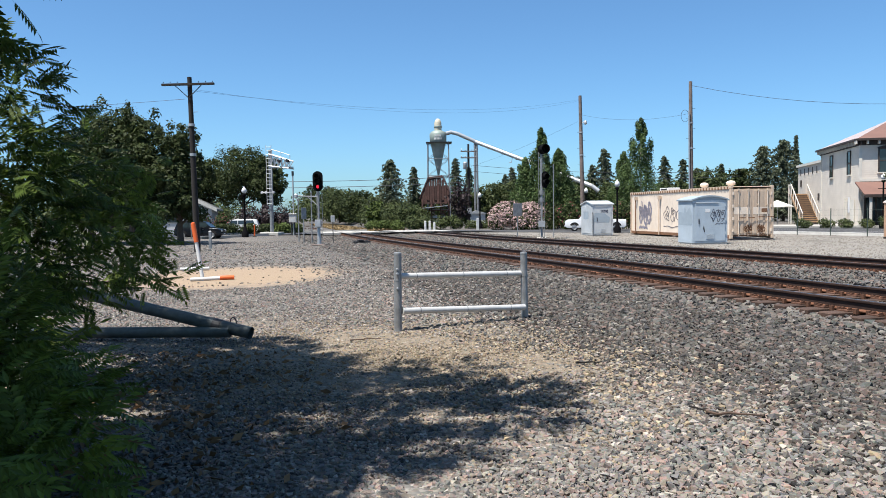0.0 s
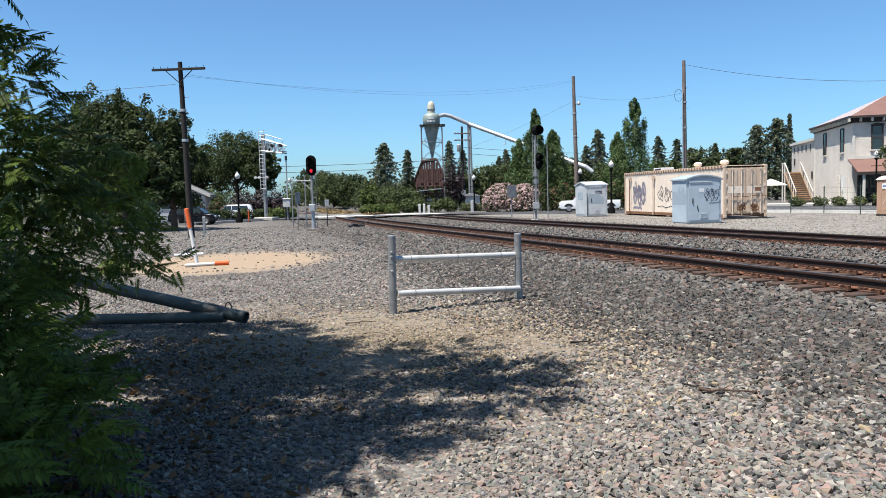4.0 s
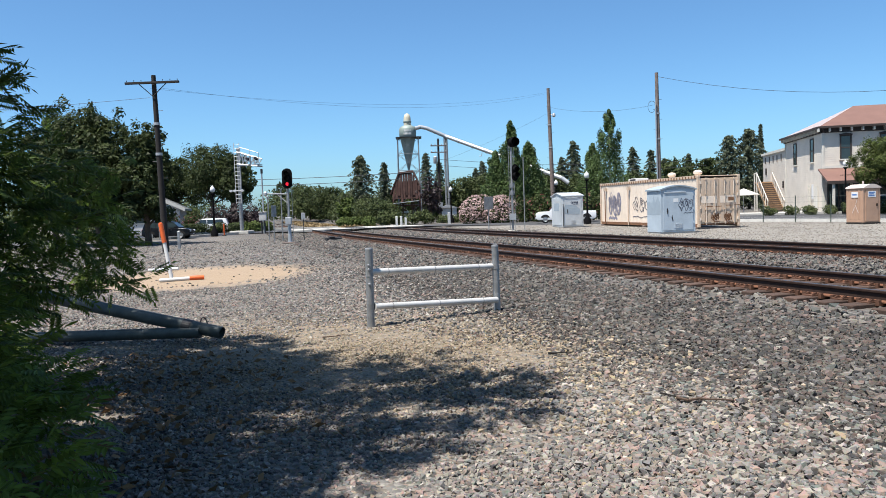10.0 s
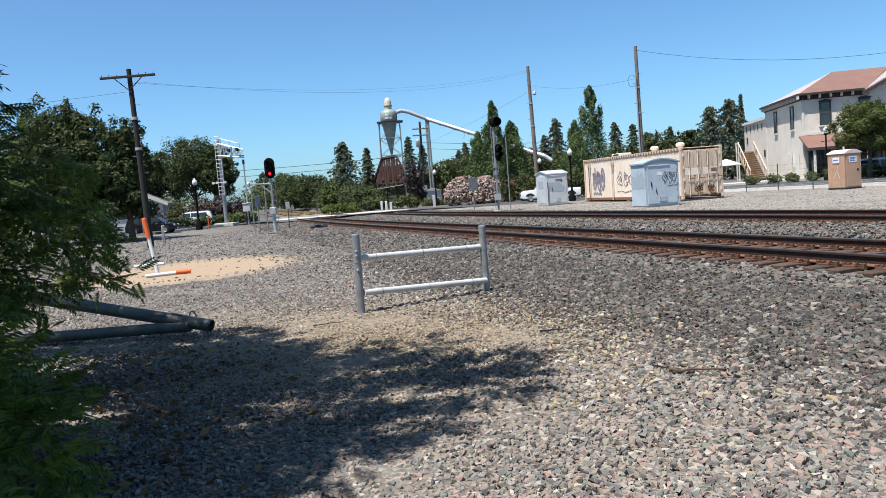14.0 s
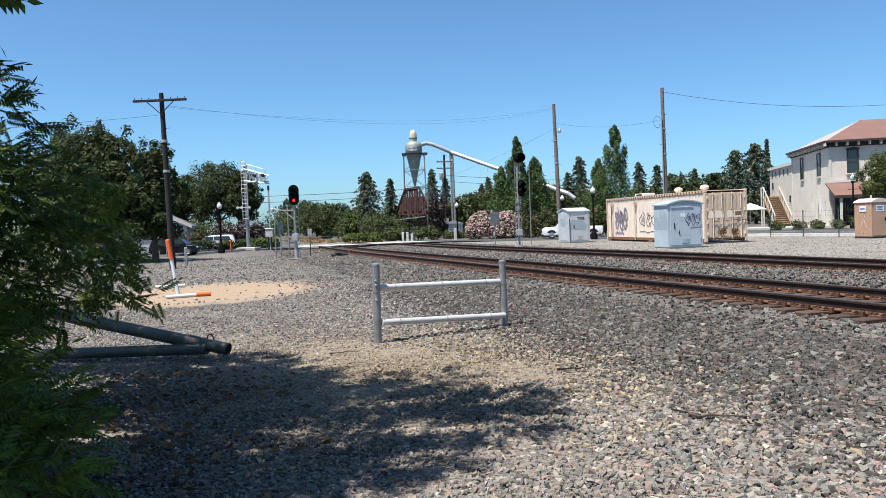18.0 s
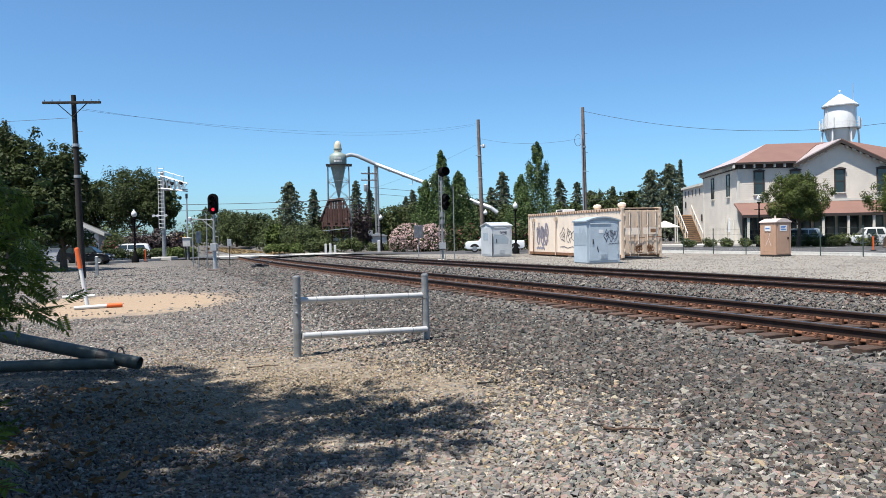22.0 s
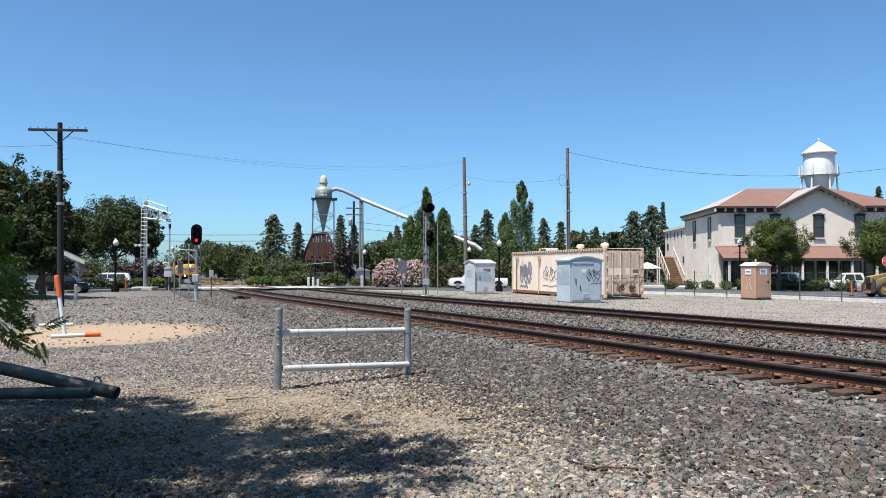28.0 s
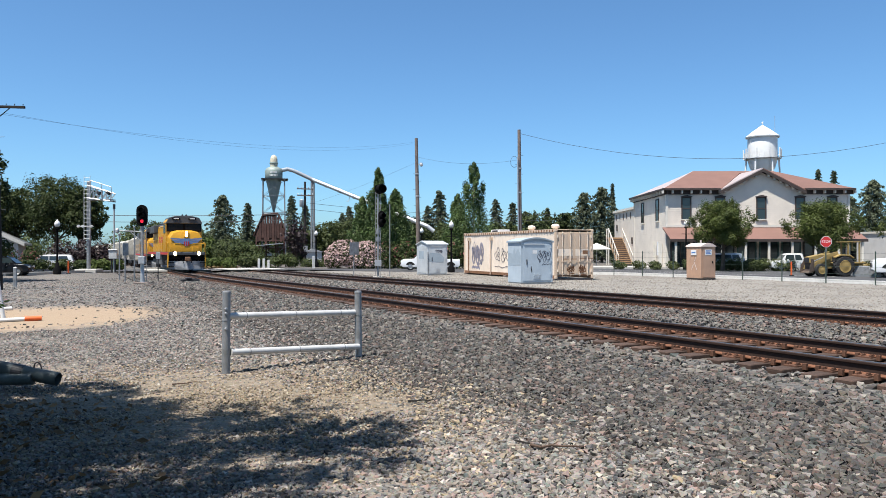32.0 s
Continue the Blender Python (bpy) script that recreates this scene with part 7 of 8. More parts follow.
shrub_row("oleander_hedge", "tall oleander hedge covered in pale pink flowers", "hedge", [(5.5, 69.9, 1.0), (6.5, 69.5, 1.15), (7.5, 69.1, 1.15), (8.4, 68.7, 1.0)], 2.3, "leaf", 260, 0.15, 31, "", "pink", 420)
shrub_row("oleander_hedge", "darker oleander hedge with few faded flowers", "hedge", [(9.9, 67.9, 1.1), (11.2, 67.3, 1.1), (12.4, 66.7, 1.1), (13.8, 66.1, 1.2), (15.3, 65.5, 1.2), (16.9, 64.9, 1.2), (18.5, 64.5, 1.2)], 2.2, "leaf", 260, 0.15, 33, "", "bougainvillea", 20)
shrub_row("hedge", "low clipped green hedge by the crossing", "hedge", [(-2.9, 74.8, 0.9), (-1.6, 74.8, 0.9), (-0.2, 74.9, 1.0), (1.1, 74.9, 0.9)], 1.3, "leaf_mid", 260, 0.12, 35, "low hedges")
shrub_row("hedge", "low clipped green hedge by the mill drive", "hedge", [(3.0, 76.5, 0.8), (4.2, 76.2, 0.8), (5.3, 75.9, 0.8)], 0.8, "leaf_mid", 260, 0.1, 36, "low hedges")
shrub_row("hedge", "low yellow-green hedge beside the mill", "hedge", [(-4.7, 76.5, 0.9), (-6.0, 77.0, 0.9), (-7.2, 77.5, 0.8)], 0.9, "leaf_light", 260, 0.12, 37, "low hedges")
shrub_row("hedge", "clipped green hedge before the storefront", "hedge", [(33.0 + 0.8 * k, 55.4 - 0.42 * k, 0.75) for k in range(9)], 0.95, "leaf_mid", 420, 0.075, 38, "low hedges")
shrub_row("hedge", "clipped green hedge before the storefront", "hedge", [(41.6 + 0.95 * k, 50.9 - 0.5 * k, 0.55) for k in range(5)], 0.8, "leaf_mid", 300, 0.075, 39, "low hedges")
shrub_row("shrub", "small green shrubs by the store corner", "shrub", [(29.0, 60.2, 0.6), (30.4, 59.4, 0.5), (31.6, 58.6, 0.6), (32.6, 57.8, 0.6)], 0.75, "leaf_mid", 260, 0.08, 40)
shrub_row("hedge", "dark green kerbside hedge by parked cars", "hedge", [(-19.2, 63.6, 0.8), (-18.0, 64.2, 0.9), (-16.8, 64.8, 0.8), (-15.6, 65.4, 0.8)], 0.9, "leaf", 300, 0.11, 41, "low hedges")
shrub_row("shrub", "yellow-green shrubs at the foot of the gantry", "shrub", [(-14.7, 65.8, 0.7), (-13.8, 65.9, 0.6), (-12.9, 66.0, 0.6)], 0.9, "leaf_light", 300, 0.11, 42)
shrub_row("shrub", "plum-coloured shrub behind the parked cars", "shrub", [(-18.2, 70.9, 1.3), (-16.7, 71.2, 1.2), (-15.5, 71.6, 0.9)], 2.3, "plum", 380, 0.14, 43)
shrub_row("shrub", "rough shrubs under the dark roadside trees", "shrub", [(-21.5, 52.5, 1.2), (-19.8, 50.5, 1.2), (-23.5, 54.5, 1.4)], 1.6, "leaf", 300, 0.12, 44)
shrub_row("shrub", "dusty shrubs with faded red flowers by the house", "shrub", [(-21.0, 66.9, 0.9), (-20.0, 67.3, 0.8)], 1.7, "leaf", 300, 0.12, 45, "", "bougainvillea", 60)
shrub_row("shrub", "olive green shrub row beside the mill", "shrub", [(-2.5, 86.0, 1.2), (-4.2, 87.0, 1.3), (-5.8, 88.5, 1.3)], 2.2, "leaf_mid", 300, 0.15, 46)


def far_verge():
    """Scrub and dry grass along the line beyond the crossing."""
    rng = random.Random(77)
    for k in range(11):
        st = 84.0 + 7.5 * k
        xy, d, side = on_track(st, 8.5 + rng.uniform(-0.6, 1.6) + 0.02 * (st - 84))
        pts = [(float(xy[0] + d[0] * j * 2.2 + rng.uniform(-0.5, 0.5)), float(xy[1] + d[1] * j * 2.2), rng.uniform(1.2, 1.9)) for j in range(3)]
        shrub_row("shrub", "olive green scrub beside the far line", "shrub", pts, rng.uniform(1.8, 3.2), "leaf_mid" if k % 3 else "leaf", 210, 0.17, 600 + k, "far scrub")
    n = 2600
    g = np.random.RandomState(5)
    st, off = g.uniform(74, 170, n), g.uniform(3.4, 7.0, n)
    xy = ALONG[None] * st[:, None] + ACROSS[None] * (bend(st) + off)[:, None]
    v, f = leaf_cards(np.stack([xy[:, 0], xy[:, 1], land(xy[:, 0], xy[:, 1]) + 0.15], -1), np.full((n, 3), 0.25), 4, 0.22, 6)
    sheet("dry_grass", v, f, "straw", "stuff", "strip of tan dry grass beside the far line", "grass")


far_verge()


def far_woods():
    rng = np.random.RandomState(9)
    b = radians(-34) + radians(80) * rng.uniform(0, 1, 420)
    d = rng.uniform(150, 215, 420)
    gap = (b > radians(-14.5)) & (b < radians(-11.0))
    b, d = b[~gap], d[~gap]
    h = rng.uniform(3.0, 7.0, len(d)) * d / 170
    c = np.stack([d * np.sin(b), d * np.cos(b), h * 0.5], -1)
    r = np.stack([h * 0.55, h * 0.55, h * 0.5], -1)
    v, f = leaf_cards(c, r, 190, 0.34, 77, fill=0.5)
    v[:, 2] = np.clip(v[:, 2], 0, None)
    sheet("far_woods", v, f, "leaf_mid", "stuff", "distant belt of mixed green woods on the skyline", "woods")


far_woods()
bm = bmesh.new()
for k in range(7):
    box(bm, -9.0 + 0.95 * k, -8.1 + 0.95 * k, 106.0, 106.1, 0, 1.5)
tagged(part("board_fence", bm, "barn"), "low red-brown board fence beyond the crossing", "fence")


# ---- the near tree with feathered leaves ----
def feather(n_pairs=7):
    """One pinnate leaf along +y: narrow leaflets in pairs on a thin stalk."""
    vs, fs = [], []
    def blade(o, d, w, drop):
        b = len(vs)
        d = np.array(d)
        s = np.array([-d[1], d[0], 0])
        s = s / (np.linalg.norm(s) + 1e-9) * w
        o = np.array(o)
        vs.extend([o, o + d * 0.45 + s - [0, 0, drop * 0.2], o + d - [0, 0, drop], o + d * 0.45 - s - [0, 0, drop * 0.2]])
        fs.append((b, b + 1, b + 2, b + 3))
    for k in range(n_pairs):
        y = 0.22 + 0.72 * k / n_pairs
        ln = 0.30 * (1 - 0.35 * abs(k / n_pairs - 0.4))
        for sgn in (-1, 1):
            blade((0.0, y, -0.10 * y * y), (sgn * ln * 0.86, ln * 0.5, 0), 0.052, 0.09)
    blade((0, 0.95, -0.09), (0, 0.30, -0.05), 0.05, 0.05)
    b = len(vs)
    vs.extend([np.array(p) for p in ((-0.008, 0, 0), (0.008, 0, 0), (0.006, 0.97, -0.10), (-0.006, 0.97, -0.10))])
    fs.append((b, b + 1, b + 2, b + 3))
    return np.array(vs), np.array(fs)


def feather_mass(name, blobs, size, seed, parent, droop=0.35):
    fv, ff = feather()
    rng = np.random.RandomState(seed)
    vs, fs, base = [], [], 0
    for cx, cy, cz, r, n in blobs:
        d = rng.normal(size=(n, 3))
        d /= np.linalg.norm(d, axis=1)[:, None]
        p = np.array([cx, cy, cz]) + d * (r * rng.uniform(0.35, 0.95, n) ** 0.6)[:, None]
        fwd = d * np.array([1, 1, 0.6]) + rng.normal(0, 0.35, (n, 3)) - np.array([0, 0, droop])
        fwd /= np.linalg.norm(fwd, axis=1)[:, None]
        up = np.tile([0, 0, 1.0], (n, 1)) + rng.normal(0, 0.45, (n, 3))
        rt = np.cross(fwd, up)
        rt /= np.linalg.norm(rt, axis=1)[:, None] + 1e-9
        up = np.cross(rt, fwd)
        s = size * rng.uniform(0.65, 1.3, n)
        m = np.stack([rt, fwd, up], -1) * s[:, None, None]
        v = np.einsum("nij,kj->nki", m, fv) + p[:, None, :]
        v[:, :, 2] = np.maximum(v[:, :, 2], 0.03)
        vs.append(v.reshape(-1, 3))
        f = ff[None] + (len(fv) * np.arange(n))[:, None, None] + base
        fs.append(f.reshape(-1, 4))
        base += n * len(fv)
    return sheet(name, np.concatenate(vs), np.concatenate(fs), "near_leaf", parent=parent)


def near_tree():
    ob = thing("tree", "spreading tree with feathered green leaves shading the gravel", "tree", pose(0, 0, 0))
    foot = Vector((-5.3, 6.3, 0))
    tr = tube(bmesh.new(), foot - Vector((0, 0, 0.1)), foot + Vector((0.1, -0.1, 1.4)), 0.17, 0.14, seg=12)
    tube(tr, foot + Vector((0.1, -0.1, 1.4)), foot + Vector((0.5, -0.3, 3.2)), 0.14, 0.11, seg=12)
    part("trunk", tr, "bark", ob, "", True)
    f1, f2 = foot + Vector((0.1, -0.1, 1.2)), foot + Vector((0.5, -0.3, 3.1))
    branches([(f2, (-3.2, 5.0, 5.2), 0.09, 0.03), (f2, (-1.4, 5.0, 5.8), 0.07, 0.02), (f2, (-4.6, 3.4, 4.8), 0.08, 0.02), (f2, (-3.0, 3.0, 5.0), 0.06, 0.02),
              (f1, (-3.9, 7.6, 1.6), 0.06, 0.02), (f1, (-4.0, 6.6, 2.6), 0.06, 0.02), (f1, (-3.4, 8.4, 0.9), 0.05, 0.015), (f1, (-4.3, 8.0, 0.5), 0.04, 0.015),
              (f1, (-2.6, 4.4, 0.8), 0.04, 0.012), (f2, (-2.3, 3.7, 2.9), 0.04, 0.012), (f1, (-4.3, 7.2, 3.2), 0.05, 0.015)], "bark", ob)

    # masses of foliage: x, y, z, radius, leaves
    low = [(-3.85, 6.6, 2.55, 0.46, 170), (-4.15, 6.6, 2.9, 0.5, 150), (-3.7, 6.75, 2.25, 0.40, 120), (-3.62, 6.65, 2.95, 0.2, 34), (-4.0, 6.3, 2.2, 0.6, 200),
           (-3.75, 6.2, 1.85, 0.62, 240), (-3.55, 6.85, 2.0, 0.34, 90), (-3.3, 7.4, 1.95, 0.26, 52), (-3.1, 7.95, 2.1, 0.14, 12), (-3.6, 6.5, 1.5, 0.52, 200),
           (-3.35, 7.4, 1.6, 0.36, 110), (-3.3, 7.95, 1.7, 0.24, 44), (-3.38, 8.1, 1.35, 0.26, 64), (-3.2, 8.2, 1.4, 0.14, 20), (-3.6, 7.6, 1.0, 0.34, 90), (-3.5, 7.4, 2.15, 0.3, 60), (-3.55, 6.9, 1.75, 0.36, 90),
           (-3.7, 6.5, 1.15, 0.46, 160), (-3.45, 7.5, 1.2, 0.34, 100), (-3.55, 8.4, 1.1, 0.24, 50), (-3.4, 8.6, 0.92, 0.18, 30), (-3.12, 8.7, 0.9, 0.1, 9),
           (-4.15, 7.3, 0.7, 0.5, 130), (-3.15, 4.85, 1.15, 0.45, 150), (-2.85, 4.3, 0.75, 0.45, 150), (-2.75, 4.75, 0.85, 0.24, 44), (-2.55, 4.1, 0.5, 0.38, 100),
           (-2.65, 4.5, 0.62, 0.22, 32), (-2.45, 4.7, 0.5, 0.3, 60), (-2.2, 4.1, 0.32, 0.3, 60), (-2.05, 3.7, 0.25, 0.28, 50), (-2.4, 3.4, 0.3, 0.4, 90), (-4.7, 6.9, 1.6, 1.1, 320), (-3.3, 5.2, 0.55, 0.5, 150), (-3.5, 5.8, 0.6, 0.45, 120),
           (-2.65, 3.9, 2.5, 0.2, 18), (-2.45, 3.8, 2.85, 0.16, 10), (-2.42, 3.9, 2.88, 0.15, 16), (-2.28, 3.9, 2.84, 0.1, 9), (-2.5, 3.95, 2.62, 0.13, 12)]
    low = [(x, y, z, r * 1.04, max(5, int(n * (0.5 if y > 5.5 else 0.8)))) for x, y, z, r, n in low]
    feather_mass("lower_foliage", low, 0.27, 61, ob, 0.08)
    # the crown overhead, above the view: added unseen, shaped to cast the shade below
    rng = random.Random(63)
    top = []
    for k in range(720):
        y = rng.uniform(-7.0, 7.8)
        edge = float(np.interp(y, [-7, 0.5, 1.2, 2.0, 2.67, 3.2, 3.9, 4.7, 5.2, 5.5, 5.9, 6.6, 7.8], [-0.6, -2.0, -2.6, -2.5, -2.2, -1.75, -1.3, -0.85, -0.95, -1.1, -1.7, -2.9, -5.4]))
        x = edge - (rng.uniform(0.0, 2.4) if k % 2 else rng.uniform(0.0, 8.0))
        if k > 560:
            x, y = rng.uniform(-6.2, -3.3), rng.uniform(-0.5, 3.7)
        elif k % 9 > 3 and x > -3.4:
            continue
        if (y > 3.9 and x < -3.9) or (y < -0.5 and k % 3):
            continue
        z = rng.uniform(5.5, 6.7) + (rng.uniform(0.0, 1.6) if y < 1.0 else 0.0)
        top.append((x - 0.15, y, z, rng.uniform(0.26, 0.54), rng.randint(60, 78) if x < -3.3 and y > 0.2 else rng.randint(44, 58) if k > 560 else rng.randint(42, 56) if x < -2.7 and 0.5 < y < 4.4 else rng.randint(20, 34)))
    # unseen clumps placed so that their shade falls on the fallen pipes
    for k in range(34):
        u = k / 33
        top.append((-3.9 - 2.9 * u + rng.uniform(-0.3, 0.3), 7.55 + 0.9 * u + rng.uniform(-0.45, 0.3), rng.uniform(5.5, 6.3), rng.uniform(0.3, 0.5), rng.randint(13, 22)))
    # unseen leaf mass added behind the viewpoint to block sky light
    rest = np.random.RandomState(65)
    cs = np.stack([rest.uniform(-10, 3.0, 260), rest.uniform(-9.0, -1.2, 260), rest.uniform(2.6, 8.6, 260)], -1)
    cs = np.concatenate([cs, np.stack([rest.uniform(-9.5, -5.4, 170), rest.uniform(-1.5, 2.0, 170), rest.uniform(2.2, 7.6, 170)], -1)])
    v, f = leaf_cards(cs, np.full((len(cs), 3), 0.85), 60, 0.2, 66, fill=0.3)
    sheet("sky_block_crown", v, f, "near_leaf", parent=ob)
    feather_mass("upper_crown", top, 0.38, 64, ob, 0.15)


near_tree()


def litter():
    rng = np.random.RandomState(21)
    n = 1500
    x, y = rng.normal(-2.4, 0.7, n), 3.2 + 5.5 * rng.uniform(0, 1, n) ** 2.2
    v, f = leaf_cards(np.stack([x, y, np.full(n, 0.035)], -1), np.full((n, 3), 0.02), 1, 0.045, 5)
    v[:, 2] = np.clip(v[:, 2], 0.02, 0.06)
    sheet("leaf_litter", v, f, "litter", "stuff", "dry orange-brown leaf litter under the tree", "leaf litter")


litter()


# ---- vehicles ----
def wheel_parts(parent, x, y, r, w, rim="rim"):
    m = pose(x, y, r)
    t = bmesh.new()
    lathe(t, [(r * 0.62, -w / 2), (r * 0.92, -w / 2), (r, -w * 0.32), (r, w * 0.32), (r * 0.92, w / 2), (r * 0.62, w / 2)], 24, m=m @ pose(0, 0, 0, 90, 0, 0))
    wh = part("wheel", t, "tyre", parent, "black rubber tyre", True)
    out = -1 if y < 0 else 1
    d = bmesh.new()
    lathe(d, [(r * 0.62, 0), (r * 0.60, 0.02), (r * 0.5, -0.01), (r * 0.2, 0.02), (r * 0.05, 0.03)], 20, (0, 0, w * 0.5 + 0.012), m @ pose(0, 0, 0, 90 if out < 0 else -90, 0, 0))
    part("rim", d, rim, wh)


def tapered(bm, outline, half, top_half, z0, z1):
    """Side outline (x, z) pushed across, narrowing from half at z0 to top_half at z1."""
    n = len(outline)
    rings = []
    for s in (-1, 1):
        rings.append([bm.verts.new((x, s * (half + (top_half - half) * min(1, max(0, (z - z0) / (z1 - z0)))), z)) for x, z in outline])
    bm.faces.new(rings[0])
    bm.faces.new(rings[1][::-1])
    for k in range(n):
        bm.faces.new((rings[0][k], rings[0][(k + 1) % n], rings[1][(k + 1) % n], rings[1][k]))
    return bm


def car(name, label, category, m, paint, kind, length=4.3, scale=0.9):
    """Front towards +x."""
    ob = thing(name, label, category, m @ Matrix.Diagonal((scale, scale, scale, 1)), "parked vehicles")
    h = length / 2
    if kind == "pickup":
        low = [(-h, 0.42), (-h, 1.02), (-0.55, 1.05), (0.9, 1.06), (h - 0.3, 1.03), (h - 0.05, 0.9), (h, 0.45)]
        cab = [(-0.75, 1.03), (-0.62, 1.72), (-0.4, 1.78), (0.65, 1.76), (0.95, 1.66), (1.5, 1.05)]
        panes = ((-0.55, 0.15), (0.22, 0.95))
    elif kind == "suv":
        low = [(-h, 0.42), (-h - 0.02, 0.8), (-h + 0.1, 1.05), (0.9, 1.02), (h - 0.35, 0.96), (h - 0.05, 0.8), (h, 0.42)]
        cab = [(-h + 0.05, 1.02), (-h + 0.3, 1.62), (-h + 0.6, 1.70), (0.2, 1.70), (0.6, 1.60), (1.25, 1.0)]
        panes = ((-h + 0.5, -0.95), (-0.88, -0.05), (0.02, 0.78))
    else:
        low = [(-h, 0.40), (-h - 0.02, 0.7), (-h + 0.2, 0.92), (0.8, 0.93), (h - 0.4, 0.84), (h - 0.05, 0.68), (h, 0.36)]
        cab = [(-h + 0.35, 0.9), (-h + 0.95, 1.36), (-0.3, 1.44), (0.35, 1.38), (1.2, 0.9)]
        panes = ((-h + 0.8, -0.3), (-0.22, 0.72))
    low = [(-h + 0.2, 0.28)] + low + [(h - 0.2, 0.28)]
    body = part("body", soft(tapered(bmesh.new(), low, 0.88, 0.80, 0.5, 1.1), 0.05), paint, ob, "", True)
    zt = max(z for _, z in cab)
    cabin = part("cabin", soft(tapered(bmesh.new(), cab, 0.80, 0.62, 1.0, zt), 0.045), paint, ob, "", True)
    z0 = cab[0][1] + 0.06
    for s in (-1, 1):
        for a, b in panes:
            y0, y1 = s * 0.795, s * 0.665
            zt2 = zt - 0.16
            lean = 0.22 if b > 0.6 else 0.0
            put_ = bmesh.new()
            put(put_, [(a, y0, z0), (b + lean, y0, z0), (b, y1, zt2), (a + (0.18 if (a, b) == panes[0] else 0), y1, zt2)], [(0, 1, 2, 3)])
            part("side_window", put_, "glass", cabin)
        part("headlight", soft(boxes((h - 0.16, h - 0.01, s * 0.55 - 0.17, s * 0.55 + 0.17, 0.66, 0.82)), 0.02, 1), "globe", ob, "clear headlight")
        part("tail_light", soft(boxes((-h - 0.01, -h + 0.08, s * 0.66 - 0.1, s * 0.66 + 0.1, 0.72, 0.95)), 0.015, 1), "red", ob, "red tail light")
        part("mirror", soft(boxes((0.85, 1.0, s * 0.86 - 0.06, s * 0.86 + 0.1 * s + 0.02, 1.02, 1.16)), 0.02, 1), paint, cabin)
        for x in (-0.05, 0.75):
            part("door_handle", boxes((x - 0.3, x - 0.18, s * 0.865 - 0.012, s * 0.865 + 0.012, 0.84, 0.87)), "rim", body)
        for x in (h - 0.85, -h + 0.85):
            wheel_parts(ob, x, s * 0.76, 0.36 if kind != "sedan" else 0.32, 0.22)
            arch = [(x + 0.45 * math.cos(math.pi * k / 10), 0.34 + 0.45 * math.sin(math.pi * k / 10)) for k in range(11)]
            # black half disc on the body paints the shade round the wheel
            part("wheel_arch", slab(bmesh.new(), arch, s * 0.845, s * 0.868, "y"), "inside", body)
    fx, tx = cab[-1][0], cab[-2][0]
    ws = bmesh.new()
    put(ws, [(fx - 0.02, -0.7, z0), (fx - 0.02, 0.7, z0), (tx + 0.07, 0.6, zt - 0.16), (tx + 0.07, -0.6, zt - 0.16)], [(0, 1, 2, 3)])
    part("windscreen", ws, "glass", cabin)
    part("grille", boxes((h - 0.03, h + 0.012, -0.36, 0.36, 0.56, 0.8)), "dark_steel", ob)
    part("bumper", soft(boxes((h - 0.1, h + 0.05, -0.8, 0.8, 0.36, 0.52)), 0.03, 1), "dark_steel" if kind != "pickup" else "rim", ob)
    part("rear_bumper", soft(boxes((-h - 0.05, -h + 0.1, -0.8, 0.8, 0.38, 0.54)), 0.03, 1), "dark_steel", ob)
    part("number_plate", boxes((h + 0.05, h + 0.06, -0.16, 0.16, 0.4, 0.5)), "sticker", ob, "blank pale plate")
    if kind == "pickup":
        # black slab on the closed body stands for the open bed
        part("bed_opening", boxes((-h + 0.1, -0.85, -0.68, 0.68, 0.9, 1.045)), "inside", body)
    return ob


car("sport_utility", "black sport utility car parked by the kerb", "car", pose(-17.3, 53.6, 0.02, 0, 0, -2), "car_black", "suv", 4.5, 0.75)
car("sport_utility", "white sport utility car parked behind the hedge", "car", pose(-18.5, 68.0, 0.02, 0, 0, 188), "car_white", "suv", 4.9, 0.76)
car("pickup_truck", "white pickup truck parked behind the cabinets", "truck", pose(12.4, 61.2, 0.02, 0, 0, 172), "car_white", "pickup", 5.4, 0.9)
car("pickup_truck", "white crew-cab pickup parked before the store", "truck", pose(40.1, 52.3, 0.02, 0, 0, 166), "car_white", "pickup", 4.9, 0.80)
car("estate_car", "silver-blue estate car parked before the store", "car", pose(35.5, 55.3, 0.02, 0, 0, 166), "car_blue", "suv", 4.5, 0.84)
car("pickup_truck", "white heavy pickup waiting behind the digger", "truck", pose(37.6, 36.9, 0.02, 0, 0, 142), "car_white", "pickup", 5.6, 1.12)
car("estate_car", "dark grey car parked by the low shop", "car", pose(47.5, 48.0, 0.02, 0, 0, 166), "car_black", "sedan", 4.4, 0.9)


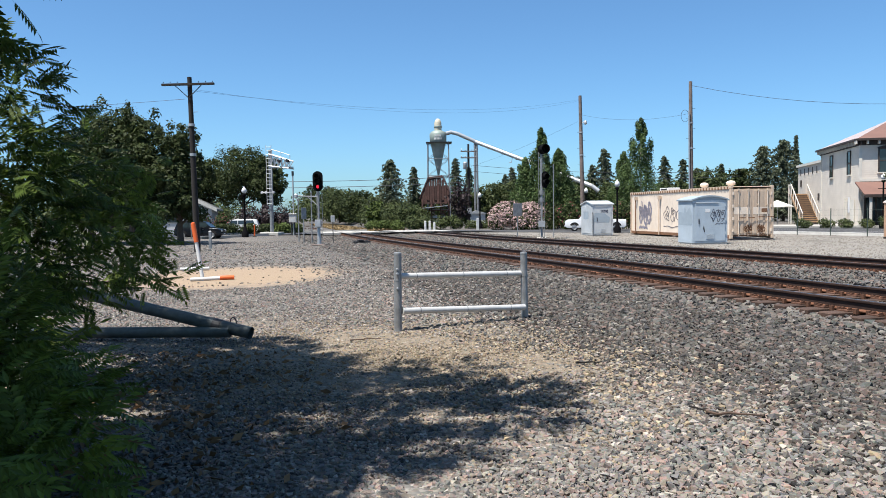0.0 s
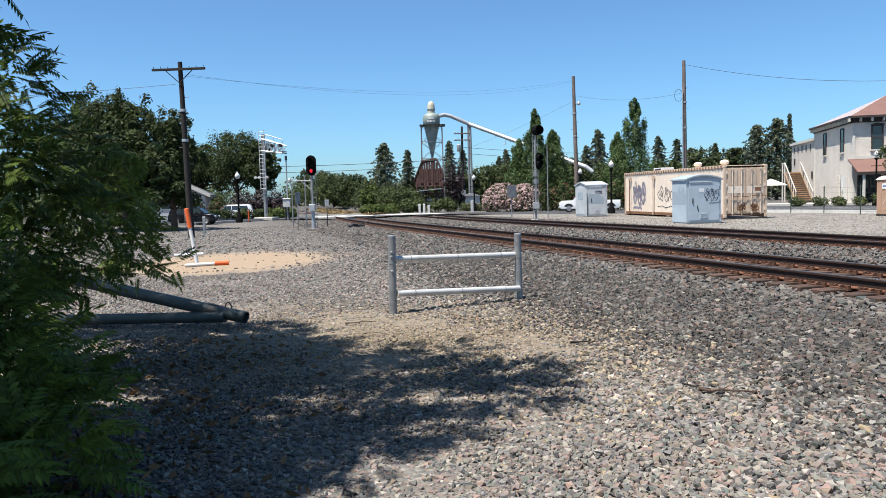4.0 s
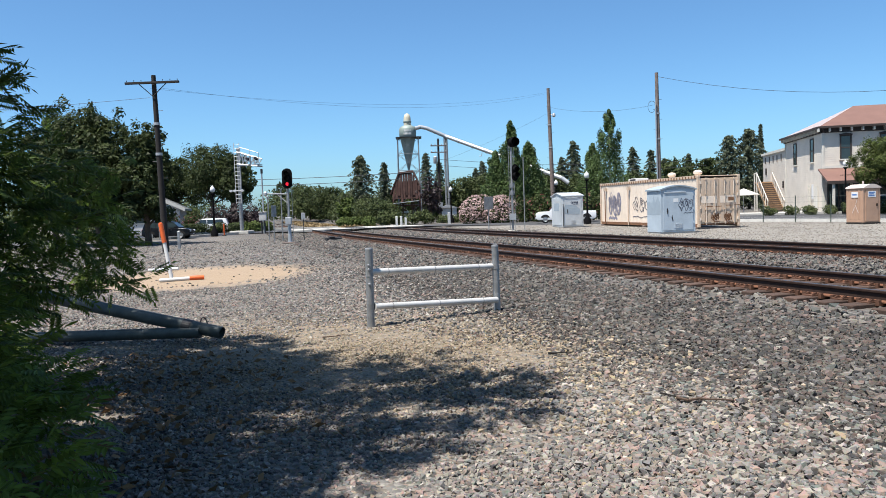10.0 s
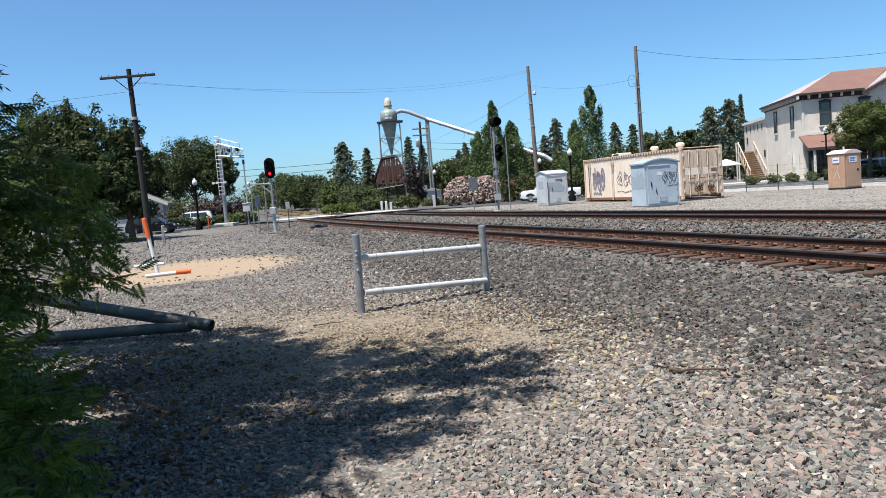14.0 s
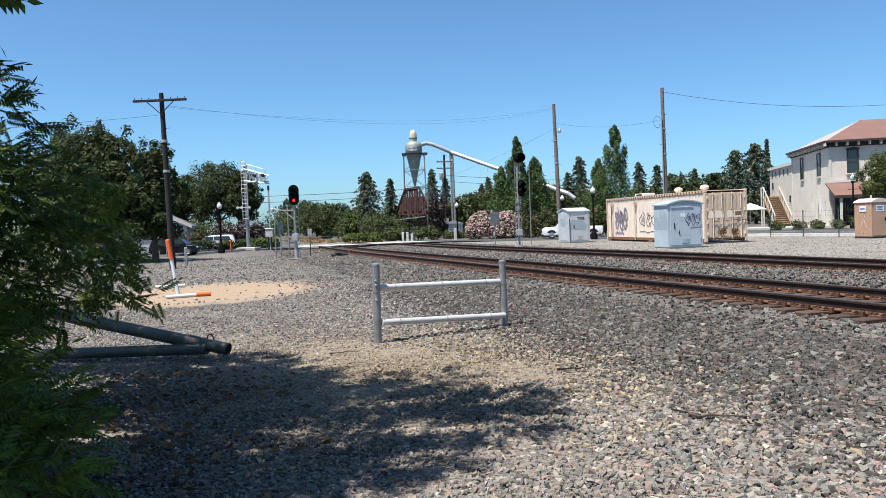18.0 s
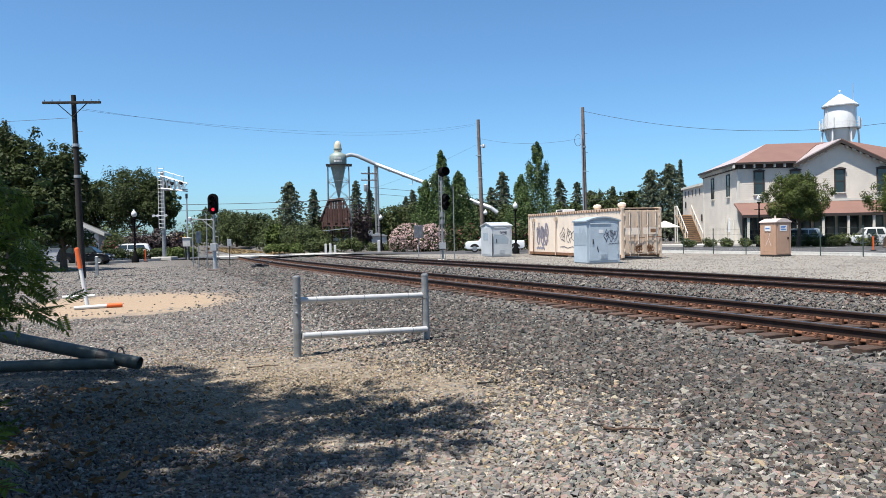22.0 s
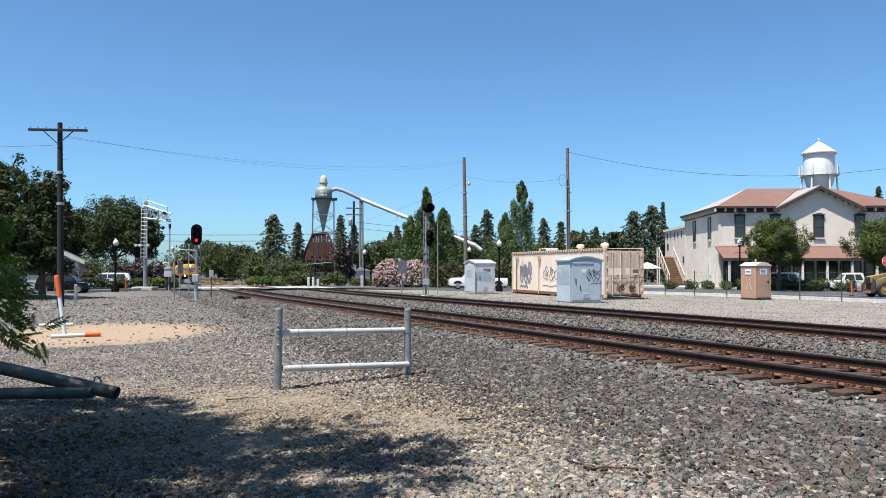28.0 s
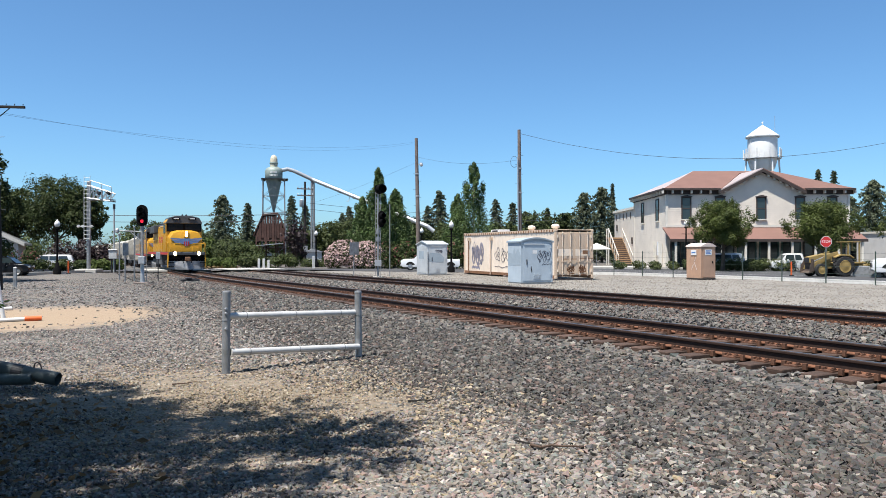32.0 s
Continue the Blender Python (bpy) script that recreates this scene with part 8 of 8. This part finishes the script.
def skip_loader():
    ob = thing("skip_loader", "worn yellow skip loader with rusty front bucket and sun canopy", "digger", pose(33.95, 40.87, 0.02, 0, 0, 172) @ Matrix.Diagonal((0.86, 0.86, 0.88, 1)))
    part("chassis", soft(boxes((-2.3, 1.5, -0.38, 0.38, 0.55, 0.95)), 0.03), "loader", ob)
    part("hood", soft(slab(bmesh.new(), [(0.15, 0.95), (1.75, 0.95), (1.75, 1.38), (0.9, 1.55), (0.15, 1.6)], -0.36, 0.36, "y"), 0.03), "loader", ob)
    part("grille", boxes((1.75, 1.77, -0.3, 0.3, 0.98, 1.34)), "dark_steel", ob)
    part("cab_floor", soft(boxes((-2.3, 0.2, -0.6, 0.6, 0.92, 1.02)), 0.02, 1), "loader", ob)
    part("seat", soft(boxes((-1.75, -1.25, -0.25, 0.25, 1.02, 1.3), (-1.85, -1.72, -0.25, 0.25, 1.25, 1.8)), 0.03, 1), "black", ob)
    part("dashboard", soft(boxes((0.0, 0.2, -0.3, 0.3, 1.05, 1.65)), 0.03, 1), "loader", ob)
    part("steering_wheel", tubes([((-0.12 + 0.02 * math.sin(a), 0.18 * math.cos(a), 1.7 + 0.1 * math.sin(a)), (-0.12 + 0.02 * math.sin(a + 0.6), 0.18 * math.cos(a + 0.6), 1.7 + 0.1 * math.sin(a + 0.6)), 0.015) for a in np.arange(0, 6.2, 0.6)], 6), "black", ob)
    part("canopy", soft(boxes((-2.1, -0.75, -0.5, 0.5, 2.42, 2.48)), 0.03, 1), "loader", ob)
    for x in (-1.15, -2.0):
        for y in (-0.42, 0.42):
            part("canopy_post", boxes((x - 0.05, x + 0.05, y - 0.04, y + 0.04, 1.0, 2.42)), "loader", ob)
    for y in (-0.72, 0.72):
        wheel_parts(ob, -0.6, y, 0.72, 0.44, "loader")
        wheel_parts(ob, 1.1, y, 0.46, 0.3, "loader")
        lug = bmesh.new()
        for k in range(18):
            a = 2 * math.pi * k / 18
            box(lug, -0.05, 0.05, -0.2, 0.2, 0.69, 0.76, pose(-0.6, y, 0.72) @ pose(0, 0, 0, 0, math.degrees(a), 0) @ pose(0, 0, 0, 0, 0, 25 if k % 2 else -25))
        part("tyre_lugs", lug, "tyre", ob)
        part("rear_fender", soft(slab(bmesh.new(), [(-1.3, 1.35), (-1.0, 1.55), (-0.3, 1.58), (0.1, 1.4), (0.1, 1.33), (-0.3, 1.5), (-1.0, 1.47), (-1.3, 1.28)], y - 0.2, y + 0.2, "y"), 0.01, 1), "loader", ob)
        part("lift_arm", soft(slab(bmesh.new(), [(-0.35, 1.55), (-0.25, 1.78), (0.5, 1.58), (1.6, 0.9), (1.7, 0.5), (1.5, 0.5), (1.3, 0.85), (0.4, 1.36)], y * 0.72 - 0.05, y * 0.72 + 0.05, "y"), 0.01, 1), "loader", ob)
        part("lift_ram", tubes([((0.6, y * 0.72, 0.75), (1.6, y * 0.72, 0.98), 0.045), ((0.6, y * 0.72, 1.45), (1.6, y * 0.72, 1.05), 0.04)], 8), "rim", ob)
    part("bucket", soft(slab(bmesh.new(), [(1.57, 1.25), (1.51, 0.5), (1.62, 0.3), (1.95, 0.22), (1.95, 0.27), (1.68, 0.38), (1.6, 0.54), (1.66, 1.25)], -0.62, 0.62, "y"), 0.01, 1), "bucket", ob, "rusty worn front bucket")
    for s in (-0.62, 0.59):
        part("bucket_side", slab(bmesh.new(), [(1.59, 1.2), (1.55, 0.42), (1.66, 0.32), (1.92, 0.24), (1.86, 0.8)], s, s + 0.03, "y"), "bucket", ob)
    part("rear_hitch", soft(boxes((-2.75, -2.3, -0.3, 0.3, 0.5, 0.85)), 0.03, 1), "loader", ob)
    for y in (-0.45, 0.45):
        part("hitch_arm", tubes([((-2.2, y, 0.6), (-2.95, y, 0.4), 0.05), ((-2.2, y, 1.05), (-2.9, y, 0.75), 0.04)], 8), "loader", ob)
    b = thing("scraper_blade", "grey steel scraper blade standing behind the digger", "blade", pose(35.98, 39.83, 0.02, 0, 0, -42))
    part("plate", soft(slab(bmesh.new(), [(-0.1, 0.0), (0.1, 0.0), (0.0, 0.3), (0.1, 0.64), (0.0, 0.64), (-0.1, 0.3)], -0.0, 0.06, "y"), 0.005, 1), "galv", b)
    part("blade", soft(boxes((-0.95, 0.95, -0.06, 0.0, 0.0, 0.66)), 0.02, 1), "galv_post", b)
    part("edge", boxes((-0.95, 0.95, -0.08, -0.06, 0.0, 0.14)), "rim", b)


skip_loader()

# ---- overhead cables ----
for dz, dx in ((0.0, 0.0), (-0.12, 0.5)):
    wire_between("overhead_cable", (-11.48 + dx, 34.1, 7.3), (12.6, 69.9, 11.9 + dz), 0.9 + 0.3 * dx, 0.0045)
wire_between("overhead_cable", (-11.53, 34.1, 6.9), (-35.2, 29, 6.0), 0.4)
wire_between("overhead_cable", (12.6, 69.9, 10.6), (18.8, 57.2, 8.9), 0.5)
wire_between("overhead_cable", (18.9, 57.2, 11.0), (47.2, 44.7, 10.4), 2.1, 0.014)
wire_between("overhead_cable", (12.6, 69.9, 9.9), (3.1, 88.0, 6.9), 0.25)
for z in (5.9, 5.2):
    wire_between("overhead_cable", (3.1, 88.0, z), (-48, 86, z + 0.6), 0.7, 0.03, "thick bundled black cable across the street")
    wire_between("overhead_cable", (3.1, 88.0, z + 1.3), (34, 86, z + 0.2), 0.6, 0.02)
wire_between("guy_wire", (20.4, 77.0, 7.5), (17.0, 52.0, 2.2), 0.1, 0.012, "slanting steel guy wire behind the container")


# ---- the train ----
def bogie(parent, y, wheels=3, r=0.46):
    b = part("truck_frame", soft(boxes(*[(s * 0.95 - 0.09, s * 0.95 + 0.09, y - 0.62 * wheels, y + 0.62 * wheels, 0.45, 0.78) for s in (-1, 1)], (-0.9, 0.9, y - 0.25, y + 0.25, 0.5, 0.75)), 0.02, 1), "dark_steel", parent)
    for k in range(wheels):
        yy = y + (k - (wheels - 1) / 2) * 1.25
        for s in (-0.72, 0.72):
            w = bmesh.new()
            lathe(w, [(r * 0.3, -0.07), (r * 0.95, -0.07), (r, 0.0), (r, 0.06), (r * 0.3, 0.07)], 20, m=pose(s, yy, r, 0, 90, 0))
            part("wheel", w, "rail_side", b)


def handrail(bm, pts, r=0.022):
    for a, c in zip(pts, pts[1:]):
        tube(bm, a, c, r, seg=6)


def locomotive(label):
    """Front end at y=0, body towards -y; heights over the rail."""
    ob = thing("locomotive", label, "locomotive", None, "train")
    part("frame", soft(boxes((-1.38, 1.38, -19.2, -0.5, 1.18, 1.42)), 0.03, 1), "loco_grey", ob)
    part("sill_stripe", boxes((-1.392, -1.382, -19.0, -0.9, 1.22, 1.38), (1.382, 1.392, -19.0, -0.9, 1.22, 1.38)), "red", ob)
    # nose: sloped top, chamfered cheeks
    nose = [(-1.30, 1.42), (-1.30, 2.55), (-1.05, 2.95), (-0.55, 3.06), (0.55, 3.06), (1.05, 2.95), (1.30, 2.55), (1.30, 1.42)]
    bm = bmesh.new()
    n = len(nose)
    back = [bm.verts.new((x, -2.35, z)) for x, z in nose]
    front = [bm.verts.new((x * 0.93, -0.95 - 0.18 * max(0, (z - 1.42) / 1.9), 1.42 + (z - 1.42) * 0.93)) for x, z in nose]
    bm.faces.new(front[::-1])
    bm.faces.new(back)
    for k in range(n):
        bm.faces.new((front[k], front[(k + 1) % n], back[(k + 1) % n], back[k]))
    nz = part("nose", soft(bm, 0.06), "yellow", ob, "yellow rounded nose", True)
    part("nose_door", soft(boxes((-0.95, -0.45, -0.985, -0.93, 1.5, 1.78)), 0.01, 1), "yellow", nz)
    # cab
    cab = [(-1.38, 1.42), (-1.38, 3.72), (-1.15, 4.0), (-0.6, 4.12), (0.6, 4.12), (1.15, 4.0), (1.38, 3.72), (1.38, 1.42)]
    part("cab", soft(slab(bmesh.new(), cab, -4.6, -2.35, "y"), 0.04), "yellow", ob, "", True)
    part("cab_roof", soft(slab(bmesh.new(), [(-1.40, 3.60), (-1.17, 4.02), (-0.6, 4.15), (0.6, 4.15), (1.17, 4.02), (1.40, 3.60), (1.40, 3.56), (-1.40, 3.56)], -4.65, -2.2, "y"), 0.03, 1), "loco_grey", ob)
    part("brow", soft(boxes((-1.36, 1.36, -2.39, -2.3, 2.95, 3.62)), 0.02, 1), "black", ob)
    for s in (-1, 1):
        part("windscreen", soft(slab(bmesh.new(), [(s * 0.07, 3.10), (s * 1.28, 2.98), (s * 1.24, 3.52), (s * 0.07, 3.58)], -2.30, -2.25, "y"), 0.008, 1), "loco_glass", ob, "dark split windscreen")
        part("number_board", boxes((s * 0.62 - 0.3, s * 0.62 + 0.3, -2.21, -2.14, 3.86, 4.0)), "black", ob, "dark board with pale bars")
        part("number_bar", boxes((s * 0.62 - 0.2, s * 0.62 + 0.2, -2.139, -2.13, 3.90, 3.97)), "sticker", ob)
        part("side_window", boxes((s * 1.385 - 0.012, s * 1.385 + 0.012, -4.3, -2.75, 2.85, 3.5)), "loco_glass", ob)
        part("cab_door", boxes((s * 1.382 - 0.01, s * 1.382 + 0.01, -2.68, -2.42, 1.5, 3.3)), "yellow", ob)
        part("ditch_light", tubes([((s * 0.90, -0.62, 1.30), (s * 0.90, -0.50, 1.30), 0.14)], 16), "lamp_warm", ob, "glowing ditch light")
        part("ditch_bracket", boxes((s * 0.90 - 0.17, s * 0.90 + 0.17, -0.8, -0.61, 1.12, 1.48)), "black", ob)
        st = part("steps", boxes(*[(s * 1.2 - 0.22, s * 1.2 + 0.22, -0.95, -0.55, 0.35 + 0.28 * k, 0.39 + 0.28 * k) for k in range(4)]), "black", ob)
        part("step_side", boxes((s * 1.42 - 0.02, s * 1.42 + 0.02, -0.95, -0.55, 0.3, 1.3)), "yellow", st)
        hr = bmesh.new()
        handrail(hr, [Vector(p) for p in ((s * 1.4, -0.55, 0.7), (s * 1.4, -0.55, 2.05), (s * 1.4, -2.3, 2.2))])
        handrail(hr, [Vector(p) for p in ((s * 0.45, -0.5, 1.42), (s * 0.45, -0.5, 2.05), (s * 1.3, -0.5, 2.05), (s * 1.3, -0.5, 1.42))])
        for k in range(8):
            y = -5.2 - 1.9 * k
            tube(hr, (s * 1.38, y, 1.42), (s * 1.38, y, 2.4), 0.02, seg=6)
        tube(hr, (s * 1.38, -4.8, 2.4), (s * 1.38, -18.6, 2.4), 0.02, seg=6)
        part("handrail", hr, "yellow", ob)
    for z in (2.86, 2.64):
        part("headlight", tubes([((0, -1.0, z), (0, -0.94, z), 0.095)], 16), "lamp_warm", nz, "lit twin headlight")
    part("headlight_case", soft(boxes((-0.16, 0.16, -1.14, -0.985, 2.50, 3.0)), 0.02, 1), "yellow", nz)
    # spread-wing emblem as plain shapes
    for s in (-1, 1):
        for k in range(3):
            part("emblem_wing", slab(bmesh.new(), [(s * 0.24, 2.0 + 0.14 * k), (s * (0.90 + 0.14 * k), 2.12 + 0.125 * k), (s * (0.94 + 0.14 * k), 2.22 + 0.125 * k), (s * 0.24, 2.12 + 0.14 * k)], -1.02, -0.975, "y"), "wing", nz, "pale blue wing stripe")
    part("emblem_shield", slab(bmesh.new(), [(-0.24, 2.42), (0.24, 2.42), (0.24, 2.05), (0.0, 1.82), (-0.24, 2.05)], -1.02, -0.965, "y"), "wing", nz)
    for k in range(3):
        part("emblem_bar", boxes((-0.2 + 0.15 * k, -0.12 + 0.15 * k, -0.964, -0.955, 1.88, 2.2)), "red", nz)
    # pilot, plough, coupler
    part("pilot", soft(boxes((-1.36, 1.36, -0.9, -0.72, 0.5, 1.2)), 0.03, 1), "black", ob)
    pl = bmesh.new()
    put(pl, [(-1.35, -0.72, 0.15), (1.35, -0.72, 0.15), (1.35, -0.72, 0.75), (-1.35, -0.72, 0.75), (0.0, -0.30, 0.12), (0.0, -0.42, 0.72)], [(0, 4, 5, 3), (4, 1, 2, 5), (3, 5, 2), (0, 1, 4), (0, 3, 2, 1)])
    part("plough", pl, "galv_post", ob, "worn grey steel snow plough")
    part("coupler", soft(boxes((-0.14, 0.14, -0.75, -0.12, 0.78, 1.02), (-0.2, 0.2, -0.2, 0.0, 0.76, 1.06)), 0.04, 1), "rust", ob)
    part("air_hose", tubes([((s * 0.35, -0.7, 1.0), (s * 0.3, -0.35, 0.62), 0.03) for s in (-1, 1)], 8), "black", ob)
    # long hood
    part("long_hood", soft(slab(bmesh.new(), [(-0.92, 1.42), (-0.92, 3.55), (-0.7, 3.75), (0.7, 3.75), (0.92, 3.55), (0.92, 1.42)], -18.8, -4.6, "y"), 0.03, 1), "yellow", ob, "long yellow engine hood")
    part("hood_roof", slab(bmesh.new(), [(-0.94, 3.5), (-0.72, 3.78), (0.72, 3.78), (0.94, 3.5)], -18.8, -4.65, "y"), "loco_grey", ob)
    part("radiator_flare", soft(boxes((-1.3, 1.3, -18.3, -13.6, 3.1, 3.75)), 0.03, 1), "loco_grey", ob)
    for k in range(3):
        part("fan", lathe(bmesh.new(), [(0.62, 3.75), (0.62, 3.92), (0.5, 3.95)], 20, (0, -14.3 - 1.5 * k, 0)), "dark_steel", ob)
    part("exhaust_stack", boxes((-0.5, 0.5, -9.0, -8.0, 3.76, 4.0)), "dark_steel", ob)
    part("horn", tubes([((-0.2, -3.0, 4.2), (-0.2, -2.6, 4.2), 0.03, 0.08), ((0.1, -3.0, 4.2), (0.1, -2.6, 4.2), 0.03, 0.08)], 10), "dark_steel", ob)
    for s in (-1, 1):
        for k in range(9):
            part("hood_door", boxes((s * 0.925 - 0.012, s * 0.925 + 0.012, -13.2 + 0.95 * k, -12.35 + 0.95 * k, 1.6, 3.2)), "yellow", ob)
        for k in range(2):
            part("intake_grille", boxes((s * 0.93 - 0.02, s * 0.93 + 0.02, -6.8 + 1.1 * k, -5.9 + 1.1 * k, 2.6, 3.4)), "dark_steel", ob)
        for k in range(4):
            part("letter_bar", boxes((s * 0.94 - 0.004, s * 0.94 + 0.004, -12.6 + 1.5 * k, -11.6 + 1.5 * k, 2.2, 2.7)), "red", ob)
    part("fuel_tank", soft(boxes((-1.2, 1.2, -12.4, -7.4, 0.35, 1.18)), 0.12), "loco_grey", ob)
    for y in (-4.4, -15.6):
        bogie(ob, y)
    for c in ob.children_recursive:
        c.data.transform(Matrix.Diagonal((0.91, 1.0, 0.98, 1.0)))
    return ob


def hopper_car(paint, label):
    ob = thing("freight_car", label, "freight car", None, "train")
    prof = [(-1.0, 1.05), (-1.38, 1.6), (-1.42, 2.7), (-1.25, 3.45), (-0.8, 3.78), (0.8, 3.78), (1.25, 3.45), (1.42, 2.7), (1.38, 1.6), (1.0, 1.05)]
    part("body", soft(slab(bmesh.new(), prof, -14.6, -1.6, "y"), 0.03, 1), paint, ob, "rounded covered body", True)
    for y in (-1.5, -14.7):
        part("end_frame", soft(boxes((-1.25, 1.25, y - 0.12, y + 0.12, 1.0, 2.2)), 0.02, 1), paint, ob)
        part("end_sill", boxes((-1.3, 1.3, y - 0.9, y + 0.9, 0.95, 1.15)), paint, ob)
    for k in range(11):
        y = -2.1 - 1.2 * k
        for s in (-1, 1):
            part("side_rib", slab(bmesh.new(), [(s * 1.38, 1.6), (s * 1.46, 1.6), (s * 1.50, 2.7), (s * 1.32, 3.48), (s * 1.25, 3.45), (s * 1.42, 2.7)], y - 0.05, y + 0.05, "y"), paint, ob)
    for k in range(4):
        y = -3.2 - 3.2 * k
        part("outlet", slab(bmesh.new(), [(-0.9, 1.1), (0.9, 1.1), (0.35, 0.4), (-0.35, 0.4)], y - 0.7, y + 0.7, "y"), paint, ob)
        part("roof_hatch", soft(boxes((-0.4, 0.4, y - 0.5, y + 0.5, 3.78, 3.88)), 0.02, 1), paint, ob)
    part("centre_sill", boxes((-0.3, 0.3, -16.2, 0.0, 0.8, 1.05)), "dark_steel", ob)
    for y in (-2.2, -14.0):
        bogie(ob, y, 2, 0.4)
    return ob


def box_car(paint, label):
    ob = thing("freight_car", label, "freight car", None, "train")
    part("body", soft(boxes((-1.38, 1.38, -15.2, -1.0, 1.05, 3.7)), 0.03, 1), paint, ob)
    part("roof", soft(slab(bmesh.new(), [(-1.42, 3.68), (0, 3.92), (1.42, 3.68)], -15.25, -0.95, "y"), 0.02, 1), "galv", ob)
    for s in (-1, 1):
        d = part("door", boxes((s * 1.40 - 0.03, s * 1.40 + 0.03, -9.6, -6.6, 1.1, 3.5)), paint, ob)
        part("door_bar", tubes([((s * 1.45, -7.2, 1.1), (s * 1.45, -7.2, 3.5), 0.03)], 6), "dark_steel", d)
        for k in range(10):
            y = -1.5 - 1.45 * k
            if not -9.9 < y < -6.3:
                part("side_post", boxes((s * 1.39 - 0.03, s * 1.39 + 0.03, y - 0.06, y + 0.06, 1.1, 3.6)), paint, ob)
    for k in range(8):
        part("end_rib", boxes((-1.3, 1.3, -1.0, -0.94, 1.2 + 0.3 * k, 1.32 + 0.3 * k)), paint, ob)
    part("centre_sill", boxes((-0.3, 0.3, -16.2, 0.0, 0.8, 1.05)), "dark_steel", ob)
    for y in (-2.4, -13.8):
        bogie(ob, y, 2, 0.4)
    return ob


TRAIN = [(locomotive("yellow and grey diesel locomotive leading the train, lights lit"), 0.0)]
TRAIN.append((copy_thing(TRAIN[0][0], Matrix.Identity(4)), 20.0))
tagged(TRAIN[1][0], "second yellow diesel locomotive coupled behind the first")
_h = hopper_car("hopper", "cream covered hopper car coupled in the train")
_b = box_car("boxcar", "brown boxcar coupled in the train")
for _k in range(12):
    if _k < 5 or _k in (8, 9):
        TRAIN.append((_h if _k == 0 else copy_thing(_h, Matrix.Identity(4)), 40.0 + 16.6 * _k))
    else:
        TRAIN.append((_b if _k == 5 else copy_thing(_b, Matrix.Identity(4)), 40.0 + 16.6 * _k))


def motions():
    """The train runs in along the main line and keeps its pace."""
    rail_top = TIE_TOP + 0.162
    for ob, back in TRAIN:
        rows = []
        for k in range(33):
            t = float(k)
            s = 55.5 + 14.8 * (32.0 - t) + back
            (x, y), d, side = on_track(s)
            (x2, y2), _, _ = on_track(s + 14.0)
            v = np.array([x - x2, y - y2])
            v /= np.linalg.norm(v)
            rows.append((t, pose(float(x), float(y), rail_top - float(sink(s)), 0, 0, math.degrees(math.atan2(-v[0], v[1])))))
        walk(ob, rows)


motions()
